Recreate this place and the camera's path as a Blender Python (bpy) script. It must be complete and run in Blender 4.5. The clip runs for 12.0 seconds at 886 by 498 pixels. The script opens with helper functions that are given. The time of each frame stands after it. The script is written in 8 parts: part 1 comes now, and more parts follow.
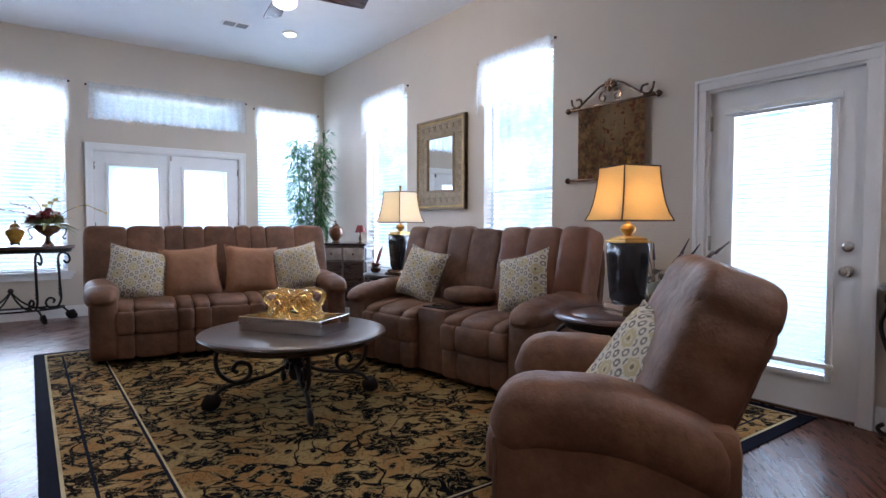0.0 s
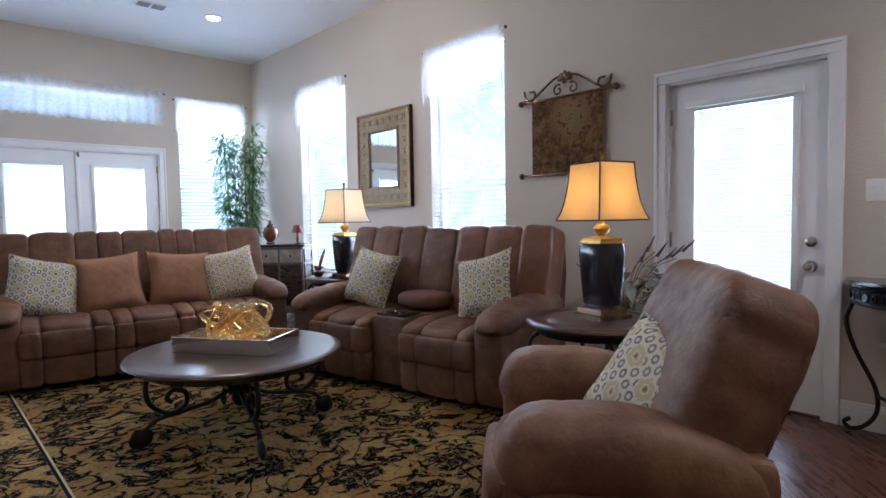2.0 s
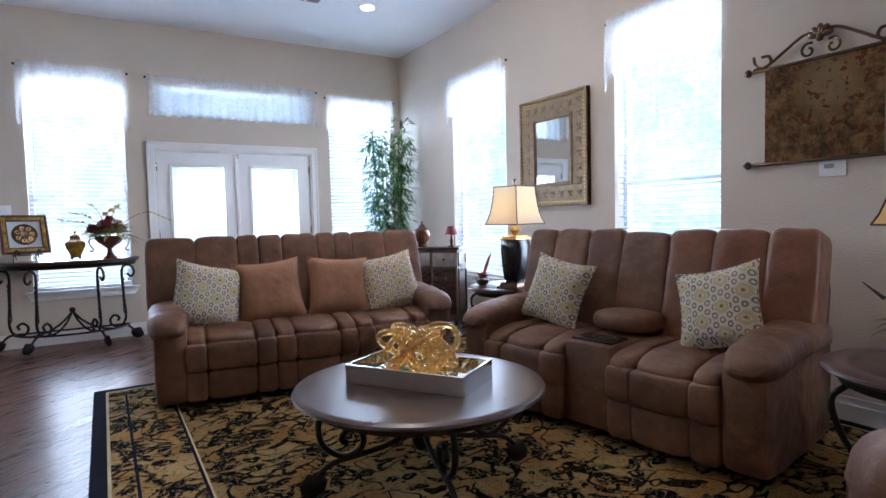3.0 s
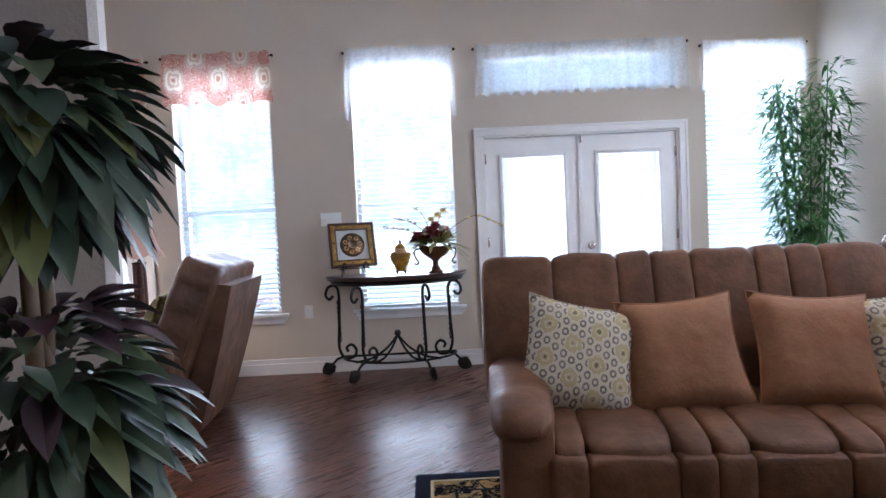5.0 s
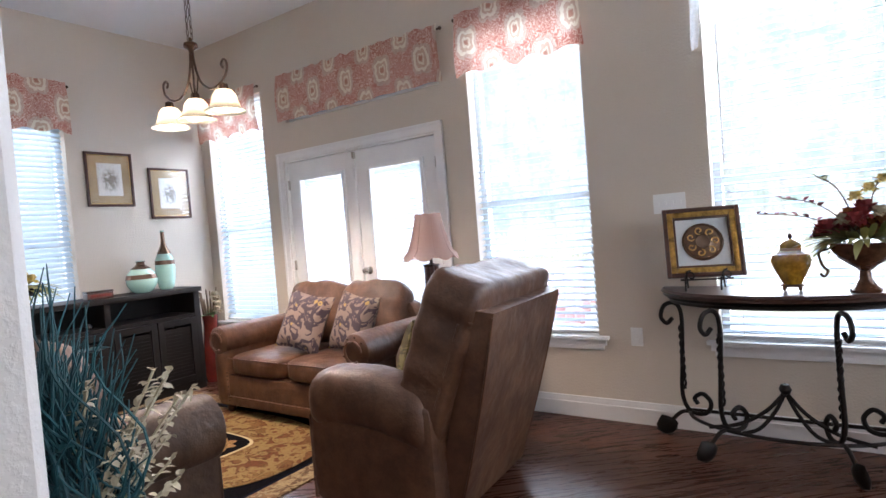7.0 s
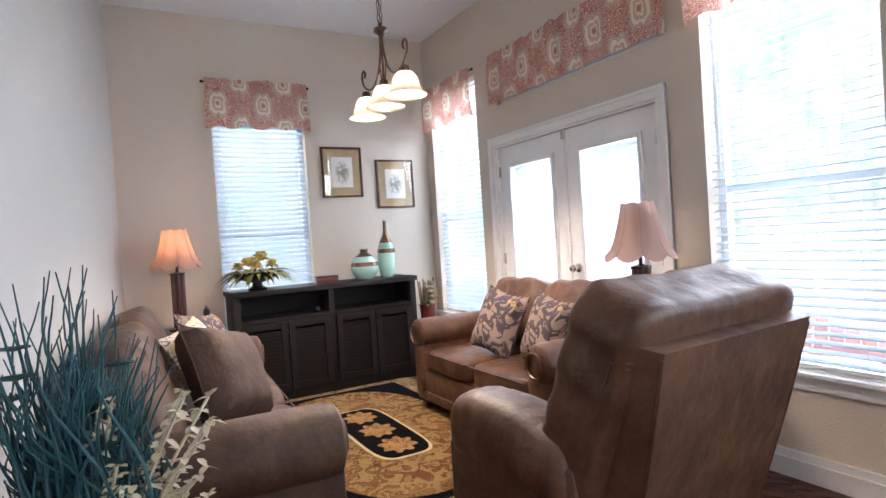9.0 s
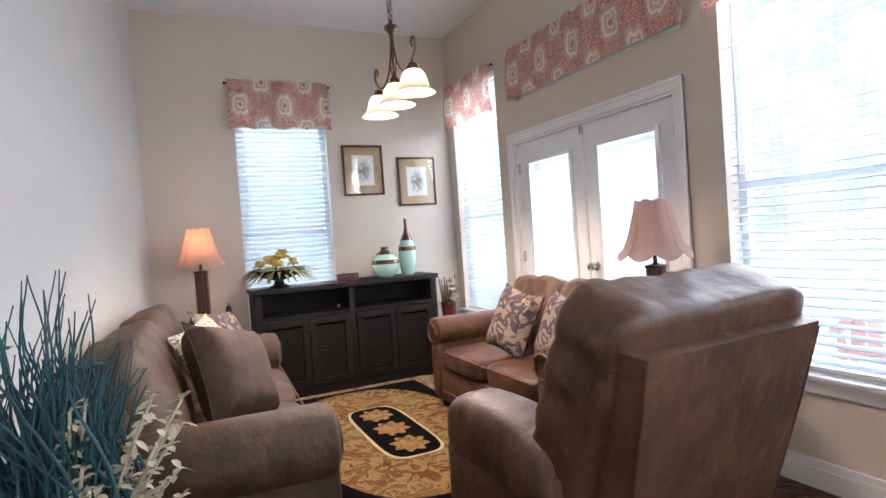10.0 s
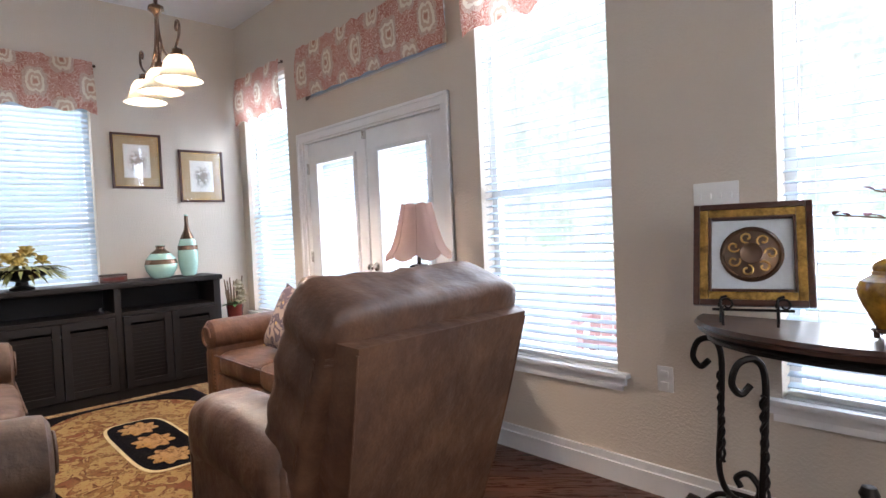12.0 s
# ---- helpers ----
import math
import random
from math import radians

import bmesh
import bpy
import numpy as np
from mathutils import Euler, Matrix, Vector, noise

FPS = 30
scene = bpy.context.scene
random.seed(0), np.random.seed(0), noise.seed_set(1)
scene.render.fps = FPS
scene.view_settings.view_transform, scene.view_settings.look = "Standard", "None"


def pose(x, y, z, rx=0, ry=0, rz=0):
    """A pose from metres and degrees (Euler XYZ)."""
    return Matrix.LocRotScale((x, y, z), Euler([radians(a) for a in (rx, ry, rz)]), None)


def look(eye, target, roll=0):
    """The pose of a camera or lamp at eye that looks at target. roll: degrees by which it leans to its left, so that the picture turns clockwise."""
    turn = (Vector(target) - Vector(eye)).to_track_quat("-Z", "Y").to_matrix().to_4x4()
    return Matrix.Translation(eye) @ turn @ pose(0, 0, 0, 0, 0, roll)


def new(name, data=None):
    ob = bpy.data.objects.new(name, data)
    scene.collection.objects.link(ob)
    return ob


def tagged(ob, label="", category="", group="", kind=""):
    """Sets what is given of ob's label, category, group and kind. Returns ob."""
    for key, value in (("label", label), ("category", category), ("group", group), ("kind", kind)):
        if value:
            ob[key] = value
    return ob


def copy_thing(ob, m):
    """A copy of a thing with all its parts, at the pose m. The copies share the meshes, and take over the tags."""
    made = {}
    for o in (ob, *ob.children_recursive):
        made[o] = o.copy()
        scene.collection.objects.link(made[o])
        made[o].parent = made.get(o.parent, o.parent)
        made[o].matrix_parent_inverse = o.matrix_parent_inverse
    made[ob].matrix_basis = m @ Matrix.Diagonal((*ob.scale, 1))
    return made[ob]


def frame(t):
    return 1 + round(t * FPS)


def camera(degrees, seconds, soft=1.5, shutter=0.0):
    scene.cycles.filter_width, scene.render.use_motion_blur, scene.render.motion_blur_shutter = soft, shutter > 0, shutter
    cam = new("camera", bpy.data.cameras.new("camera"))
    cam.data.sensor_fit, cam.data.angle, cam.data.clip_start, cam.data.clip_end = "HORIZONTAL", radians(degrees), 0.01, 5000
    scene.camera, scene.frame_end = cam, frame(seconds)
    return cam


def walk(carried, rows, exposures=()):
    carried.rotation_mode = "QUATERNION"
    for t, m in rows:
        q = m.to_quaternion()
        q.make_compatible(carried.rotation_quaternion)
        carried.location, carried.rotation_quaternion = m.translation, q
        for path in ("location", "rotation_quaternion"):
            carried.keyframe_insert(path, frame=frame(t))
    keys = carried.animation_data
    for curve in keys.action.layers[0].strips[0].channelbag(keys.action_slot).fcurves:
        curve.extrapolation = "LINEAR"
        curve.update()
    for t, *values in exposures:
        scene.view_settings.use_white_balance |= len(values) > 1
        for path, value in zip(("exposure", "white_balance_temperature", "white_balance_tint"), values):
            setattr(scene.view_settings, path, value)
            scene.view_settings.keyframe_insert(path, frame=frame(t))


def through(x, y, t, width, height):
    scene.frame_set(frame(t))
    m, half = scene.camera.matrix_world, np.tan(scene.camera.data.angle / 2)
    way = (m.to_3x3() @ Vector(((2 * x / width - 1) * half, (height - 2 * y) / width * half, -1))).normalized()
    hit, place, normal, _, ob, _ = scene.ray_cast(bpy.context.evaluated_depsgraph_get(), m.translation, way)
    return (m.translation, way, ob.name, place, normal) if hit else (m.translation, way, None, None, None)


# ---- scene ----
cam = camera(76.2, 12.0)
PATH = [
    (0, (0.629, 1.393, 1.118), (1.81, 3.005, 1.034), 0.1),
    (0.5, (0.556, 1.386, 1.162), (1.928, 2.838, 1.063), -0.5),
    (1, (0.529, 1.397, 1.16), (1.962, 2.788, 1.061), -0.6),
    (1.5, (0.579, 1.485, 1.149), (2.011, 2.878, 1.052), -0.7),
    (2, (0.661, 1.723, 1.172), (2.032, 3.175, 1.061), -1.0),
    (2.5, (0.73, 2.069, 1.179), (1.969, 3.635, 1.07), -1.1),
    (3, (0.749, 2.523, 1.209), (1.777, 4.235, 1.098), -1.4),
    (3.2, (0.733, 2.709, 1.223), (1.676, 4.469, 1.109), -1.2),
    (4.8, (0.776, 4.286, 1.266), (0.922, 6.279, 1.182), -2.4),
    (5, (0.766, 4.463, 1.27), (0.809, 6.46, 1.188), -2.7),
    (5.5, (0.759, 4.912, 1.271), (0.514, 6.896, 1.196), -3.1),
    (6, (0.768, 5.317, 1.244), (0.24, 7.245, 1.18), -3.8),
    (6.5, (0.75, 5.652, 1.275), (-0.092, 7.465, 1.211), -4.1),
    (7, (0.661, 5.961, 1.315), (-0.464, 7.614, 1.251), -4.5),
    (7.5, (0.58, 6.139, 1.334), (-0.76, 7.623, 1.272), -4.7),
    (7.7, (0.566, 6.219, 1.342), (-0.851, 7.629, 1.277), -4.8),
    (9.3, (0.584, 6.779, 1.318), (-1.195, 7.693, 1.279), -3.8),
    (9.5, (0.587, 6.82, 1.32), (-1.204, 7.71, 1.28), -4.0),
    (10, (0.633, 6.867, 1.327), (-1.177, 7.716, 1.279), -4.0),
    (10.5, (0.667, 6.917, 1.328), (-1.149, 7.754, 1.276), -3.7),
    (11, (0.674, 6.963, 1.321), (-1.112, 7.861, 1.265), -3.2),
    (11.5, (0.743, 6.989, 1.283), (-0.899, 8.129, 1.228), -2.7),
    (12, (0.836, 7.062, 1.287), (-0.621, 8.43, 1.217), -2.6),
]
walk(cam, [(t, look(eye, target, roll)) for t, eye, target, roll in PATH], [(0, 0.55, 5600, 17), (3, 0.56, 5600, 17), (5, 0.57, 5750, 19), (7, 0.61, 6250, 19), (12, 0.61, 6450, 19)])

# ---- world, sun and window light ----
world = bpy.data.worlds.new("world")
scene.world = world
world.use_nodes = True
wn = world.node_tree
sky = wn.nodes.new("ShaderNodeTexSky")
sky.sky_type = "NISHITA"
sky.sun_disc = False
sky.sun_elevation, sky.sun_rotation = radians(62), radians(200)
wn.links.new(sky.outputs[0], wn.nodes["Background"].inputs[0])
wn.nodes["Background"].inputs[1].default_value = 0.15
sun_data = bpy.data.lights.new("sun", "SUN")
sun_data.energy, sun_data.angle, sun_data.color = 5.0, radians(0.6), (1, 0.96, 0.9)
sun = new("sun", sun_data)
sun.matrix_world = look((2, -6, 20), (0.2, 5, 0))


def sky_lamp(x, y, z, sx, sz, rz, power):
    """Daylight standing in a window's opening; rz turns local +y outwards."""
    d = bpy.data.lights.new("window_daylight", "AREA")
    d.shape, d.size, d.size_y, d.energy, d.color = "RECTANGLE", sx, sz, power, (0.80, 0.91, 1.0)
    ob = new("window_daylight", d)
    ob.matrix_world = pose(x, y, z, 0, 0, rz) @ pose(0, 0, 0, -76, 0, 0)
    return ob


TVX = -4.53
WOODS_GLOW = 0.92
FAN_POWER = 30.0
DAY = 34.0
YN, XE, XW, CEIL = 9.55, 4.33, -4.76, 3.40
for wx, wz, sx, sz in ((-4.19, 1.66, 0.8, 2.1), (-2.63, 1.1, 1.3, 1.5), (-1.03, 1.66, 0.8, 2.1), (0.56, 1.66, 0.8, 2.1),
                       (2.16, 1.1, 1.3, 1.5), (2.18, 2.6, 1.6, 0.3), (3.73, 1.66, 0.8, 2.1)):
    sky_lamp(wx, YN + 0.30, wz, sx, sz, 0, DAY * sx * sz * (0.5 if wz > 2 else 1.25 if wx > 0 else 0.85))
for wy, wz, sx, sz in ((2.98, 1.05, 0.6, 1.6), (5.29, 1.65, 0.85, 2.1), (7.69, 1.66, 0.9, 2.1)):
    sky_lamp(XE + 0.30, wy, wz, sx, sz, -90, DAY * sx * sz * 0.9)
sky_lamp(XW - 0.30, 7.82, 1.5, 0.75, 1.9, 90, DAY * 0.5)


def bulb(x, y, z, power, colour=(1, 0.62, 0.28), r=0.04):
    d = bpy.data.lights.new("lamp_bulb", "POINT")
    d.energy, d.color, d.shadow_soft_size = power, colour, r
    ob = new("lamp_bulb", d)
    ob.location = (x, y, z)
    return ob



# ---- materials ----
def shader(name):
    m = bpy.data.materials.new(name)
    m.use_nodes = True
    return m, m.node_tree, m.node_tree.nodes["Principled BSDF"]


def node(nt, kind, **values):
    n = nt.nodes.new(kind)
    for key, value in values.items():
        if key in n.inputs:
            n.inputs[key].default_value = value
    return n


def calc(nt, op, a, b=0.0, c=0.0):
    n = nt.nodes.new("ShaderNodeMath")
    n.operation = op
    for i, v in enumerate((a, b, c)):
        if isinstance(v, (int, float)):
            n.inputs[i].default_value = v
        else:
            nt.links.new(v, n.inputs[i])
    return n.outputs[0]


def blend(nt, fac, a, b):
    n = nt.nodes.new("ShaderNodeMix")
    n.data_type = "RGBA"
    for i, v in ((0, fac), (6, a), (7, b)):
        if isinstance(v, (int, float)):
            n.inputs[i].default_value = v
        elif isinstance(v, tuple):
            n.inputs[i].default_value = (*v, 1) if len(v) == 3 else v
        else:
            nt.links.new(v, n.inputs[i])
    return n.outputs[2]


def ramp(nt, fac, lo, hi):
    n = nt.nodes.new("ShaderNodeMapRange")
    n.inputs[1].default_value, n.inputs[2].default_value = lo, hi
    nt.links.new(fac, n.inputs[0])
    return n.outputs[0]


def coords(nt, scale=(1, 1, 1), rz=0.0, kind="Object"):
    tc = nt.nodes.new("ShaderNodeTexCoord")
    mp = nt.nodes.new("ShaderNodeMapping")
    mp.inputs["Scale"].default_value = scale
    mp.inputs["Rotation"].default_value = (0, 0, radians(rz))
    nt.links.new(tc.outputs[kind], mp.inputs[0])
    return mp.outputs[0]


def noise_at(nt, vec, scale, detail=4.0, rough=0.55, distort=0.0):
    n = node(nt, "ShaderNodeTexNoise", Scale=scale, Detail=detail, Roughness=rough, Distortion=distort)
    nt.links.new(vec, n.inputs["Vector"])
    return n.outputs["Fac"]


def relief(nt, bsdf, height, strength=0.2, distance=0.01):
    b = node(nt, "ShaderNodeBump", Strength=strength, Distance=distance)
    nt.links.new(height, b.inputs["Height"])
    nt.links.new(b.outputs[0], bsdf.inputs["Normal"])


def plain(name, colour, rough=0.5, metal=0.0, var=0.12, scale=6.0, grain=60.0, bump=0.08, coat=0.0, dist=0.004):
    """A surface with slow stains and fine grain."""
    m, nt, b = shader(name)
    v = coords(nt)
    slow, fine = noise_at(nt, v, scale), noise_at(nt, v, grain, 3)
    k = calc(nt, "ADD", calc(nt, "MULTIPLY", slow, 0.7), calc(nt, "MULTIPLY", fine, 0.3))
    dark = tuple(c * (1 - var) for c in colour)
    light = tuple(min(1, c * (1 + var)) for c in colour)
    nt.links.new(blend(nt, ramp(nt, k, 0.3, 0.7), dark, light), b.inputs["Base Color"])
    r = calc(nt, "ADD", calc(nt, "MULTIPLY", slow, 0.16), rough - 0.08)
    nt.links.new(r, b.inputs["Roughness"])
    b.inputs["Metallic"].default_value = metal
    b.inputs["Coat Weight"].default_value = coat
    if bump:
        relief(nt, b, fine, bump, dist)
    return m


def upholstery(name, colour, worn, rough=0.55, sheen=0.15):
    """Suede-like cover with rubbed lighter patches."""
    m, nt, b = shader(name)
    v = coords(nt)
    rubbed = noise_at(nt, v, 5.0, 7, 0.66, 0.0)
    nap = noise_at(nt, v, 120, 2)
    crease = noise_at(nt, v, 7, 4, 0.5, 0.0)
    col = blend(nt, ramp(nt, rubbed, 0.40, 0.68), colour, worn)
    col = blend(nt, calc(nt, "MULTIPLY", ramp(nt, nap, 0.3, 0.7), 0.25), col, tuple(c * 0.6 for c in colour))
    nt.links.new(col, b.inputs["Base Color"])
    nt.links.new(calc(nt, "ADD", calc(nt, "MULTIPLY", rubbed, -0.25), rough + 0.14), b.inputs["Roughness"])
    b.inputs["Sheen Weight"].default_value = sheen
    b.inputs["Sheen Roughness"].default_value = 0.4
    b.inputs["Sheen Tint"].default_value = (*worn, 1)
    relief(nt, b, calc(nt, "ADD", calc(nt, "MULTIPLY", nap, 0.05), crease), 0.55, 0.03)
    return m


def wood(name, colour, dark, rough=0.35, along=(1, 12, 12), scale=3.0, bump=0.08):
    m, nt, b = shader(name)
    v = coords(nt, along)
    grain = noise_at(nt, v, scale, 6, 0.6, 0.8)
    slow = noise_at(nt, coords(nt), 2.0, 3)
    col = blend(nt, ramp(nt, grain, 0.3, 0.72), dark, colour)
    col = blend(nt, calc(nt, "MULTIPLY", slow, 0.35), col, dark)
    nt.links.new(col, b.inputs["Base Color"])
    nt.links.new(calc(nt, "ADD", calc(nt, "MULTIPLY", grain, 0.15), rough - 0.07), b.inputs["Roughness"])
    relief(nt, b, grain, bump, 0.003)
    return m


def wall_paint(name, colour, bump=0.35):
    """Rolled paint over an orange-peel plaster."""
    m, nt, b = shader(name)
    v = coords(nt)
    peel = noise_at(nt, v, 75, 3, 0.5)
    patch = noise_at(nt, v, 1.1, 4)
    col = blend(nt, ramp(nt, patch, 0.25, 0.75), tuple(c * 0.955 for c in colour), tuple(c * 1.04 for c in colour))
    nt.links.new(col, b.inputs["Base Color"])
    b.inputs["Roughness"].default_value = 0.62
    relief(nt, b, ramp(nt, peel, 0.42, 0.62), bump, 0.003)
    return m


def plank_floor(name, joined=False):
    m, nt, b = shader(name)
    info = nt.nodes.new("ShaderNodeNewGeometry" if joined else "ShaderNodeObjectInfo")
    rnd = info.outputs["Random Per Island" if joined else "Random"]
    tc = nt.nodes.new("ShaderNodeTexCoord")
    shift = nt.nodes.new("ShaderNodeVectorMath")
    shift.operation = "ADD"
    comb = nt.nodes.new("ShaderNodeCombineXYZ")
    off = calc(nt, "MULTIPLY", rnd, 37.0)
    nt.links.new(off, comb.inputs[0])
    nt.links.new(off, comb.inputs[1])
    turn = nt.nodes.new("ShaderNodeMapping")
    turn.inputs["Rotation"].default_value = (0, 0, radians(-FLOOR_TURN) if joined else 0)
    nt.links.new(tc.outputs["Object"], turn.inputs[0])
    nt.links.new(turn.outputs[0], shift.inputs[0])
    nt.links.new(comb.outputs[0], shift.inputs[1])
    mp = nt.nodes.new("ShaderNodeMapping")
    mp.inputs["Scale"].default_value = (1.6, 16, 16)
    nt.links.new(shift.outputs[0], mp.inputs[0])
    grain = noise_at(nt, mp.outputs[0], 2.2, 7, 0.62, 1.0)
    slow = noise_at(nt, shift.outputs[0], 3.0, 3)
    col = blend(nt, ramp(nt, grain, 0.3, 0.7), (0.031, 0.011, 0.0075), (0.165, 0.064, 0.036))
    col = blend(nt, calc(nt, "MULTIPLY", rnd, 0.55), col, (0.056, 0.022, 0.014))
    col = blend(nt, calc(nt, "MULTIPLY", slow, 0.3), col, (0.03, 0.013, 0.009))
    nt.links.new(col, b.inputs["Base Color"])
    nt.links.new(calc(nt, "ADD", calc(nt, "MULTIPLY", grain, 0.16), 0.20), b.inputs["Roughness"])
    b.inputs["Specular IOR Level"].default_value = 0.20
    relief(nt, b, grain, 0.04, 0.003)
    return m


def glass(name, tint=(1, 1, 1), rough=0.0, gloss=0.06):
    """Thin pane: clear, with a faint reflection."""
    m, nt, b = shader(name)
    clear = node(nt, "ShaderNodeBsdfTransparent")
    clear.inputs[0].default_value = (*tint, 1)
    shine = node(nt, "ShaderNodeBsdfGlossy", Roughness=rough)
    mix = nt.nodes.new("ShaderNodeMixShader")
    mix.inputs[0].default_value = gloss
    nt.links.new(clear.outputs[0], mix.inputs[1])
    nt.links.new(shine.outputs[0], mix.inputs[2])
    nt.links.new(mix.outputs[0], nt.nodes["Material Output"].inputs[0])
    return m


def sheer(name, colour, see, pattern=0.0):
    """Thin cloth that lets light through."""
    m, nt, b = shader(name)
    v = coords(nt)
    weave = noise_at(nt, v, 38, 4, 0.6)
    diff = node(nt, "ShaderNodeBsdfDiffuse")
    diff.inputs[0].default_value = (*colour, 1)
    trans = node(nt, "ShaderNodeBsdfTranslucent")
    trans.inputs[0].default_value = (*colour, 1)
    half = nt.nodes.new("ShaderNodeMixShader")
    half.inputs[0].default_value = 0.6
    clear = node(nt, "ShaderNodeBsdfTransparent")
    mix = nt.nodes.new("ShaderNodeMixShader")
    nt.links.new(calc(nt, "ADD", calc(nt, "MULTIPLY", ramp(nt, weave, 0.4, 0.6), pattern), see), mix.inputs[0])
    nt.links.new(diff.outputs[0], half.inputs[1])
    nt.links.new(trans.outputs[0], half.inputs[2])
    nt.links.new(half.outputs[0], mix.inputs[1])
    nt.links.new(clear.outputs[0], mix.inputs[2])
    nt.links.new(mix.outputs[0], nt.nodes["Material Output"].inputs[0])
    return m


def lampshade(name, colour, through=0.55):
    m, nt, b = shader(name)
    weave = noise_at(nt, coords(nt, (1, 1, 8)), 60, 3)
    col = blend(nt, weave, tuple(c * 0.85 for c in colour), colour)
    diff = node(nt, "ShaderNodeBsdfDiffuse")
    trans = node(nt, "ShaderNodeBsdfTranslucent")
    nt.links.new(col, diff.inputs[0])
    nt.links.new(col, trans.inputs[0])
    mix = nt.nodes.new("ShaderNodeMixShader")
    mix.inputs[0].default_value = through
    nt.links.new(diff.outputs[0], mix.inputs[1])
    nt.links.new(trans.outputs[0], mix.inputs[2])
    nt.links.new(mix.outputs[0], nt.nodes["Material Output"].inputs[0])
    return m


def cell_rings(nt, vec, sx, sy, stretch=1.0, offset=True, petals=4.0, depth=0.16):
    """Distance from the middle of the nearest cell of a half-drop grid, with a lobed outline, and the angle."""
    sep = nt.nodes.new("ShaderNodeSeparateXYZ")
    nt.links.new(vec, sep.inputs[0])
    u = calc(nt, "DIVIDE", sep.outputs[0], sx)
    v = calc(nt, "DIVIDE", sep.outputs[2] if not offset == "flat" else sep.outputs[1], sy)
    col = calc(nt, "FLOOR", u)
    odd = calc(nt, "MULTIPLY", calc(nt, "MODULO", calc(nt, "ABSOLUTE", col), 2.0), 0.5)
    v = calc(nt, "ADD", v, odd)
    fu = calc(nt, "SUBTRACT", calc(nt, "FRACT", u), 0.5)
    fv = calc(nt, "SUBTRACT", calc(nt, "FRACT", v), 0.5)
    ang = calc(nt, "ARCTAN2", fv, fu)
    lobes = calc(nt, "ADD", calc(nt, "MULTIPLY", calc(nt, "ABSOLUTE", calc(nt, "SINE", calc(nt, "MULTIPLY", ang, petals))), depth), 1.0 - depth / 2)
    d = calc(nt, "SQRT", calc(nt, "ADD", calc(nt, "POWER", calc(nt, "MULTIPLY", fu, stretch), 2.0), calc(nt, "POWER", fv, 2.0)))
    return calc(nt, "DIVIDE", d, lobes), ang


def band(nt, d, lo, hi):
    return calc(nt, "MULTIPLY", calc(nt, "GREATER_THAN", d, lo), calc(nt, "LESS_THAN", d, hi))


def medallion_cloth(name):
    """Terracotta cloth with cream ogee medallions, lit through from behind."""
    m, nt, b = shader(name)
    v = coords(nt)
    d, ang = cell_rings(nt, v, 0.195, 0.42, 0.55, True, 2.0, 0.27)
    scroll = calc(nt, "GREATER_THAN", calc(nt, "SINE", calc(nt, "MULTIPLY", noise_at(nt, v, 13, 2), 80.0)), 0.30)
    ground = blend(nt, calc(nt, "MULTIPLY", scroll, 0.9), (0.50, 0.20, 0.15), (0.74, 0.54, 0.44))
    d = calc(nt, "ADD", d, calc(nt, "MULTIPLY", calc(nt, "SUBTRACT", noise_at(nt, v, 24, 3), 0.5), 0.12))
    col = blend(nt, calc(nt, "MULTIPLY", band(nt, d, 0.20, 0.27), 0.6), ground, (0.62, 0.52, 0.42))
    col = blend(nt, band(nt, d, 0.145, 0.20), col, (0.80, 0.71, 0.59))
    col = blend(nt, calc(nt, "LESS_THAN", d, 0.145), col, (0.62, 0.44, 0.33))
    col = blend(nt, band(nt, d, 0.06, 0.09), col, (0.80, 0.70, 0.56))
    col = blend(nt, calc(nt, "LESS_THAN", d, 0.04), col, (0.50, 0.24, 0.17))
    nt.links.new(col, b.inputs["Base Color"])
    b.inputs["Roughness"].default_value = 0.8
    trans = node(nt, "ShaderNodeBsdfTranslucent")
    nt.links.new(col, trans.inputs[0])
    mix = nt.nodes.new("ShaderNodeMixShader")
    mix.inputs[0].default_value = 0.3
    nt.links.new(b.outputs[0], mix.inputs[1])
    nt.links.new(trans.outputs[0], mix.inputs[2])
    nt.links.new(mix.outputs[0], nt.nodes["Material Output"].inputs[0])
    relief(nt, b, noise_at(nt, v, 200, 2), 0.1, 0.002)
    return m


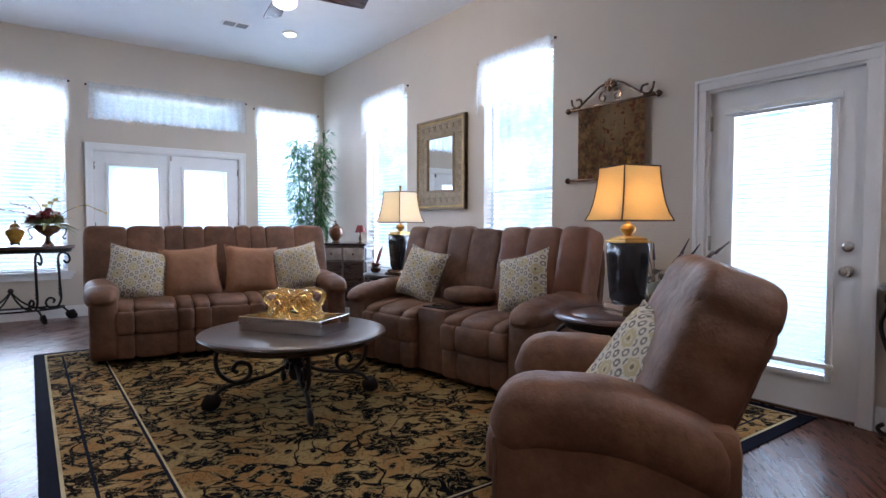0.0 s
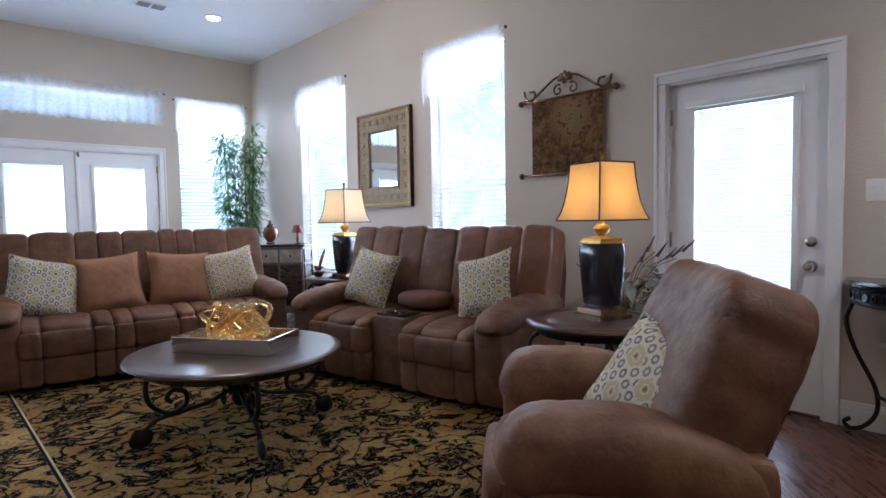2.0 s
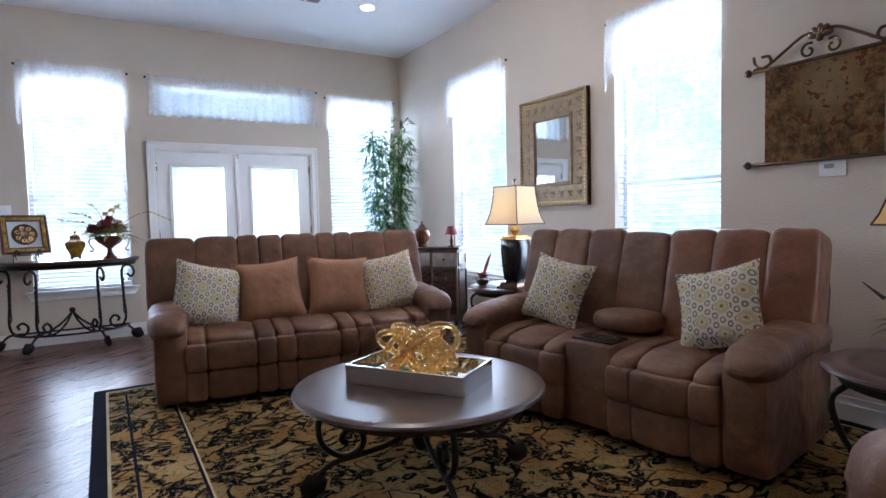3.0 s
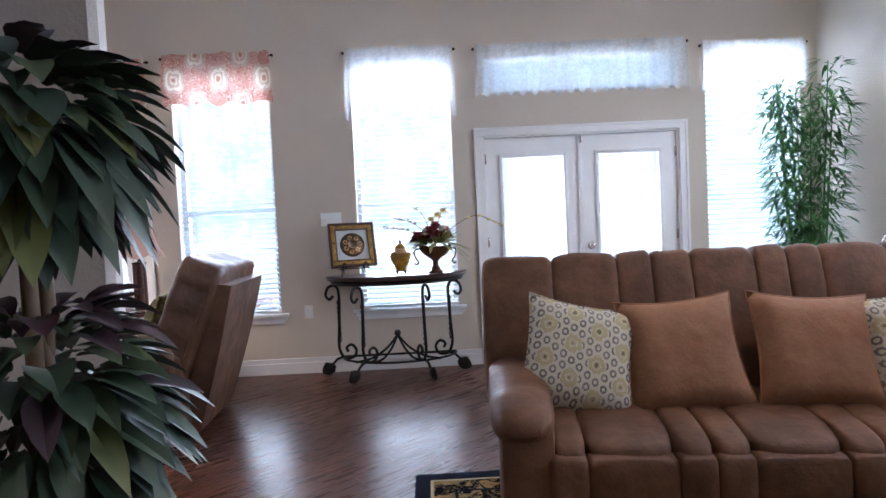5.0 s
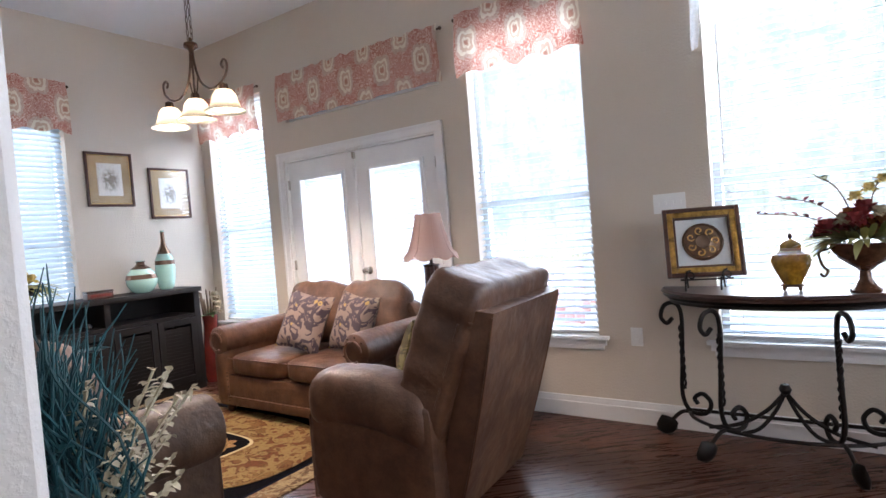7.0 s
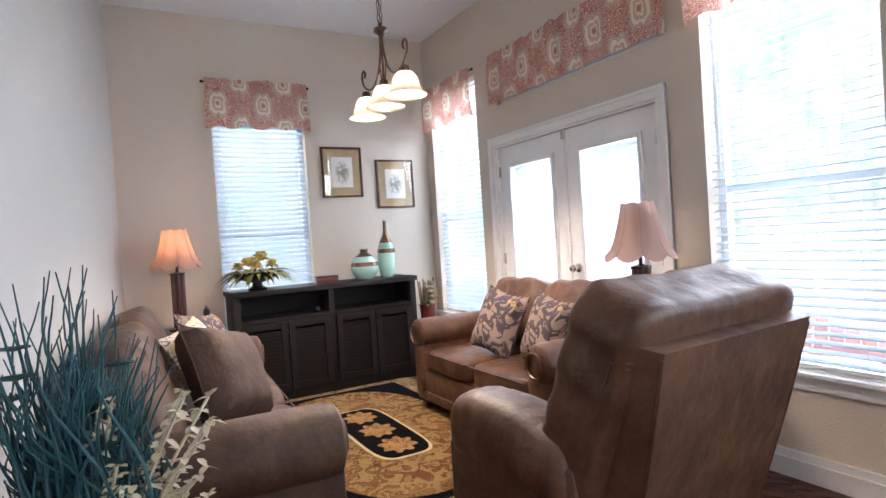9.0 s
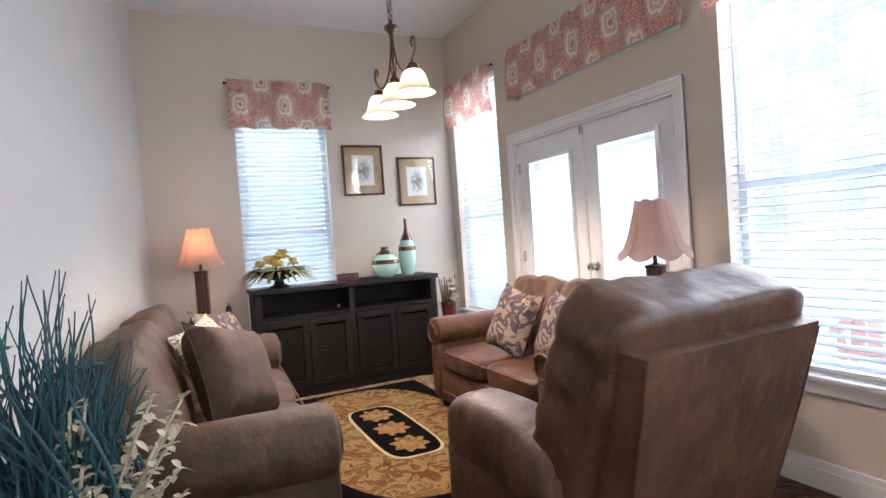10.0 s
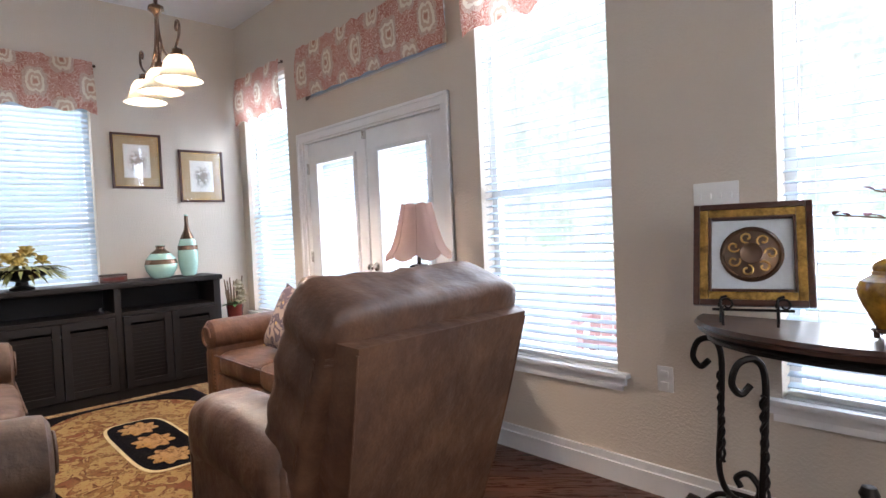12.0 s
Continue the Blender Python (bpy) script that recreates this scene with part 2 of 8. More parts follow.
def dotted_cloth(name, ground, ring, flower_tone, size=0.12):
    """Cream cushion cloth: mustard flower heads in a half-drop lattice, with grey bead rings between them."""
    m, nt, b = shader(name)
    v = coords(nt)
    wob = calc(nt, "MULTIPLY", calc(nt, "SUBTRACT", noise_at(nt, v, 40, 3), 0.5), 0.20)
    d, ang = cell_rings(nt, v, size * 0.9, size * 1.2, 0.8)
    d = calc(nt, "ADD", d, wob)
    d2, ang2 = cell_rings(nt, v, size * 0.30, size * 0.40, 0.9)
    d2 = calc(nt, "ADD", d2, wob)
    outside = calc(nt, "GREATER_THAN", d, 0.29)
    tone = noise_at(nt, v, 14, 2)
    grey = blend(nt, ramp(nt, tone, 0.40, 0.60), ring, tuple(c * 1.9 for c in ring))
    col = blend(nt, calc(nt, "MULTIPLY", band(nt, d2, 0.17, 0.36), outside), ground, grey)
    col = blend(nt, calc(nt, "MULTIPLY", calc(nt, "LESS_THAN", d, 0.26), 0.75), col, flower_tone)
    col = blend(nt, band(nt, d, 0.10, 0.13), col, ground)
    col = blend(nt, calc(nt, "LESS_THAN", d, 0.05), col, tuple(c * 0.35 for c in flower_tone))
    thread = noise_at(nt, v, 160, 2)
    col = blend(nt, calc(nt, "MULTIPLY", thread, 0.25), col, tuple(c * 0.7 for c in ground))
    nt.links.new(col, b.inputs["Base Color"])
    b.inputs["Roughness"].default_value = 0.85
    relief(nt, b, thread, 0.25, 0.003)
    return m


def floral_cloth(name, ground, leaf, flower, scale=7.0):
    m, nt, b = shader(name)
    v = coords(nt)
    n1 = noise_at(nt, v, scale, 3, 0.5, 1.4)
    vor = node(nt, "ShaderNodeTexVoronoi", Scale=scale * 0.9)
    nt.links.new(v, vor.inputs["Vector"])
    col = blend(nt, band(nt, n1, 0.47, 0.60), ground, leaf)
    col = blend(nt, calc(nt, "LESS_THAN", vor.outputs["Distance"], 0.17), col, flower)
    col = blend(nt, calc(nt, "LESS_THAN", vor.outputs["Distance"], 0.06), col, leaf)
    nt.links.new(col, b.inputs["Base Color"])
    b.inputs["Roughness"].default_value = 0.85
    relief(nt, b, noise_at(nt, v, 140, 2), 0.25, 0.003)
    return m


def carpet(name, ground, motif, accent, scale=3.2, cover=0.5):
    """Oriental pile: scrolling motifs on a dark ground."""
    m, nt, b = shader(name)
    v = coords(nt)
    n1 = noise_at(nt, v, scale, 2.0, 0.45, 1.2)
    n2 = noise_at(nt, v, scale * 2.1, 2.0, 0.5, 1.6)
    n3 = noise_at(nt, v, scale * 0.8, 2)
    vine = band(nt, n1, 0.482, 0.518)
    leaf = calc(nt, "GREATER_THAN", n2, cover)
    edge = band(nt, n2, cover - 0.035, cover)
    mot = blend(nt, ramp(nt, n3, 0.4, 0.62), motif, accent)
    col = blend(nt, leaf, ground, mot)
    col = blend(nt, edge, col, tuple(c * 0.5 for c in motif))
    col = blend(nt, vine, col, ground)
    n4 = noise_at(nt, v, scale * 5.2, 2.0, 0.5, 1.8)
    n5 = noise_at(nt, v, scale * 3.4, 2.0, 0.5, 2.4)
    vein = calc(nt, "MULTIPLY", calc(nt, "MULTIPLY", band(nt, n4, 0.46, 0.505), leaf), 0.65)
    col = blend(nt, vein, col, tuple(c * 0.28 for c in accent))
    tendril = calc(nt, "MULTIPLY", calc(nt, "MULTIPLY", band(nt, n5, 0.49, 0.525), calc(nt, "SUBTRACT", 1.0, leaf)), 0.8)
    col = blend(nt, tendril, col, motif)
    pile = noise_at(nt, v, 260, 2)
    col = blend(nt, calc(nt, "MULTIPLY", pile, 0.4), col, tuple(c * 0.5 for c in ground))
    nt.links.new(col, b.inputs["Base Color"])
    b.inputs["Roughness"].default_value = 0.95
    b.inputs["Specular IOR Level"].default_value = 0.02
    relief(nt, b, pile, 0.5, 0.004)
    return m


def leaf_mat(name, colour, tip, rough=0.5):
    m, nt, b = shader(name)
    geo = nt.nodes.new("ShaderNodeNewGeometry")
    v = coords(nt)
    streak = noise_at(nt, v, 22, 3)
    col = blend(nt, geo.outputs["Random Per Island"], colour, tip)
    col = blend(nt, calc(nt, "MULTIPLY", streak, 0.4), col, tuple(c * 0.5 for c in colour))
    nt.links.new(col, b.inputs["Base Color"])
    b.inputs["Roughness"].default_value = rough
    relief(nt, b, streak, 0.2, 0.003)
    return m


def glow(name, colour, strength):
    m, nt, b = shader(name)
    b.inputs["Base Color"].default_value = (*colour, 1)
    b.inputs["Emission Color"].default_value = (*colour, 1)
    b.inputs["Emission Strength"].default_value = strength
    return m


M_WALL = wall_paint("taupe_wall_paint", (0.60, 0.525, 0.44))
M_PARTITION = wall_paint("pale_textured_plaster", (0.54, 0.505, 0.47), 0.22)
M_CEIL = wall_paint("white_ceiling_paint", (0.80, 0.80, 0.80), 0.3)
M_TRIM = plain("white_gloss_trim", (0.80, 0.79, 0.78), 0.35, var=0.04, bump=0.03)
M_DOOR = plain("white_door_paint", (0.80, 0.80, 0.80), 0.4, var=0.04, bump=0.03)
M_GLASS = glass("window_pane")
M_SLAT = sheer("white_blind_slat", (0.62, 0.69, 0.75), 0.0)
M_SHEER = sheer("white_lace_sheer", (0.95, 0.96, 0.96), 0.46, 0.07)
M_VAL = medallion_cloth("terracotta_medallion_cloth")
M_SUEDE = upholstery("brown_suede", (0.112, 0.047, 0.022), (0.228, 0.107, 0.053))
# Glossier suede copy; a reddish highlight is painted in as lighter colour.
M_SUEDE_GLEAM = upholstery("brown_leather", (0.17, 0.066, 0.034), (0.25, 0.105, 0.058), 0.32, 0.0)
M_TAN = upholstery("tan_suede", (0.067, 0.027, 0.013), (0.160, 0.074, 0.037), 0.46)
M_UMBER = upholstery("umber_suede", (0.055, 0.027, 0.014), (0.120, 0.062, 0.032), 0.6, 0.05)
M_COCOA = upholstery("cocoa_suede", (0.045, 0.020, 0.011), (0.080, 0.038, 0.020), 0.7, 0.0)
M_RUST = upholstery("rust_velvet", (0.28, 0.125, 0.058), (0.38, 0.19, 0.10), 0.7, 0.3)
M_IRON = plain("black_bronze_iron", (0.022, 0.018, 0.016), 0.42, 0.7, 0.3, 12, 80, 0.25)
M_DARKWOOD = wood("dark_espresso_wood", (0.055, 0.030, 0.022), (0.018, 0.010, 0.008), 0.28)
M_EBONY = wood("ebonised_wood", (0.012, 0.0085, 0.008), (0.006, 0.005, 0.005), 0.55)
M_EBONY.node_tree.nodes["Principled BSDF"].inputs["Specular IOR Level"].default_value = 0.25
M_TABLE = wood("dark_walnut_top", (0.085, 0.038, 0.024), (0.030, 0.013, 0.009), 0.30, (3, 9, 9))
M_BLACK = plain("black_lacquer", (0.012, 0.013, 0.018), 0.18, 0, 0.2, coat=0.4)
M_GOLD = plain("aged_gold", (0.62, 0.40, 0.13), 0.32, 0.9, 0.3, 14, 70, 0.2)
M_GILT = plain("rubbed_gilt", (0.34, 0.20, 0.05), 0.4, 0.8, 0.75, 26, 90, 0.5, dist=0.006)
M_BRASS = plain("polished_brass", (0.72, 0.52, 0.20), 0.22, 1.0, 0.1)
M_CHROME = plain("satin_nickel", (0.62, 0.60, 0.57), 0.25, 1.0, 0.08)
M_MIRROR, _nt, _b = shader("mirror_silver")
_b.inputs["Base Color"].default_value = (0.9, 0.92, 0.92, 1)
_b.inputs["Metallic"].default_value, _b.inputs["Roughness"].default_value = 1.0, 0.01
M_SHADE = lampshade("gold_fabric_shade", (0.80, 0.56, 0.25))
M_SHADE_CREAM = lampshade("cream_fabric_shade", (0.86, 0.76, 0.58))
M_SHADE_PINK = lampshade("dusty_pink_shade", (0.60, 0.42, 0.36))
M_PIPING = plain("brown_piping", (0.10, 0.05, 0.03), 0.7)
M_WHITE = plain("white_plastic", (0.80, 0.80, 0.78), 0.4, var=0.03, bump=0)
M_PILLOW = dotted_cloth("cream_motif_cloth", (0.62, 0.56, 0.45), (0.125, 0.112, 0.11), (0.44, 0.35, 0.14), 0.115)
M_FLORAL = floral_cloth("plum_floral_cloth", (0.25, 0.185, 0.15), (0.060, 0.040, 0.052), (0.38, 0.25, 0.08), 9.0)
M_RUG_FIELD = carpet("black_gold_rug_field", (0.005, 0.0045, 0.005), (0.33, 0.23, 0.095), (0.29, 0.15, 0.048), 3.1, 0.50)
M_RUG_BORDER = carpet("black_gold_rug_border", (0.007, 0.006, 0.006), (0.45, 0.30, 0.13), (0.36, 0.19, 0.06), 3.6, 0.50)
M_MAT_FIELD = carpet("cream_gold_mat_field", (0.014, 0.012, 0.013), (0.58, 0.45, 0.24), (0.46, 0.32, 0.13), 4.6, 0.46)
M_NAVY = plain("navy_pile", (0.007, 0.008, 0.016), 0.95, var=0.3, grain=250, bump=0.4)
M_NAVY.node_tree.nodes["Principled BSDF"].inputs["Specular IOR Level"].default_value = 0.05
M_CREAM_LINE = plain("cream_pile", (0.45, 0.36, 0.20), 0.95, var=0.3, grain=250, bump=0.4)
M_RUG2_TAN = carpet("tan_rug_oval", (0.27, 0.18, 0.075), (0.15, 0.045, 0.025), (0.20, 0.11, 0.04), 3.6, 0.54)
M_RUG2_BLACK = carpet("black_rug_ground", (0.006, 0.005, 0.006), (0.008, 0.007, 0.007), (0.01, 0.008, 0.008), 5.0, 0.6)
M_ROSETTE = carpet("gold_rug_rosette", (0.36, 0.21, 0.09), (0.14, 0.07, 0.03), (0.36, 0.20, 0.06), 11.0, 0.56)
M_RUG2_EDGE = carpet("tan_rug_edge", (0.36, 0.26, 0.14), (0.12, 0.06, 0.04), (0.30, 0.17, 0.08), 7.0, 0.5)
FLOOR_TURN = 40
M_FLOOR = plank_floor("walnut_planks")
M_FLOOR_REST = plank_floor("walnut_planks_joined", True)
M_JOINT = plain("dark_floor_joint", (0.018, 0.009, 0.007), 0.7, bump=0)
M_GREEN = leaf_mat("bamboo_leaf", (0.055, 0.17, 0.045), (0.12, 0.30, 0.08))
M_DRAC = leaf_mat("broad_dark_leaf", (0.024, 0.050, 0.036), (0.070, 0.100, 0.050))
M_DRAC_LIME = leaf_mat("lime_leaf", (0.10, 0.115, 0.035), (0.15, 0.165, 0.05))
M_PLUM = leaf_mat("plum_leaf", (0.026, 0.012, 0.019), (0.055, 0.024, 0.034))
M_STEM = plain("brown_stem", (0.14, 0.09, 0.05), 0.7, grain=90, bump=0.3)
M_TEAL = leaf_mat("teal_grass", (0.004, 0.034, 0.042), (0.014, 0.105, 0.120), 0.6)
M_IVORY = leaf_mat("ivory_petal", (0.42, 0.35, 0.22), (0.66, 0.59, 0.44), 0.6)
M_YELLOW = leaf_mat("yellow_petal", (0.62, 0.42, 0.08), (0.78, 0.63, 0.26), 0.6)
M_RED = leaf_mat("burgundy_petal", (0.14, 0.012, 0.016), (0.30, 0.04, 0.04), 0.6)
M_OLIVE = leaf_mat("dry_olive_leaf", (0.10, 0.09, 0.03), (0.20, 0.17, 0.07), 0.6)
M_SAGE = leaf_mat("dusty_sage_leaf", (0.075, 0.085, 0.07), (0.20, 0.22, 0.19), 0.7)
M_GOLDLEAF = leaf_mat("gold_green_leaf", (0.17, 0.18, 0.05), (0.36, 0.33, 0.10), 0.6)
M_CELADON = plain("celadon_glaze", (0.36, 0.58, 0.50), 0.14, 0, 0.08, coat=0.5)
M_BRONZE = plain("bronze_glaze", (0.16, 0.095, 0.06), 0.22, 0.7, 0.25)
M_AMBER = plain("amber_glaze", (0.42, 0.215, 0.018), 0.12, 0, 0.65, 18, coat=0.8)
M_BURG = plain("burgundy_glaze", (0.13, 0.022, 0.018), 0.2, 0.1, 0.4, 10, coat=0.5)
M_SWIRL = plain("brown_swirl_glaze", (0.13, 0.055, 0.028), 0.25, 0.3, 0.6, 16, 50, 0.1, coat=0.4)
M_PAPER = plain("cream_paper", (0.72, 0.68, 0.58), 0.8, var=0.04, bump=0)
M_MATBLUE = plain("navy_mat_board", (0.05, 0.06, 0.12), 0.85, bump=0)
M_INK = plain("grey_ink", (0.25, 0.24, 0.25), 0.8, bump=0)
M_LINEN = plain("tan_mat_board", (0.43, 0.31, 0.17), 0.85, bump=0)
M_FRAME = plain("carved_champagne_frame", (0.26, 0.185, 0.105), 0.5, 0.35, 0.35, 20, 60, 0.5, dist=0.008)
M_MAHOG = wood("mahogany_frame", (0.10, 0.030, 0.018), (0.035, 0.012, 0.008), 0.3)
M_GLOBE = lampshade("lit_alabaster_glass", (0.97, 0.90, 0.77), 0.82)
M_FANLIGHT = glow("lit_fan_globe", (1.0, 0.88, 0.70), 5.0)
M_CANLIGHT = glow("lit_downlight", (1.0, 0.93, 0.82), 9.0)
M_GREY = plain("grey_plastic", (0.30, 0.30, 0.30), 0.5, bump=0)
M_POT = plain("terracotta_pot", (0.12, 0.07, 0.05), 0.6)
M_BOX = plain("mirror_tray", (0.80, 0.82, 0.82), 0.06, 1.0, 0.03, bump=0)
M_KNOTGLASS, _nt, _b = shader("amber_art_glass")
_b.inputs["Base Color"].default_value = (0.98, 0.66, 0.24, 1)
_b.inputs["Roughness"].default_value, _b.inputs["Transmission Weight"].default_value = 0.05, 0.8
_b.inputs["IOR"].default_value = 1.45
M_GOBLET = glass("iridescent_goblet_glass", (0.92, 0.92, 0.95), 0.02, 0.22)
M_PALEBLUE = plain("pale_blue_mount", (0.62, 0.66, 0.68), 0.8, bump=0)
M_IVORYBOARD = plain("ivory_mount", (0.74, 0.72, 0.66), 0.8, bump=0)
M_GRASS = plain("lawn", (0.42, 0.46, 0.34), 0.9, var=0.3)
M_REDPAINT = plain("red_garden_paint", (0.80, 0.50, 0.48), 0.5)
M_FENCE = plain("weathered_fence_wood", (0.72, 0.72, 0.68), 0.8, grain=40)

# ---- building helpers ----
def part(name, bm, material, parent=None, label="", smooth=True):
    """Links a bmesh as one mesh object under a thing or a part."""
    me = bpy.data.meshes.new(name)
    bmesh.ops.recalc_face_normals(bm, faces=bm.faces)
    bm.to_mesh(me)
    bm.free()
    me.materials.append(material)
    if smooth:
        me.polygons.foreach_set("use_smooth", [True] * len(me.polygons))
        me.set_sharp_from_angle(angle=radians(38))
    ob = new(name, me)
    if parent:
        ob.parent = parent
    if label:
        ob["label"] = label
    return ob


def share(ob, m, parent):
    """Another piece on the same mesh."""
    c = new(ob.name.split(".")[0], ob.data)
    c.parent = parent
    c.matrix_basis = m
    return c


def thing(name, m, label, category, group=""):
    ob = new(name)
    ob.matrix_basis = m
    ob.empty_display_size = 0.1
    return tagged(ob, label, category, group)


def structure(name, ob_or_bm, material=None, label="", category=""):
    ob = part(name, ob_or_bm, material, None) if material else ob_or_bm
    return tagged(ob, label, category or name.split("_")[0], kind="structure")


def box(bm, sx, sy, sz, c=(0, 0, 0), bevel=0.0, m=None, seg=2):
    mat = (m or Matrix()) @ Matrix.Translation(c) @ Matrix.Diagonal((sx, sy, sz, 1))
    vs = bmesh.ops.create_cube(bm, size=1, matrix=mat)["verts"]
    if bevel:
        es = list({e for v in vs for e in v.link_edges})
        bmesh.ops.bevel(bm, geom=es, offset=bevel, segments=seg, profile=0.6, affect="EDGES")
    return bm


def block(sx, sy, sz, c=(0, 0, 0), bevel=0.0, m=None):
    return box(bmesh.new(), sx, sy, sz, c, bevel, m)


def puff(bm, sx, sy, sz, c=(0, 0, 0), k=4.0, n=7, m=None, sag=0.0, wrinkle=0.0, seed=0.0):
    """A stuffed rounded block: a cube net pushed onto a superellipsoid."""
    base = (m or Matrix()) @ Matrix.Translation(c)
    cache = {}

    def vert(p):
        key = tuple(round(a, 5) for a in p)
        if key not in cache:
            r = sum(abs(a) ** k for a in p) ** (1 / k)
            q = Vector((p[0] / r * sx / 2, p[1] / r * sy / 2, p[2] / r * sz / 2))
            if sag:
                q.z -= sag * sz * (1 - p[0] ** 2) * (1 - p[1] ** 2) * (1 if p[2] > 0 else 0)
            if wrinkle:
                q *= 1 + wrinkle * noise.noise(Vector((q.x * 9 + seed, q.y * 9, q.z * 9)))
            cache[key] = bm.verts.new(base @ q)
        return cache[key]

    for axis in range(3):
        for s in (-1, 1):
            for i in range(n):
                for j in range(n):
                    quad = []
                    for di, dj in ((0, 0), (1, 0), (1, 1), (0, 1)):
                        a, b2 = -1 + 2 * (i + di) / n, -1 + 2 * (j + dj) / n
                        p = [0, 0, 0]
                        p[axis], p[(axis + 1) % 3], p[(axis + 2) % 3] = s, math.sin(a * math.pi / 2), math.sin(b2 * math.pi / 2)
                        quad.append(vert(tuple(p)))
                    bm.faces.new(quad if s > 0 else quad[::-1])
    return bm


def lathe(bm, profile, c=(0, 0, 0), n=24, m=None, sx=1.0, sy=1.0):
    """Turns (radius, height) pairs about the upright axis; closes the ends."""
    base = (m or Matrix()) @ Matrix.Translation(c)
    rings = []
    for r, z in profile:
        if r < 1e-5:
            rings.append([bm.verts.new(base @ Vector((0, 0, z)))])
        else:
            rings.append([bm.verts.new(base @ Vector((r * sx * math.cos(2 * math.pi * i / n), r * sy * math.sin(2 * math.pi * i / n), z))) for i in range(n)])
    for a, b2 in zip(rings, rings[1:]):
        for i in range(n):
            j = (i + 1) % n
            if len(a) == 1 and len(b2) > 1:
                bm.faces.new((a[0], b2[j], b2[i]))
            elif len(b2) == 1 and len(a) > 1:
                bm.faces.new((a[i], a[j], b2[0]))
            elif len(a) > 1:
                bm.faces.new((a[i], a[j], b2[j], b2[i]))
    for ring in (rings[0], rings[-1]):
        if len(ring) > 2:
            bm.faces.new(ring)
    return bm


def tube(bm, pts, r, n=8, m=None, end=None):
    """A rod along points; end: the radius at its far end."""
    base = m or Matrix()
    P = [base @ Vector(p) for p in pts]
    up, rings = None, []
    for i, p in enumerate(P):
        d = (P[min(i + 1, len(P) - 1)] - P[max(i - 1, 0)]).normalized()
        if up is None:
            up = d.orthogonal().normalized()
        up = (up - d * up.dot(d))
        up = up.normalized() if up.length > 1e-6 else d.orthogonal().normalized()
        side = d.cross(up)
        rr = r + ((end if end is not None else r) - r) * i / max(1, len(P) - 1)
        rings.append([bm.verts.new(p + (up * math.cos(2 * math.pi * k / n) + side * math.sin(2 * math.pi * k / n)) * rr) for k in range(n)])
    for a, b2 in zip(rings, rings[1:]):
        for k in range(n):
            bm.faces.new((a[k], a[(k + 1) % n], b2[(k + 1) % n], b2[k]))
    bm.faces.new(rings[0])
    bm.faces.new(rings[-1])
    return bm


def curve(pts, n=6):
    """Catmull-Rom through points."""
    P = [Vector(p) for p in pts]
    P = [P[0] * 2 - P[1]] + P + [P[-1] * 2 - P[-2]]
    out = []
    for i in range(1, len(P) - 2):
        a, b2, c, d = P[i - 1:i + 3]
        for k in range(n):
            t = k / n
            out.append(0.5 * (2 * b2 + (c - a) * t + (2 * a - 5 * b2 + 4 * c - d) * t * t + (3 * b2 - a - 3 * c + d) * t ** 3))
    return out + [P[-2]]


def spiral(cx, cz, r0, r1, a0, a1, n=18):
    """Scroll in the xz plane from radius r0 at a0 degrees to r1 at a1."""
    out = []
    for i in range(n + 1):
        t = i / n
        a, r = radians(a0 + (a1 - a0) * t), r0 + (r1 - r0) * t
        out.append((cx + r * math.cos(a), 0, cz + r * math.sin(a)))
    return out


def blade_leaf(bm, base, way, length, width, droop=0.3, up=Vector((0, 0, 1)), n=4, fold=0.15):
    """One leaf: a bent, folded blade with a pointed tip."""
    way = way.normalized()
    side = way.cross(up)
    side = side.normalized() if side.length > 1e-3 else Vector((1, 0, 0))
    prev = None
    for i in range(n + 1):
        t = i / n
        mid = base + way * (length * t) - Vector((0, 0, droop * length * t * t))
        w = width * (math.sin(math.pi * min(1, t * 0.93 + 0.07)) ** 0.8) * 0.5
        lift = Vector((0, 0, fold * w * 2))
        row = (bm.verts.new(mid - side * w + lift), bm.verts.new(mid), bm.verts.new(mid + side * w + lift))
        if prev:
            bm.faces.new((prev[0], prev[1], row[1], row[0]))
            bm.faces.new((prev[1], prev[2], row[2], row[1]))
        prev = row


# ---- the rooms ----
def wall_run(length, openings, thick=0.16, height=None):
    """A wall along local x from 0, outwards +y, with (x0, x1, z0, z1) cut through."""
    bm, height = bmesh.new(), height or CEIL
    cuts = sorted({0, length, *(o[0] for o in openings), *(o[1] for o in openings)})
    for a, b2 in zip(cuts, cuts[1:]):
        gaps = sorted((o[2], o[3]) for o in openings if o[0] < (a + b2) / 2 < o[1])
        z = 0.0
        for lo, hi in gaps + [(height, height)]:
            if lo > z + 1e-4:
                box(bm, b2 - a, thick, lo - z, ((a + b2) / 2, thick / 2, (lo + z) / 2))
            z = hi
    bmesh.ops.remove_doubles(bm, verts=bm.verts, dist=1e-4)
    return bm


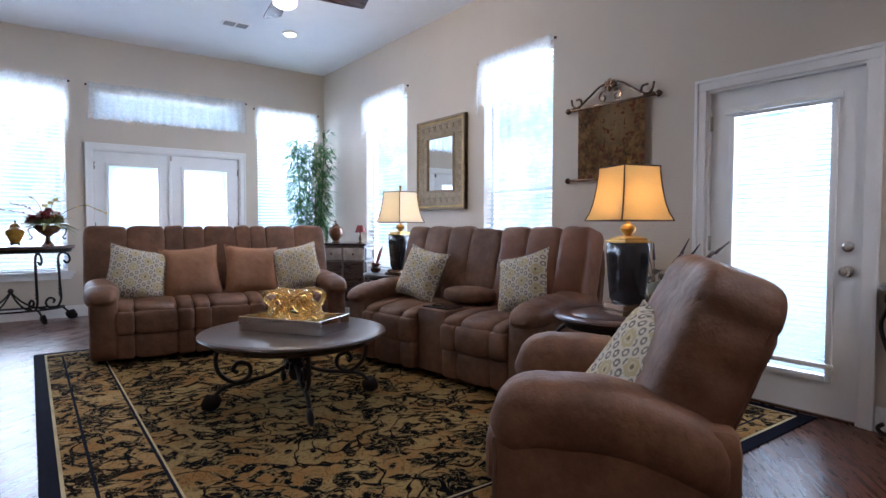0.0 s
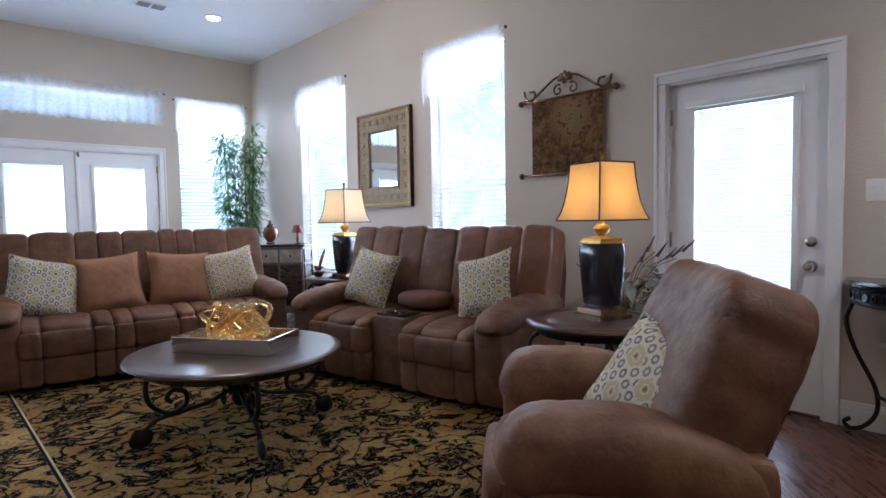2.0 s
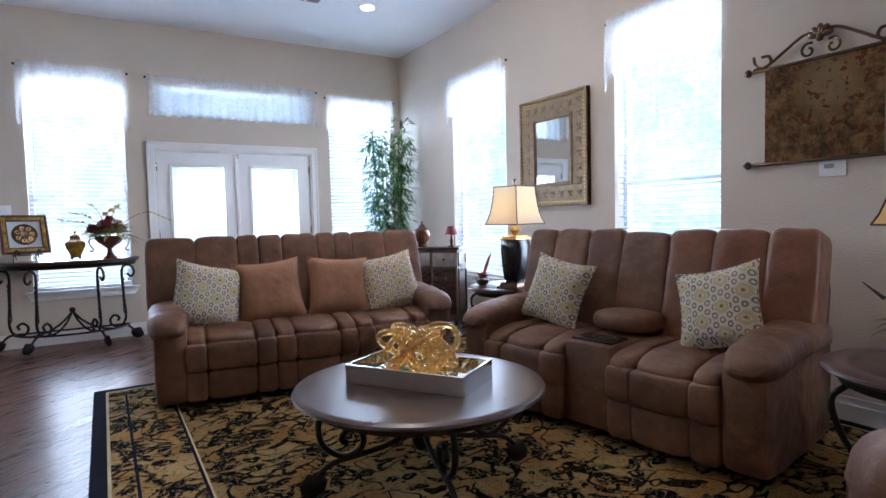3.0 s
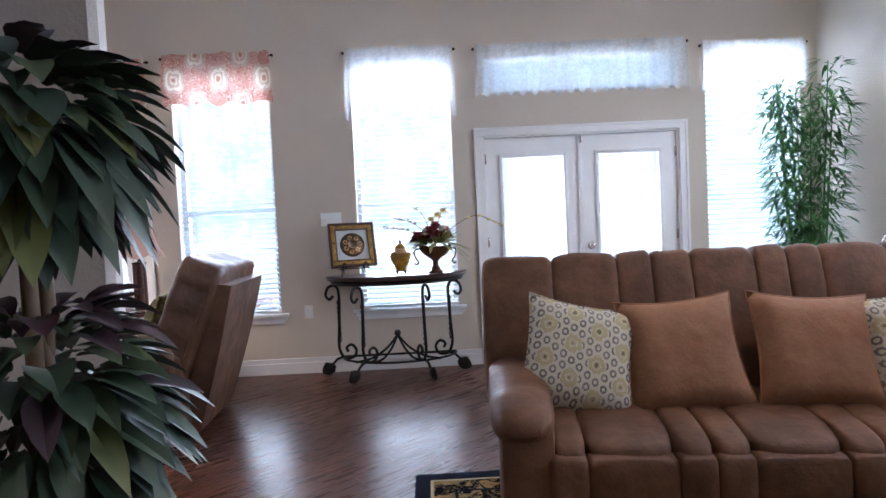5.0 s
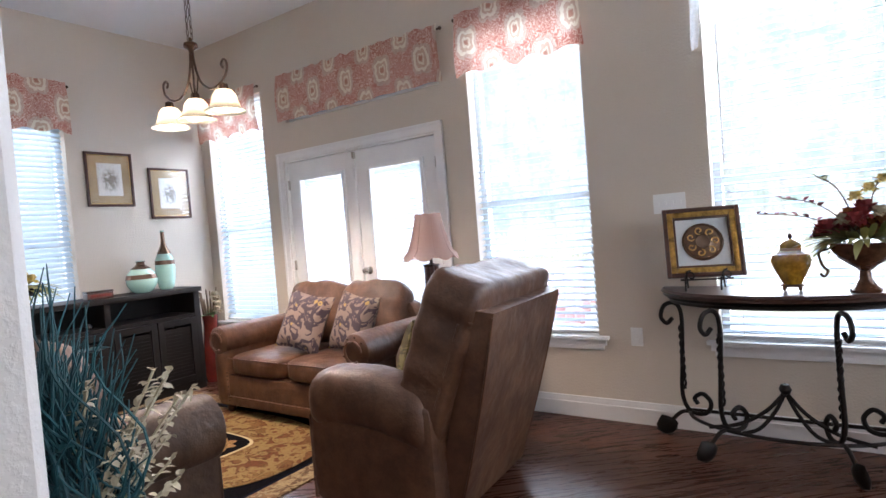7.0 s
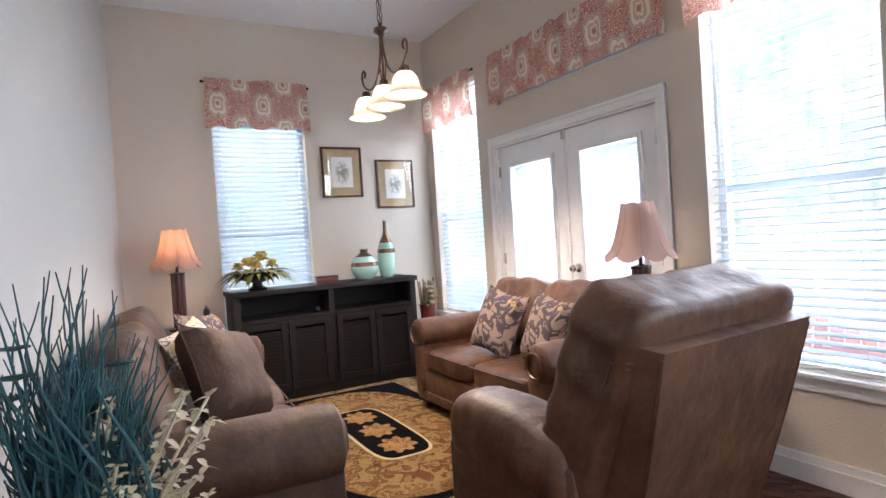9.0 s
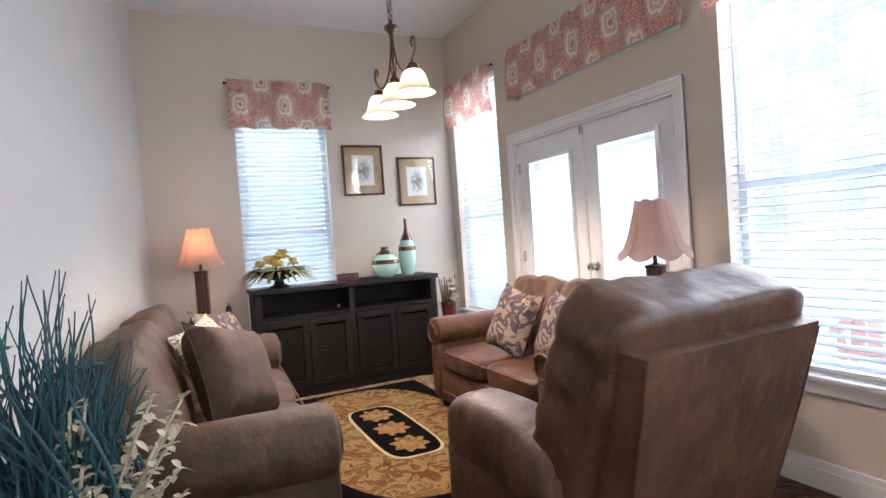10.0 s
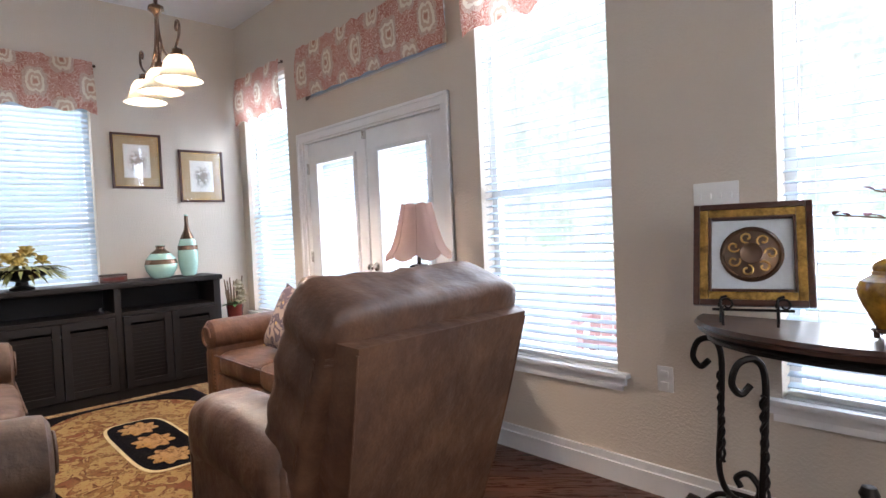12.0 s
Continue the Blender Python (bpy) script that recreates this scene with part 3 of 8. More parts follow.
N_OPEN = [(-4.62, -3.76, 0.55, 2.78), (-3.50, -1.77, 0.0, 2.075), (-3.42, -1.70, 2.42, 2.74), (-1.46, -0.60, 0.55, 2.78), (0.12, 1.00, 0.55, 2.78),
          (1.27, 3.05, 0.0, 2.05), (1.29, 3.08, 2.42, 2.78), (3.30, 4.17, 0.55, 2.74)]
E_OPEN = [(2.53, 3.44, 0.0, 2.02), (4.83, 5.75, 0.55, 2.70), (7.18, 8.20, 0.55, 2.74)]
W_OPEN = [(7.41, 8.24, 0.55, 2.70)]
YS, XWEST = -1.6, -3.2
wall = structure("wall_north", wall_run(XE - XW, [(a - XW, b2 - XW, c, d) for a, b2, c, d in N_OPEN]), M_WALL, "taupe painted wall with tall windows and French doors", "wall")
wall.matrix_basis = pose(XW, YN, 0)
wall = structure("wall_east", wall_run(YN - YS + 0.16, [(YN + 0.16 - b2, YN + 0.16 - a, c, d) for a, b2, c, d in E_OPEN]), M_WALL, "taupe painted wall with windows and a glazed door", "wall")
wall.matrix_basis = pose(XE, YN + 0.16, 0, 0, 0, -90)
S_END = 6.655
wall = structure("wall_west", wall_run(YN + 0.21 - S_END, [(a - S_END + 0.05, b2 - S_END + 0.05, c, d) for a, b2, c, d in W_OPEN]), M_WALL, "taupe painted wall with one window", "wall")
wall.matrix_basis = pose(XW, S_END - 0.05, 0, 0, 0, 90)
bm = bmesh.new()
PX, PY = -0.20, 6.27
foot = [(PX, PY - 0.06), (PX, PY - 0.02), (PX - 0.02, PY), (XW - 0.16, S_END), (XW - 0.16, PY - 0.08), (PX - 0.02, PY - 0.08)]
lo = [bm.verts.new((x, y, 0)) for x, y in foot]
hi = [bm.verts.new((x, y, CEIL)) for x, y in foot]
bm.faces.new(lo), bm.faces.new(hi)
for i in range(6):
    bm.faces.new((lo[i], lo[(i + 1) % 6], hi[(i + 1) % 6], hi[i]))
structure("wall_partition", bm, M_PARTITION, "pale textured plaster wall with rounded corner", "wall")
structure("wall_south", block(XE - XWEST + 0.32, 0.16, CEIL, ((XE + XWEST) / 2, YS - 0.08, CEIL / 2)), M_WALL, "plain taupe painted wall", "wall")
structure("wall_far_west", block(0.16, PY - 0.08 - YS, CEIL, (XWEST - 0.08, (PY - 0.08 + YS) / 2, CEIL / 2)), M_WALL, "plain taupe painted wall", "wall")
structure("ceiling", block(XE - XW + 0.32, YN - YS + 0.32, 0.12, ((XE + XW) / 2, (YN + YS) / 2, CEIL + 0.06)), M_CEIL, "flat white painted ceiling", "ceiling")
floor = structure("floor", block(XE - XW + 0.32, YN - YS + 0.32, 0.1, ((XE + XW) / 2, (YN + YS) / 2, -0.056)), M_JOINT, "dark walnut plank floor laid diagonally", "floor")


def skirting(x0, y0, x1, y1, inward):
    """Stepped white skirting on a wall's face; inward is the face's normal."""
    L = math.hypot(x1 - x0, y1 - y0)
    bm = bmesh.new()
    for t, z0, z1 in ((0.016, 0.0, 0.085), (0.022, 0.085, 0.10), (0.012, 0.10, 0.125), (0.017, 0.125, 0.14)):
        box(bm, L, t, z1 - z0, (L / 2, -t / 2 - 0.001, (z0 + z1) / 2))
    ob = structure("baseboard", bm, M_TRIM, "white stepped wooden baseboard", "baseboard")
    ob.matrix_basis = pose(x0, y0, 0, 0, 0, math.degrees(math.atan2(y1 - y0, x1 - x0)))
    return ob


for a, b2 in ((XW, -3.58), (-1.69, 1.19), (3.13, XE)):
    skirting(a, YN, b2, YN, 0)
for a, b2 in ((YN, 3.52), (2.45, YS)):
    skirting(XE, a, XE, b2, 0)
skirting(XW, S_END, XW, YN, 0)


def casing(w, h, fw=0.075):
    """Door trim round an opening w wide from local x 0, proud of the wall."""
    bm = bmesh.new()
    for t, f0, f1 in ((0.016, 0.0, fw), (0.026, fw - 0.022, fw)):
        for x0, x1 in ((-f1, -f0), (w + f0, w + f1)):
            box(bm, x1 - x0, t, h + f0, ((x0 + x1) / 2, -t / 2 - 0.001, (h + f0) / 2), 0.003)
        box(bm, w + 2 * f1, t, f1 - f0, (w / 2, -t / 2 - 0.002, h + (f0 + f1) / 2), 0.003)
    for x in (0.008, w - 0.008):
        box(bm, 0.016, 0.14, h, (x, 0.07, h / 2))
    box(bm, w - 0.032, 0.14, 0.016, (w / 2, 0.07, h - 0.008))
    return bm


def knob(parent, x, z, y=-0.0):
    bm = bmesh.new()
    lathe(bm, [(0.034, 0), (0.034, 0.008), (0.014, 0.012), (0.012, 0.035), (0.026, 0.045), (0.030, 0.06), (0.022, 0.074), (0, 0.077)], m=pose(x, y, z, 90, 0, 0))
    return part("door_handle", bm, M_CHROME, parent, "satin nickel door knob")


def glazed_leaf(parent, x0, w, h, blinds=True):
    """A white door leaf with one tall pane and a raised moulding round it; slats hang behind the pane."""
    y0, y1 = 0.03, 0.075
    gx0, gx1, gz0, gz1 = x0 + 0.155, x0 + w - 0.155, 0.24, h - 0.175
    bm = bmesh.new()
    t = y1 - y0
    for a, b2, c, d in ((x0, gx0, 0.012, h), (gx1, x0 + w, 0.012, h), (gx0, gx1, 0.012, gz0), (gx0, gx1, gz1, h)):
        box(bm, b2 - a, t, d - c, ((a + b2) / 2, (y0 + y1) / 2, (c + d) / 2))
    leaf = part("door_leaf", bm, M_DOOR, parent, "white panelled leaf", False)
    bm = bmesh.new()
    e = 0.03
    for a, b2, c, d in ((gx0 - e, gx0 + 0.004, gz0 - e, gz1 + e), (gx1 - 0.004, gx1 + e, gz0 - e, gz1 + e), (gx0, gx1, gz0 - e, gz0 + 0.004), (gx0, gx1, gz1 - 0.004, gz1 + e)):
        box(bm, b2 - a, 0.02, d - c, ((a + b2) / 2, y0 - 0.008, (c + d) / 2), 0.006)
    part("pane_moulding", bm, M_DOOR, leaf)
    pane = part("pane", block(gx1 - gx0, 0.006, gz1 - gz0, ((gx0 + gx1) / 2, y0 + 0.016, (gz0 + gz1) / 2)), M_GLASS, leaf, "clear glass pane", False)
    pane.visible_shadow = False
    n = int((gz1 - gz0) / 0.03)
    bm = bmesh.new()
    for i in range(n):
        box(bm, gx1 - gx0 - 0.02, 0.0012, 0.022, ((gx0 + gx1) / 2, y0 + 0.032, gz0 + 0.02 + i * 0.03), m=Matrix())
    part("inner_blind", bm, M_SLAT, leaf, "white slats between the panes", False)
    return leaf


def french_doors(name, xa, xb, h):
    d = new(name)
    d.matrix_basis = pose(xa, YN, 0)
    tagged(d, "closed white French doors with tall glass panes", "door", kind="structure")
    w = xb - xa
    part("door_frame", casing(w, h), M_TRIM, d, "", False)
    glazed_leaf(d, 0.02, w / 2 - 0.022, h - 0.02)
    glazed_leaf(d, w / 2 + 0.002, w / 2 - 0.022, h - 0.02)
    part("meeting_strip", block(0.04, 0.018, h - 0.03, (w / 2 - 0.012, 0.02, (h - 0.02) / 2), 0.004), M_DOOR, d)
    knob(d, w / 2 + 0.07, 1.03, 0.029)
    for z in (0.25, 1.1, 1.85):
        for x in (0.022, w - 0.022):
            part("hinge", block(0.02, 0.02, 0.09, (x, 0.024, z), 0.003), M_CHROME, d)
    bm = block(0.02, 0.03, 0.06, (w / 2, 0.012, h - 0.06), 0.004)
    part("bolt", bm, M_CHROME, d)
    part("threshold", block(w - 0.03, 0.13, 0.012, (w / 2, 0.07, 0.006)), M_BRONZE, d)
    return d


french_doors("door_1", 1.27, 3.05, 2.05)
french_doors("door_2", -3.50, -1.77, 2.075)
d = new("door_3")
d.matrix_basis = pose(XE, 3.44, 0, 0, 0, -90)
tagged(d, "closed white single door with a full glass pane", "door", kind="structure")
part("door_frame", casing(0.91, 2.02), M_TRIM, d, "", False)
glazed_leaf(d, 0.02, 0.87, 2.0)
knob(d, 0.83, 0.86, 0.029)
bm = bmesh.new()
lathe(bm, [(0.03, 0), (0.03, 0.012), (0.02, 0.016), (0.018, 0.024), (0, 0.026)], m=pose(0.83, 0.029, 1.0, 90, 0, 0))
part("deadbolt", bm, M_CHROME, d, "satin nickel deadbolt")
for z in (0.25, 1.0, 1.8):
    part("hinge", block(0.02, 0.02, 0.1, (0.02, 0.024, z), 0.003), M_CHROME, d)
part("head_rail", block(0.66, 0.035, 0.035, (0.455, 0.006, 1.86), 0.004), M_WHITE, d, "white blind head rail")
part("bottom_rail", block(0.64, 0.02, 0.03, (0.455, 0.012, 0.30), 0.004), M_WHITE, d, "white blind bottom rail")
part("threshold", block(0.88, 0.13, 0.012, (0.455, 0.07, 0.006)), M_BRONZE, d)

SLATS = {}


def window(name, m, w, z0, z1, sill=True, mid=True, pitch=0.045, tilt=14, label="tall white window with horizontal blinds"):
    """A window in an opening w wide from local x 0; outwards is +y."""
    win = new(name)
    win.matrix_basis = m
    tagged(win, label, "window", kind="structure")
    bm = bmesh.new()
    f = 0.045
    for a, b2, c, d in ((0, f, z0, z1), (w - f, w, z0, z1), (f, w - f, z0, z0 + f), (f, w - f, z1 - f, z1)):
        box(bm, b2 - a, 0.05, d - c, ((a + b2) / 2, 0.125, (c + d) / 2))
    frame_ob = part("window_frame", bm, M_WHITE, win, "", False)
    zm = z0 + (z1 - z0) * 0.42
    if mid:
        part("meeting_rail", block(w - 2 * f, 0.04, 0.045, (w / 2, 0.122, zm), 0.004), M_WHITE, frame_ob)
    for a, b2 in (((z0 + f, zm), (zm, z1 - f)) if mid else ((z0 + f, z1 - f),)):
        pane = part("pane", block(w - 2 * f, 0.005, b2 - a, (w / 2, 0.135, (a + b2) / 2)), M_GLASS, win, "clear glass pane", False)
        pane.visible_shadow = False
    if sill:
        bm = bmesh.new()
        box(bm, w + 0.14, 0.05, 0.025, (w / 2, -0.026, z0 - 0.0085), 0.006)
        box(bm, w - 0.004, 0.10, 0.006, (w / 2, 0.05, z0 + 0.003))
        box(bm, w + 0.10, 0.02, 0.035, (w / 2, -0.011, z0 - 0.042), 0.004)
        box(bm, w + 0.06, 0.016, 0.03, (w / 2, -0.009, z0 - 0.074), 0.003)
        part("window_sill", bm, M_TRIM, win)
    part("blind_head_rail", block(w - 0.01, 0.05, 0.04, (w / 2, 0.05, z1 - 0.02), 0.004), M_WHITE, win)
    n = int((z1 - z0 - 0.08) / pitch)
    key = round(w, 2)
    first = None
    for i in range(n):
        mm = pose(w / 2, 0.05, z0 + 0.05 + i * pitch, tilt, 0, 0)
        if key not in SLATS:
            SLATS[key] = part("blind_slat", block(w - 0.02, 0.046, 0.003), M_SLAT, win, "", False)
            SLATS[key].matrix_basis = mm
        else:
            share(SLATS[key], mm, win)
    part("blind_bottom_rail", block(w - 0.02, 0.045, 0.02, (w / 2, 0.05, z0 + 0.02), 0.004), M_WHITE, win)
    for x in (w * 0.14, w * 0.86):
        part("blind_cord", tube(bmesh.new(), [(x, 0.026, z0 + 0.02), (x, 0.026, z1 - 0.02)], 0.0012, 5), M_WHITE, win)
    part("tilt_wand", tube(bmesh.new(), [(0.07, 0.018, z1 - 0.05), (0.075, 0.015, z1 - 1.2 if mid else z0 + 0.06)], 0.004, 6), M_WHITE, win)
    return win


k = 1
for x0, x1, z0, z1 in N_OPEN:
    if z0 > 0:
        window("window_%d" % k, pose(x0, YN, 0), x1 - x0, z0, z1, sill=z0 < 1, mid=z0 < 1, tilt=14 if z0 < 1 and -4 < x0 < 3 else 38 if z0 < 1 else 62, label="tall white window with horizontal blinds" if z0 < 1 else "low white transom window with blinds above the doors")
        k += 1
for y0, y1, z0, z1 in E_OPEN[1:]:
    window("window_%d" % k, pose(XE, y1, 0, 0, 0, -90), y1 - y0, z0, z1)
    k += 1
window("window_%d" % k, pose(XW, 7.41, 0, 0, 0, 90), 0.83, 0.55, 2.70, tilt=44)

# ---- curtains at the window heads ----
def cloth_strip(w, h, material, name, label, m, waves, amp, ragged=0.0, seed=0, tail=0.0, rod=True):
    """A gathered valance hung on a rod: local x along the wall, y outwards, top at z 0."""
    v = thing(name, m, label, "valance", "window valances")
    bm = bmesh.new()
    nx, nz = max(24, int(w * 60)), 10
    rows = []
    for j in range(nz + 1):
        t = j / nz
        row = []
        for i in range(nx + 1):
            s = i / nx
            fold = math.sin(s * waves * 2 * math.pi + 0.7 * math.sin(s * 9 + seed)) * amp * (0.5 + 0.5 * t)
            fold += 0.5 * amp * noise.noise(Vector((s * w * 8, t * 2, seed)))
            drop = h * (1 + ragged * math.sin(s * waves * 2 * math.pi + 1.3) + ragged * 0.7 * noise.noise(Vector((s * w * 5, 3, seed))))
            flare = 0.02 * (s - 0.5) * t * 2
            edge = tail * t * (1 if s < 0.04 or s > 0.96 else 0)
            top = 0.022 * noise.noise(Vector((s * w * 14, 7, seed))) * (1 - t)
            row.append(bm.verts.new((s * w + flare, -0.045 - fold - 0.02 * math.sin(math.pi * t), 0.02 + top - drop * t - edge)))
        rows.append(row)
    for a, b2 in zip(rows, rows[1:]):
        for i in range(nx):
            bm.faces.new((a[i], a[i + 1], b2[i + 1], b2[i]))
    part("cloth", bm, material, v)
    if rod:
        r = part("rod", tube(bmesh.new(), [(-0.018, -0.022, -0.012), (w + 0.018, -0.022, -0.012)], 0.007, 8), M_BRONZE if material is M_VAL else M_WHITE, v)
        for x in (-0.018, w + 0.018):
            bm = bmesh.new()
            lathe(bm, [(0, -0.015), (0.012, -0.009), (0.015, 0), (0.012, 0.009), (0, 0.015)], c=(x, -0.022, -0.012), n=10)
            part("finial", bm, M_BRONZE, v)
    return v


SH, RD = "sheer white lace valance gathered on a rod", "terracotta valance with cream medallions on a rod"
cloth_strip(0.94, 0.50, M_SHEER, "sheer_valance", SH, pose(0.09, YN, 2.84), 9, 0.012, 0.03, 1, 0.12)
cloth_strip(1.88, 0.44, M_SHEER, "sheer_valance", SH, pose(1.24, YN, 2.83), 18, 0.012, 0.05, 2)
cloth_strip(0.93, 0.42, M_SHEER, "sheer_valance", SH, pose(3.27, YN, 2.78), 9, 0.012, 0.04, 3)
cloth_strip(1.08, 0.45, M_SHEER, "sheer_valance", SH, pose(XE, 8.23, 2.79, 0, 0, -90), 10, 0.012, 0.04, 4, 0.1)
cloth_strip(0.98, 0.45, M_SHEER, "sheer_valance", SH, pose(XE, 5.79, 2.74, 0, 0, -90), 9, 0.012, 0.04, 5, 0.1)
cloth_strip(0.93, 0.44, M_VAL, "print_valance", RD, pose(-1.50, YN, 2.85), 4, 0.018, 0.04, 6)
cloth_strip(1.80, 0.42, M_VAL, "print_valance", RD, pose(-3.46, YN, 2.83), 8, 0.010, 0.012, 7)
cloth_strip(0.90, 0.44, M_VAL, "print_valance", RD, pose(-4.68, YN, 2.84), 4, 0.018, 0.04, 8)
cloth_strip(0.90, 0.43, M_VAL, "print_valance", RD, pose(XW, 7.37, 2.83, 0, 0, 90), 4, 0.018, 0.04, 9)

# ---- upholstered furniture ----
def channel_back(parent, x0, x1, splits, material, z0=0.40, z1=1.08, y0=0.14, lean=14, thick=0.24, name="back_cushion"):
    """A backrest of upright stuffed channels between x0 and x1."""
    total, x = sum(splits), x0
    for i, s in enumerate(splits):
        w = (x1 - x0) * s / total
        bm = bmesh.new()
        h = (z1 - z0) / math.cos(radians(lean))
        m = pose(x + w / 2, y0, z0, -lean, 0, 0)
        puff(bm, w * 1.06, thick, h, (0, 0, h / 2), 8.0, 12, m, wrinkle=0.03, seed=i * 3.1 + x)
        part(name, bm, material, parent)
        x += w


def loft_y(bm, sections, k=3.2, n=22):
    """A stuffed bolster along y: sections of (y, centre x, bottom z, top z, width)."""
    rings = []
    for y, x, z0, z1, w in sections:
        ring = []
        for i in range(n):
            a = 2 * math.pi * i / n
            c, s = math.cos(a), math.sin(a)
            ring.append(bm.verts.new((x + w / 2 * abs(c) ** (2 / k) * (1 if c > 0 else -1), y, (z0 + z1) / 2 + (z1 - z0) / 2 * abs(s) ** (2 / k) * (1 if s > 0 else -1))))
        rings.append(ring)
    for a, b2 in zip(rings, rings[1:]):
        for i in range(n):
            bm.faces.new((a[i], a[(i + 1) % n], b2[(i + 1) % n], b2[i]))
    bm.faces.new(rings[0])
    bm.faces.new(rings[-1])
    return bm


def recliner_arm(parent, x, material, w=0.25, front=0.53, end=0.24, top=0.65, h=0.16, base_w=0.21):
    """A panel with a bolster on it that swells and dips towards the front."""
    sg = 1 if x > 0 else -1
    bm = bmesh.new()
    puff(bm, base_w, 0.90, 0.54, (x, -0.05, 0.30), 9.0, 7)
    part("arm_panel", bm, material, parent)
    secs = []
    for i in range(27):
        t = i / 26
        y = -front + (end + front) * t
        e = max(0.15, (1 - (1 - min(1, t / 0.20)) ** 2) ** 0.5)
        seam = math.exp(-((t - 0.30) / 0.02) ** 2)
        crown = top - 0.055 * max(0.0, 0.45 - t) / 0.45 + 0.012 * noise.noise(Vector((t * 6, x * 5, 2)))
        mid, k = crown - h / 2, (0.93 + 0.07 * min(1, t * 3)) * (1 - 0.03 * seam)
        secs.append((y, x + sg * 0.012, mid - h / 2 * e, mid + h / 2 * e * (1 - 0.04 * seam), w * (0.4 + 0.6 * e) * k))
    part("arm_pad", loft_y(bmesh.new(), secs, 2.7), material, parent)


def front_puffs(parent, x0, x1, material, splits=(1, 2.6, 1)):
    """Footrest front in two rows of stuffed panels."""
    total, x = sum(splits), x0
    for s in splits:
        w = (x1 - x0) * s / total
        for z0, z1, y, t in ((0.235, 0.425, -0.455, 0.13), (0.04, 0.25, -0.440, 0.12)):
            bm = bmesh.new()
            puff(bm, w * 1.06, t, z1 - z0, (x + w / 2, y, (z0 + z1) / 2), 5.0, 8, wrinkle=0.02, seed=x)
            part("front_panel", bm, material, parent)
        x += w


def seat_pad(parent, x0, x1, material, y0=-0.50, y1=0.22, z0=0.36, z1=0.50, splits=(1,)):
    """A seat of stuffed channels running from back to front."""
    total, x = sum(splits), x0
    for q in splits:
        w = (x1 - x0) * q / total
        bm = bmesh.new()
        puff(bm, w * 1.07, y1 - y0, z1 - z0, (x + w / 2, (y0 + y1) / 2, (z0 + z1) / 2), 4.4, 10, wrinkle=0.03, seed=x)
        for v in bm.verts:
            t = (v.co.y - y0) / (y1 - y0)
            v.co.z -= 0.03 * max(0.0, 0.35 - t) / 0.35
        part("seat_cushion", bm, material, parent)
        x += w


def back_shell(parent, w, material, lean=14, z0=0.10, z1=1.0, y=0.33):
    bm = bmesh.new()
    h = z1 - z0
    puff(bm, w, 0.10, h, (0, 0, h / 2), 10.0, 6, pose(0, y, z0, -lean * 0.6, 0, 0))
    part("back_shell", bm, material, parent)


def feet(parent, w, d, h=0.035):
    for x in (-w / 2, w / 2):
        for y in (-d / 2, d / 2):
            part("foot", lathe(bmesh.new(), [(0.02, 0), (0.024, 0.01), (0.024, h)], c=(x, y, 0), n=12), M_BLACK, parent)


def reclining_sofa(m):
    s = thing("sofa", m, "three-seat brown suede reclining sofa with channelled back, on the rug", "sofa")
    W = 2.13
    iw = W - 0.42
    for x in (-W / 2 + 0.13, W / 2 - 0.13):
        recliner_arm(s, x, M_SUEDE)
    for i in range(3):
        a, b2 = -iw / 2 + iw * i / 3, -iw / 2 + iw * (i + 1) / 3
        seat_pad(s, a, b2, M_SUEDE, splits=(1, 2.4, 1))
        front_puffs(s, a, b2, M_SUEDE, (1, 2.4, 1))
    for a, b2, sp in ((-1.08, -0.30, (1.25, 1.15, 0.6)), (-0.30, 0.30, (0.7, 1.1, 0.55)), (0.30, 1.04, (0.6, 1.15, 1.25))):
        channel_back(s, a, b2, sp, M_SUEDE)
    part("frame", block(W - 0.12, 0.80, 0.30, (0, -0.0, 0.19), 0.02), M_SUEDE, s)
    back_shell(s, 2.04, M_SUEDE)
    feet(s, W - 0.2, 0.68)
    return s


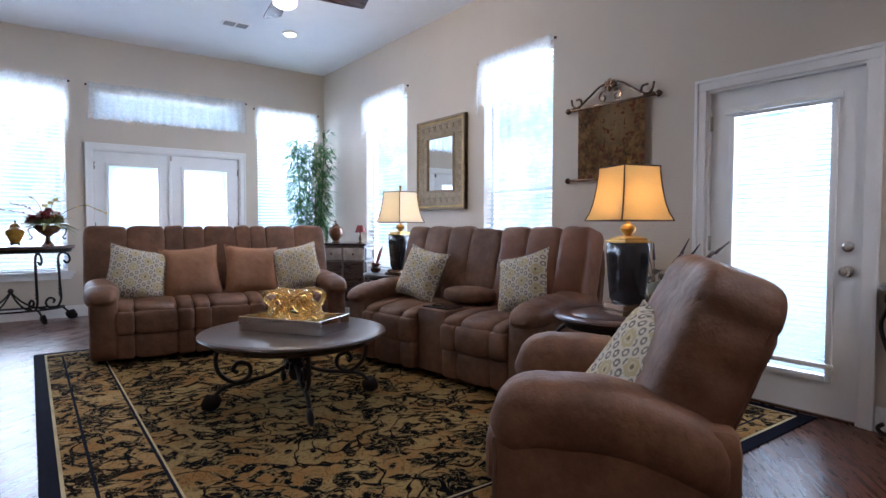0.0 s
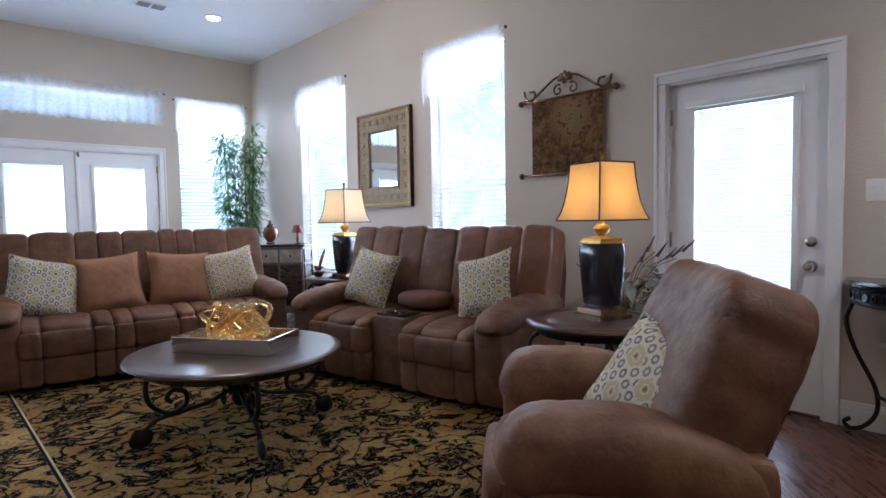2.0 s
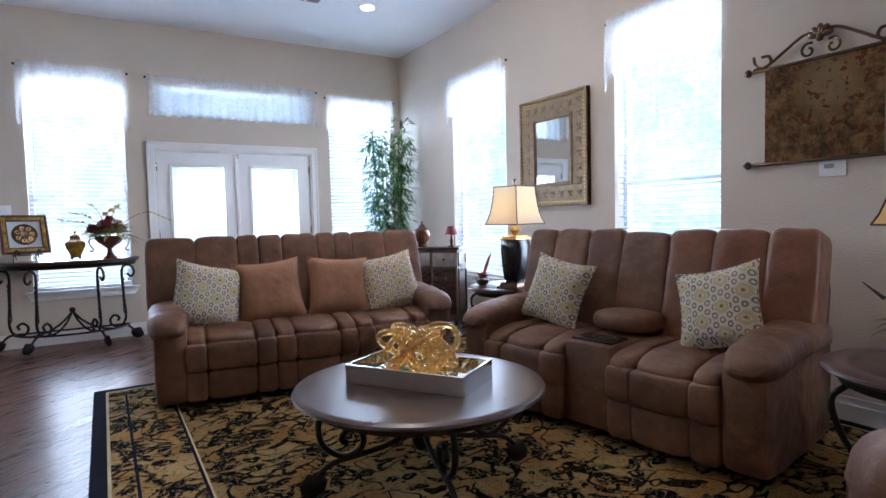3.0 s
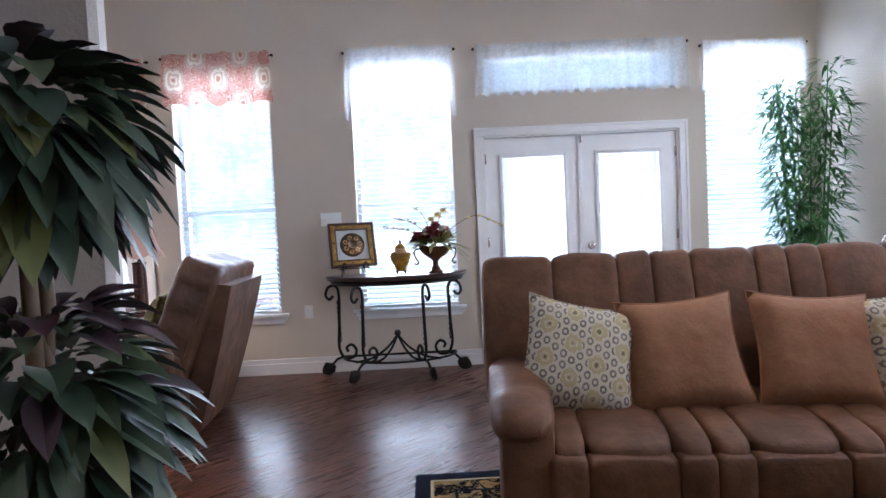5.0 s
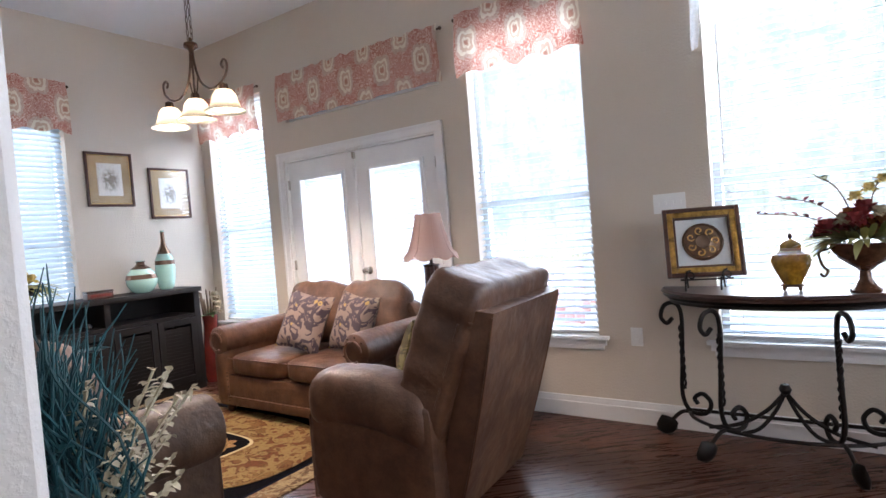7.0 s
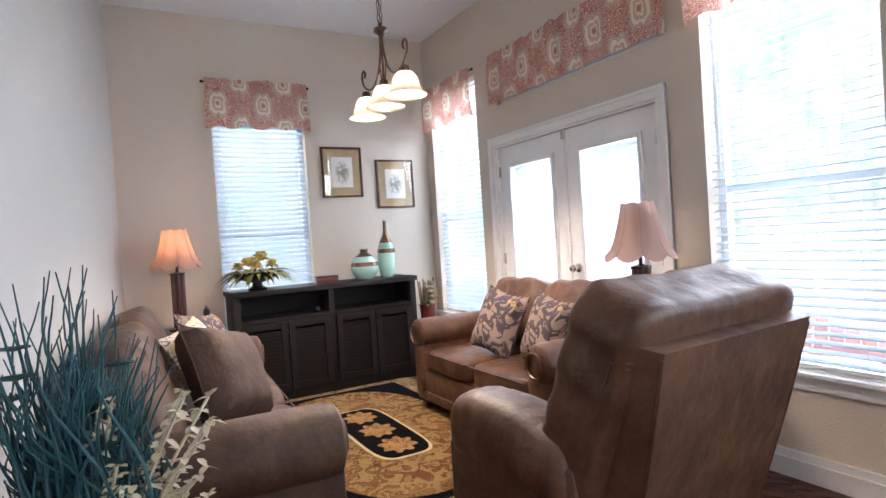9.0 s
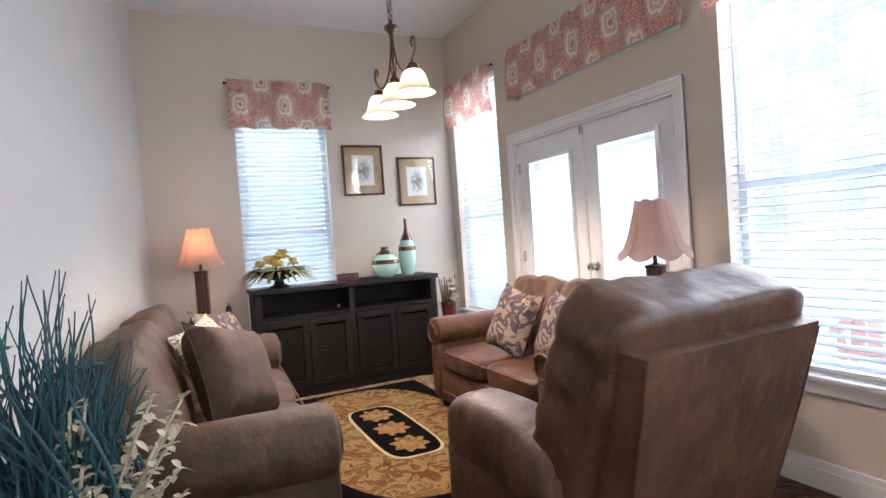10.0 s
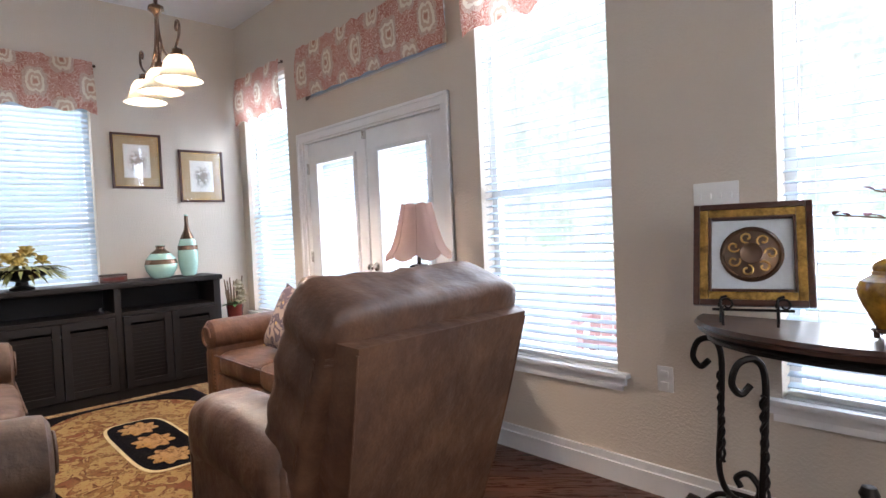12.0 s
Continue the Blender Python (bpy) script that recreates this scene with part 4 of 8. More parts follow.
def console_loveseat(m):
    s = thing("loveseat", m, "brown suede reclining loveseat with centre console and cup holders", "loveseat")
    W = 1.86
    cw = 0.30
    for x in (-W / 2 + 0.11, W / 2 - 0.11):
        recliner_arm(s, x, M_SUEDE)
    iw = (W - 0.42 - cw) / 2
    for sgn in (-1, 1):
        a, b2 = sorted((sgn * cw / 2, sgn * (cw / 2 + iw)))
        seat_pad(s, a, b2, M_SUEDE, splits=(1, 2.2, 1))
        front_puffs(s, a, b2, M_SUEDE, (1, 2.2, 1))
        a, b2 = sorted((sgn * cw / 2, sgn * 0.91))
        # The +x half of the back takes the copy with the painted highlight.
        channel_back(s, a, b2, (1, 1.2, 1.1) if sgn < 0 else (1.1, 1.2, 1), M_SUEDE if sgn < 0 else M_SUEDE_GLEAM)
    channel_back(s, -cw / 2, cw / 2, (1,), M_SUEDE, 0.56, 1.06, y0=0.17)
    part("console_body", block(cw - 0.01, 0.60, 0.46, (0, -0.15, 0.27), 0.03), M_SUEDE, s)
    bm = bmesh.new()
    puff(bm, cw + 0.09, 0.40, 0.13, (0, -0.02, 0.565), 3.0, 10, pose(0, 0, 0, -3, 0, 0), wrinkle=0.03)
    part("console_lid", bm, M_SUEDE, s)
    tray = part("cup_tray", block(cw - 0.05, 0.17, 0.012, (0, -0.32, 0.506), 0.003), M_BLACK, s, "black cup holder tray")
    for x in (-0.06, 0.06):
        part("cup_ring", lathe(bmesh.new(), [(0.032, 0.51), (0.042, 0.51), (0.042, 0.518), (0.034, 0.518), (0.030, 0.513)], c=(x, -0.32, 0), n=20), M_BRONZE, tray)
    part("frame", block(W - 0.12, 0.80, 0.30, (0, 0, 0.19), 0.02), M_SUEDE, s)
    back_shell(s, 1.78, M_SUEDE)
    feet(s, W - 0.2, 0.68)
    part("recline_lever", block(0.012, 0.10, 0.035, (-W / 2 + 0.005, 0.05, 0.40), 0.008), M_BLACK, s, "black recline lever")
    return s


def recliner_chair(m, material, label, half, front, arm_top, arm_w, arm_h, arm_drop, arm_end, pad_half, pad_base, pad_top, pad_thick, lean, shell_half, shell_top, shell_y, shell_lean, square=10.0):
    """Overstuffed recliner: bolster arms over plain panels, one tall pad, and a tapered shell standing behind it."""
    s = thing("recliner_chair", m, label, "armchair", "recliner chairs")
    for sg in (-1, 1):
        x = sg * (half - arm_w / 2)
        bm = bmesh.new()
        puff(bm, arm_w * 0.86, arm_end + front - 0.05, arm_top - arm_h * 0.45 - 0.05, (x, (arm_end - front) / 2 - 0.01, (arm_top - arm_h * 0.45 + 0.05) / 2), 12.0, 8)
        part("arm_panel", bm, material, s)
        secs = []
        for i in range(31):
            t = i / 30
            y = -front + (arm_end - 0.05 + front) * t
            end = min(1.0, (1 - (1 - min(1, t / 0.14)) ** 2) ** 0.5) * min(1.0, (1 - (1 - min(1, (1 - t) / 0.10)) ** 2) ** 0.5)
            end = max(0.12, end)
            seam = sum(math.exp(-((t - q) / 0.012) ** 2) for q in (0.27, 0.76))
            top = arm_top - arm_drop * max(0.0, t - 0.45) ** 1.6 / 0.55 ** 1.6 - 0.03 * max(0.0, 0.2 - t) / 0.2
            swell = 1 - 0.022 * seam + 0.02 * noise.noise(Vector((t * 7, sg * 3, 1)))
            mid = top - arm_h / 2
            secs.append((y, x + sg * 0.004, mid - arm_h / 2 * end, mid + arm_h / 2 * end * swell, arm_w * (0.35 + 0.65 * end) * swell))
        part("arm_pad", loft_y(bmesh.new(), secs), material, s)
        part("welt", tube(bmesh.new(), [(x + sg * arm_w * 0.40, -front + 0.022, z) for z in (0.07, 0.2, 0.32, arm_top - arm_h * 0.8)], 0.006, 6), M_PIPING, s)
    a = half - arm_w + 0.012
    seat_pad(s, -a, a, material, -front - 0.02, 0.20, 0.30, arm_top - 0.17)
    for z0, z1, y in ((0.20, 0.40, -front + 0.01), (0.05, 0.22, -front + 0.035)):
        bm = bmesh.new()
        puff(bm, 2 * a, 0.12, z1 - z0, (0, y, (z0 + z1) / 2), 4.5, 7)
        part("front_panel", bm, material, s)
    by, bz = pad_base
    tall = (pad_top - bz) / math.cos(radians(lean))
    bm = bmesh.new()
    puff(bm, 2 * pad_half, pad_thick, tall, (0, 0, tall / 2), square, 34, None, wrinkle=0.015, seed=9)
    for v in bm.verts:
        u, q = v.co.x / pad_half, v.co.z / tall
        side = -1 if v.co.y < 0 else 1
        seam = math.exp(-((q - 0.80) / 0.014) ** 2)
        lower = math.exp(-((q - 0.42) / 0.016) ** 2) if v.co.y < 0 else 0.0
        v.co.y *= 1 - 0.06 * seam - 0.05 * lower
        v.co.x *= 1 - 0.012 * seam - 0.010 * lower
        near = max(0.0, 1 - abs(q - 0.86) / 0.16) + 0.6 * max(0.0, 1 - abs(q - 0.42) / 0.14) * max(0.0, abs(u) - 0.7) / 0.3
        pleat = abs(math.sin(u * 11 + 1.6 * math.sin(u * 2.3) + 3.0 * q)) * (0.5 + 0.5 * math.sin(u * 5 + 1))
        v.co.y -= side * 0.013 * near * pleat
        v.co.z -= 0.014 * pleat * max(0.0, q - 0.8) * 4 + 0.018 * max(0.0, q - 0.7) * (1 - u * u)
        rib = abs(math.sin(q * 17 + u)) * max(0.0, abs(u) - 0.72) / 0.28
        v.co.x -= (1 if u > 0 else -1) * 0.010 * rib
    tilt = pose(0, by, bz, -lean, 0, 0)
    bm.transform(tilt)
    part("back_pad", bm, material, s)
    for dz in (-0.004, 0.016):
        rim = [tilt @ Vector((pad_half * u * (1.0 if square > 8 else 0.80), pad_thick / 2 * (0.955 - 0.10 * abs(u) ** 6), tall * 0.80 + dz)) for u in (-0.96, -0.85, -0.6, -0.3, 0.0, 0.3, 0.6, 0.85, 0.96)]
        part("pad_welt", tube(bmesh.new(), curve(rim, 3), 0.0035, 6), material, s)
    for sg in (-1, 1):
        rim = [tilt @ Vector((sg * pad_half * (0.985 if square > 8 else 0.955), pad_thick * 0.30, tall * t)) for t in (0.35, 0.5, 0.65, 0.8)]
        part("side_welt", tube(bmesh.new(), curve(rim, 3), 0.004, 6), material, s)
    bm = bmesh.new()
    slope = math.tan(radians(shell_lean))
    z0, z1 = 0.055, shell_top
    yb = shell_y - (shell_top - z0) * slope
    rows = []
    for t in (0.0, 0.35, 0.7, 1.0):
        z, hw, y = z0 + (z1 - z0) * t, shell_half * (0.86 + 0.14 * t), yb + (z1 - z0) * t * slope + 0.012 * math.sin(math.pi * t)
        drop = 0.0 if t < 1 else 0.012
        rows.append([bm.verts.new(p) for p in ((-hw * 0.985, y - 0.13, z + drop), (hw * 0.985, y - 0.13, z + drop), (hw, y - 0.05, z), (hw * 0.94, y, z - drop), (-hw * 0.94, y, z - drop), (-hw, y - 0.05, z))])
    for p, q in zip(rows, rows[1:]):
        for i in range(6):
            bm.faces.new((p[i], p[(i + 1) % 6], q[(i + 1) % 6], q[i]))
    bm.faces.new(rows[0]), bm.faces.new(rows[-1])
    sharp = [e for e in bm.edges if len(e.link_faces) == 2 and e.calc_face_angle(0) > 0.35]
    bmesh.ops.bevel(bm, geom=sharp, offset=0.024, segments=4, profile=0.6, affect="EDGES")
    part("back_shell", bm, material, s)
    for sg in (-1, 1):
        rim = [(sg * shell_half * (0.86 + 0.14 * t) * 0.945, yb + (z1 - z0) * t * slope + 0.012 * math.sin(math.pi * t) - 0.006, z0 + (z1 - z0) * t - 0.03 * t) for t in (0.02, 0.35, 0.7, 1.0)]
        part("shell_welt", tube(bmesh.new(), curve(rim, 4), 0.005, 6), material, s)
    part("frame", block(2 * half - 0.26, front + arm_end - 0.12, 0.24, (0, (arm_end - front) / 2, 0.18), 0.02), material, s)
    feet(s, 2 * half - 0.40, 0.20)
    return s


NAIL = []


def rolled_sofa(m, W, seats, name, label, material, r=0.12, back=0.57):
    """Rolled-arm sofa: scroll arms with nail heads, loose cushions, skirted rail."""
    s = thing(name, m, label, "sofa")
    D = 0.90
    part("base_rail", block(W - 0.16, D - 0.06, 0.24, (0, 0.0, 0.20), 0.02), material, s)
    part("rail_moulding", block(W - 0.20, 0.03, 0.07, (0, -D / 2 + 0.03, 0.12), 0.012), material, s)
    for sg in (-1, 1):
        x = sg * (W / 2 - 0.11)
        bm = bmesh.new()
        puff(bm, 0.17, D - 0.02, 0.50, (x, 0, 0.30), 9.0, 7)
        part("arm_panel", bm, material, s)
        bm = bmesh.new()
        prof = [(0, -D / 2 + 0.01), (r * 0.75, -D / 2 + 0.012), (r * 0.95, -D / 2 + 0.03), (r, -D / 2 + 0.08), (r, 0), (r * 0.97, D / 2 - 0.1), (r * 0.8, D / 2 - 0.04), (0, D / 2 - 0.03)]
        lathe(bm, prof, n=20, m=pose(x + sg * 0.015, 0, 0.70 - r, -90, 0, 0))
        part("arm_roll", bm, material, s)
        pts = [(x + sg * 0.015 + 0.07 * math.cos(a), -D / 2 + 0.004, 0.70 - r + 0.07 * math.sin(a)) for a in [radians(20 * i) for i in range(16)]]
        part("scroll_welt", tube(bmesh.new(), pts, 0.008, 6), material, s)
        for i in range(14):
            t = i / 13
            px, pz = (x - sg * 0.085, 0.12 + 0.36 * t) if i < 9 else (x + sg * 0.015 + 0.095 * math.cos(radians(200 - (i - 9) * 40)), 0.70 - r + 0.095 * math.sin(radians(200 - (i - 9) * 40)))
            mm = pose(px, -D / 2 + 0.012, pz, 90, 0, 0)
            if not NAIL:
                NAIL.append(part("nail_head", lathe(bmesh.new(), [(0.007, 0), (0.005, 0.004), (0, 0.005)], n=8), M_BRONZE, s, "bronze nail head"))
                NAIL[0].matrix_basis = mm
            else:
                share(NAIL[0], mm, s)
        part("foot", lathe(bmesh.new(), [(0.022, 0), (0.035, 0.03), (0.035, 0.08)], c=(x, -D / 2 + 0.09, 0), n=14), M_MAHOG, s)
        part("foot", lathe(bmesh.new(), [(0.022, 0), (0.035, 0.03), (0.035, 0.08)], c=(x, D / 2 - 0.09, 0), n=14), M_MAHOG, s)
    iw = W - 0.38
    for i in range(seats):
        a, b2 = -iw / 2 + iw * i / seats, -iw / 2 + iw * (i + 1) / seats
        bm = bmesh.new()
        puff(bm, (b2 - a) * 0.995, 0.66, 0.17, ((a + b2) / 2, -0.11, 0.40), 5.5, 9, wrinkle=0.012, seed=a)
        part("seat_cushion", bm, material, s)
        bm = bmesh.new()
        puff(bm, (b2 - a) * 1.03, 0.29, back, (0, 0, back / 2 - 0.01), 3.4, 20, None, wrinkle=0.06, seed=a + 5)
        for v in bm.verts:
            u, q = v.co.x / (b2 - a) * 2, v.co.z / back
            crease = abs(math.sin(u * 5 + 6 * q + 2 * math.sin(u * 2 + a))) * max(0.0, 1 - abs(q - 0.75) / 0.3)
            v.co.y += 0.012 * crease * (1 if v.co.y < 0 else -1)
            v.co.z -= 0.035 * (1 - u * u) * max(0.0, q - 0.6) / 0.4
        bm.transform(pose((a + b2) / 2, 0.20, 0.45, -17, 0, 0))
        part("back_cushion", bm, material, s)
        rim = [(( a + b2) / 2 + (b2 - a) * 0.5 * u, -0.435, 0.455) for u in (-0.94, -0.5, 0.0, 0.5, 0.94)]
        part("cushion_welt", tube(bmesh.new(), rim, 0.006, 6), material, s)
    bm = bmesh.new()
    puff(bm, W - 0.24, 0.16, 0.74, (0, D / 2 - 0.10, 0.45), 8.0, 8)
    part("back_frame", bm, material, s)
    return s


def throw_pillow(m, material, label, size=0.44, thick=0.16, group="throw pillows"):
    """A stuffed square cushion with drawn-out corners and a piped edge; stands in local xz, its face to -y."""
    p = thing("throw_pillow", m, label, "pillow", group)
    bm = bmesh.new()
    n = 12
    sides = {}
    for s in (-1, 1):
        for i in range(n + 1):
            for j in range(n + 1):
                u, v = -1 + 2 * i / n, -1 + 2 * j / n
                if s > 0 and (i in (0, n) or j in (0, n)):
                    sides[s, i, j] = sides[-1, i, j]
                    continue
                pin = 1 - 0.11 * (1 - u * u)
                pin2 = 1 - 0.11 * (1 - v * v)
                t = ((1 - u ** 4) * (1 - v ** 4)) ** 0.55
                wob = 1 + 0.12 * noise.noise(Vector((u * 2, v * 2, s + size * 7)))
                sides[s, i, j] = bm.verts.new((u * size / 2 * pin2, s * thick / 2 * t * wob, v * size / 2 * pin + size / 2))
        for i in range(n):
            for j in range(n):
                bm.faces.new([sides[s, i + a, j + b2] for a, b2 in ((0, 0), (1, 0), (1, 1), (0, 1))])
    part("cover", bm, material, p)
    rim = []
    for i in range(4 * n):
        q, r = divmod(i, n)
        t = -1 + 2 * r / n
        u, v = ((t, -1), (1, t), (-t, 1), (-1, -t))[q]
        rim.append((u * size / 2 * (1 - 0.11 * (1 - v * v)), 0, v * size / 2 * (1 - 0.11 * (1 - u * u)) + size / 2))
    part("piping", tube(bmesh.new(), rim + rim[:2], 0.005, 6), material, p)
    return p


SOFA_AT = pose(2.06, 6.83, 0.012, 0, 0, -6)
reclining_sofa(SOFA_AT)
LOVE_AT = pose(3.40, 4.80, 0.012, 0, 0, -80)
console_loveseat(LOVE_AT)
CHAIR_AT = pose(2.39, 2.617, 0.012, 0, 0, 220)
recliner_chair(CHAIR_AT, M_SUEDE, "brown suede recliner chair with cream pillow, on the rug", 0.46, 0.47, 0.64, 0.235, 0.23, 0.13, 0.29,
               0.388, (0.01, 0.30), 0.972, 0.30, 24, 0.365, 0.84, 0.365, 20, 5.0)
CHAIR2_AT = pose(-0.954, 8.322, 0.0, 0, 0, -86.5)
recliner_chair(CHAIR2_AT, M_TAN, "light brown worn suede recliner beside the window wall", 0.50, 0.56, 0.70, 0.27, 0.28, 0.09, 0.20,
               0.465, (-0.02, 0.30), 1.125, 0.275, 22, 0.425, 0.975, 0.46, 15.5)
LOVE2_AT = pose(-2.63, 9.04, 0.0)
rolled_sofa(LOVE2_AT, 1.66, 2, "rolled_arm_loveseat", "brown rolled-arm loveseat with nail heads before the doors", M_TAN)
SOFA3_AT = pose(-2.66, 7.00, 0.0, 0, 0, 177)
rolled_sofa(SOFA3_AT, 2.28, 2, "rolled_arm_sofa", "umber suede rolled-arm sofa against the plaster wall", M_UMBER, 0.145, 0.62)

CREAM, RUST = "cream throw pillow with small ringed motifs", "plain rust velvet throw pillow"
for x, mat_p, lab, tilt in ((-0.73, M_PILLOW, CREAM, 12), (-0.25, M_RUST, RUST, -4), (0.24, M_RUST, RUST, 4), (0.71, M_PILLOW, CREAM, -9)):
    throw_pillow(SOFA_AT @ pose(x, -0.20, 0.46, -24, tilt, 0), mat_p, lab, 0.49, 0.18)
for x, tilt in ((-0.52, 10), (0.59, -14)):
    throw_pillow(LOVE_AT @ pose(x, -0.15, 0.50, -20, tilt, 0), M_PILLOW, CREAM)
throw_pillow(CHAIR_AT @ pose(0.11, -0.11, 0.435, -33, 12, 26), M_PILLOW, CREAM, 0.42)
throw_pillow(CHAIR2_AT @ pose(0.05, -0.19, 0.52, -24, 3, 0), floral_cloth("olive_stripe_cloth", (0.20, 0.16, 0.06), (0.10, 0.08, 0.03), (0.30, 0.24, 0.10)), "olive patterned throw pillow on the recliner")
FLO = "plum and gold floral throw pillow"
throw_pillow(LOVE2_AT @ pose(-0.10, -0.20, 0.49, -22, 9, 0), M_FLORAL, FLO, 0.46)
throw_pillow(LOVE2_AT @ pose(0.39, -0.16, 0.49, -20, 6, -12), M_FLORAL, FLO, 0.44)
throw_pillow(SOFA3_AT @ pose(-0.50, -0.14, 0.52, -26, 14, -38), M_COCOA, "dark brown throw pillow with patterned edge", 0.50, 0.25)
throw_pillow(SOFA3_AT @ pose(-0.12, -0.08, 0.58, -26, -8, -24), M_PILLOW, CREAM, 0.42)
throw_pillow(SOFA3_AT @ pose(0.30, -0.14, 0.55, -26, 8, -30), M_FLORAL, FLO, 0.46)

# ---- rugs ----
def ring_rug(name, m, w, d, bands, label):
    """Nested rectangular bands (inset, material, part name), each a flat frame 8 mm thick."""
    r = thing(name, m, label, "rug")
    for i, (inset, mat_r, pname) in enumerate(bands):
        bm = bmesh.new()
        a, b2 = w / 2 - inset, d / 2 - inset
        nxt = bands[i + 1][0] if i + 1 < len(bands) else None
        if nxt is None:
            box(bm, 2 * a, 2 * b2, 0.009, (0, 0, 0.0045))
        else:
            e = nxt - inset
            for sx, sy, cx, cy in ((2 * a, e, 0, b2 - e / 2), (2 * a, e, 0, -b2 + e / 2), (e, 2 * b2 - 2 * e, a - e / 2, 0), (e, 2 * b2 - 2 * e, -a + e / 2, 0)):
                box(bm, sx, sy, 0.009 if i else 0.008, (cx, cy, 0.0045 if i else 0.004))
        part(pname, bm, mat_r, r, "", False)
    return r


ring_rug("area_rug", pose(2.465, 5.01, 0.0), 3.66, 4.58,
         [(0, M_NAVY, "edge"), (0.075, M_CREAM_LINE, "line"), (0.09, M_RUG_BORDER, "guard_band"), (0.19, M_NAVY, "line"), (0.205, M_RUG_BORDER, "border"), (0.46, M_NAVY, "line"), (0.475, M_CREAM_LINE, "line"), (0.485, M_RUG_FIELD, "field")],
         "large black and gold oriental rug with navy edge")
RUG2 = ring_rug("oval_pattern_rug", pose(-3.08, 8.12, 0.0), 2.66, 1.62, [(0, M_RUG2_EDGE, "edge"), (0.16, M_NAVY, "line"), (0.18, M_RUG2_BLACK, "ground")], "black and tan rug with oval medallion")


def oval(a, b2, z, k=2.6, n=64, lobes=0.0):
    """A thin oval plate; lobes scallops its outline."""
    bm = bmesh.new()
    wave = lambda t: 1 - lobes * (0.5 + 0.5 * math.cos(8 * t))
    vs = [bm.verts.new((wave(t) * a * abs(math.cos(t)) ** (2 / k) * (1 if math.cos(t) > 0 else -1), wave(t) * b2 * abs(math.sin(t)) ** (2 / k) * (1 if math.sin(t) > 0 else -1), z)) for t in [2 * math.pi * i / n for i in range(n)]]
    f = bm.faces.new(vs)
    bmesh.ops.extrude_face_region(bm, geom=[f])
    top = [v for v in bm.verts if v not in vs]
    bmesh.ops.translate(bm, vec=(0, 0, 0.002), verts=top)
    return bm


for a, b2, z, mat_r in ((1.10, 0.60, 0.009, M_RUG2_TAN), (0.56, 0.205, 0.0115, M_CREAM_LINE), (0.54, 0.185, 0.014, M_RUG2_BLACK)):
    part("medallion", oval(a, b2, z, 2.6 if a > 1 else 4.5), mat_r, RUG2, "", False)
for x in (-0.34, 0.0, 0.34):
    part("rosette", oval(0.155, 0.125, 0.0165, 2.0, 64, 0.28), M_ROSETTE, RUG2, "", False).matrix_basis = pose(x, 0, 0)
ring_rug("door_mat", pose(1.92, 8.98, 0.0), 1.30, 1.02, [(0, M_NAVY, "edge"), (0.05, M_MAT_FIELD, "field")], "small black and gold mat before the French doors")

# ---- tables ----
def leaf_foot(bm, m):
    lathe(bm, [(0, -0.055), (0.028, -0.04), (0.046, -0.01), (0.040, 0.02), (0.018, 0.045), (0, 0.06)], n=14, m=m, sy=0.34)


def coffee_table(m):
    t = thing("coffee_table", m, "round dark wood coffee table on scrolled black iron legs", "table")
    top = part("tabletop", lathe(bmesh.new(), [(0, 0.455), (0.54, 0.455), (0.565, 0.462), (0.58, 0.472), (0.575, 0.482), (0.555, 0.4885), (0.54, 0.489), (0, 0.489)], n=64), M_TABLE, t)
    part("apron", lathe(bmesh.new(), [(0.49, 0.415), (0.50, 0.415), (0.51, 0.456), (0.48, 0.456)], n=48), M_DARKWOOD, t)
    for a in (-100, -10, 80, 170):
        r = pose(0, 0, 0, 0, 0, a)
        leg = bmesh.new()
        tube(leg, curve([(0.44, 0, 0.42), (0.47, 0, 0.34), (0.45, 0, 0.24), (0.36, 0, 0.175), (0.28, 0, 0.21), (0.28, 0, 0.28), (0.34, 0, 0.30), (0.37, 0, 0.26), (0.345, 0, 0.235)], 7), 0.014, 8, r)
        tube(leg, curve([(0.05, 0, 0.25), (0.16, 0, 0.20), (0.30, 0, 0.172), (0.42, 0, 0.15), (0.49, 0, 0.09)], 6), 0.013, 8, r)
        leg = part("leg", leg, M_IRON, t)
        bm = bmesh.new()
        leaf_foot(bm, r @ pose(0.50, 0, 0.060, 0, 25, 0) @ Matrix.Diagonal((1.4, 1.4, 1.05, 1)))
        part("leaf_foot", bm, M_IRON, leg)
    bm = bmesh.new()
    lathe(bm, [(0.0, 0.14), (0.03, 0.16), (0.045, 0.2), (0.03, 0.25), (0.05, 0.29), (0.02, 0.33), (0.02, 0.42)], n=14)
    for a in range(8):
        puff(bm, 0.03, 0.03, 0.06, (0.05 * math.cos(a * 0.785), 0.05 * math.sin(a * 0.785), 0.25), 2.2, 3)
    part("grape_boss", bm, M_IRON, t, "iron grape cluster boss")
    return t


COFFEE_AT = pose(1.95, 4.76, 0.010, 0, 0, -2) @ Matrix.Diagonal((0.975, 0.975, 0.94, 1))
coffee_table(COFFEE_AT)

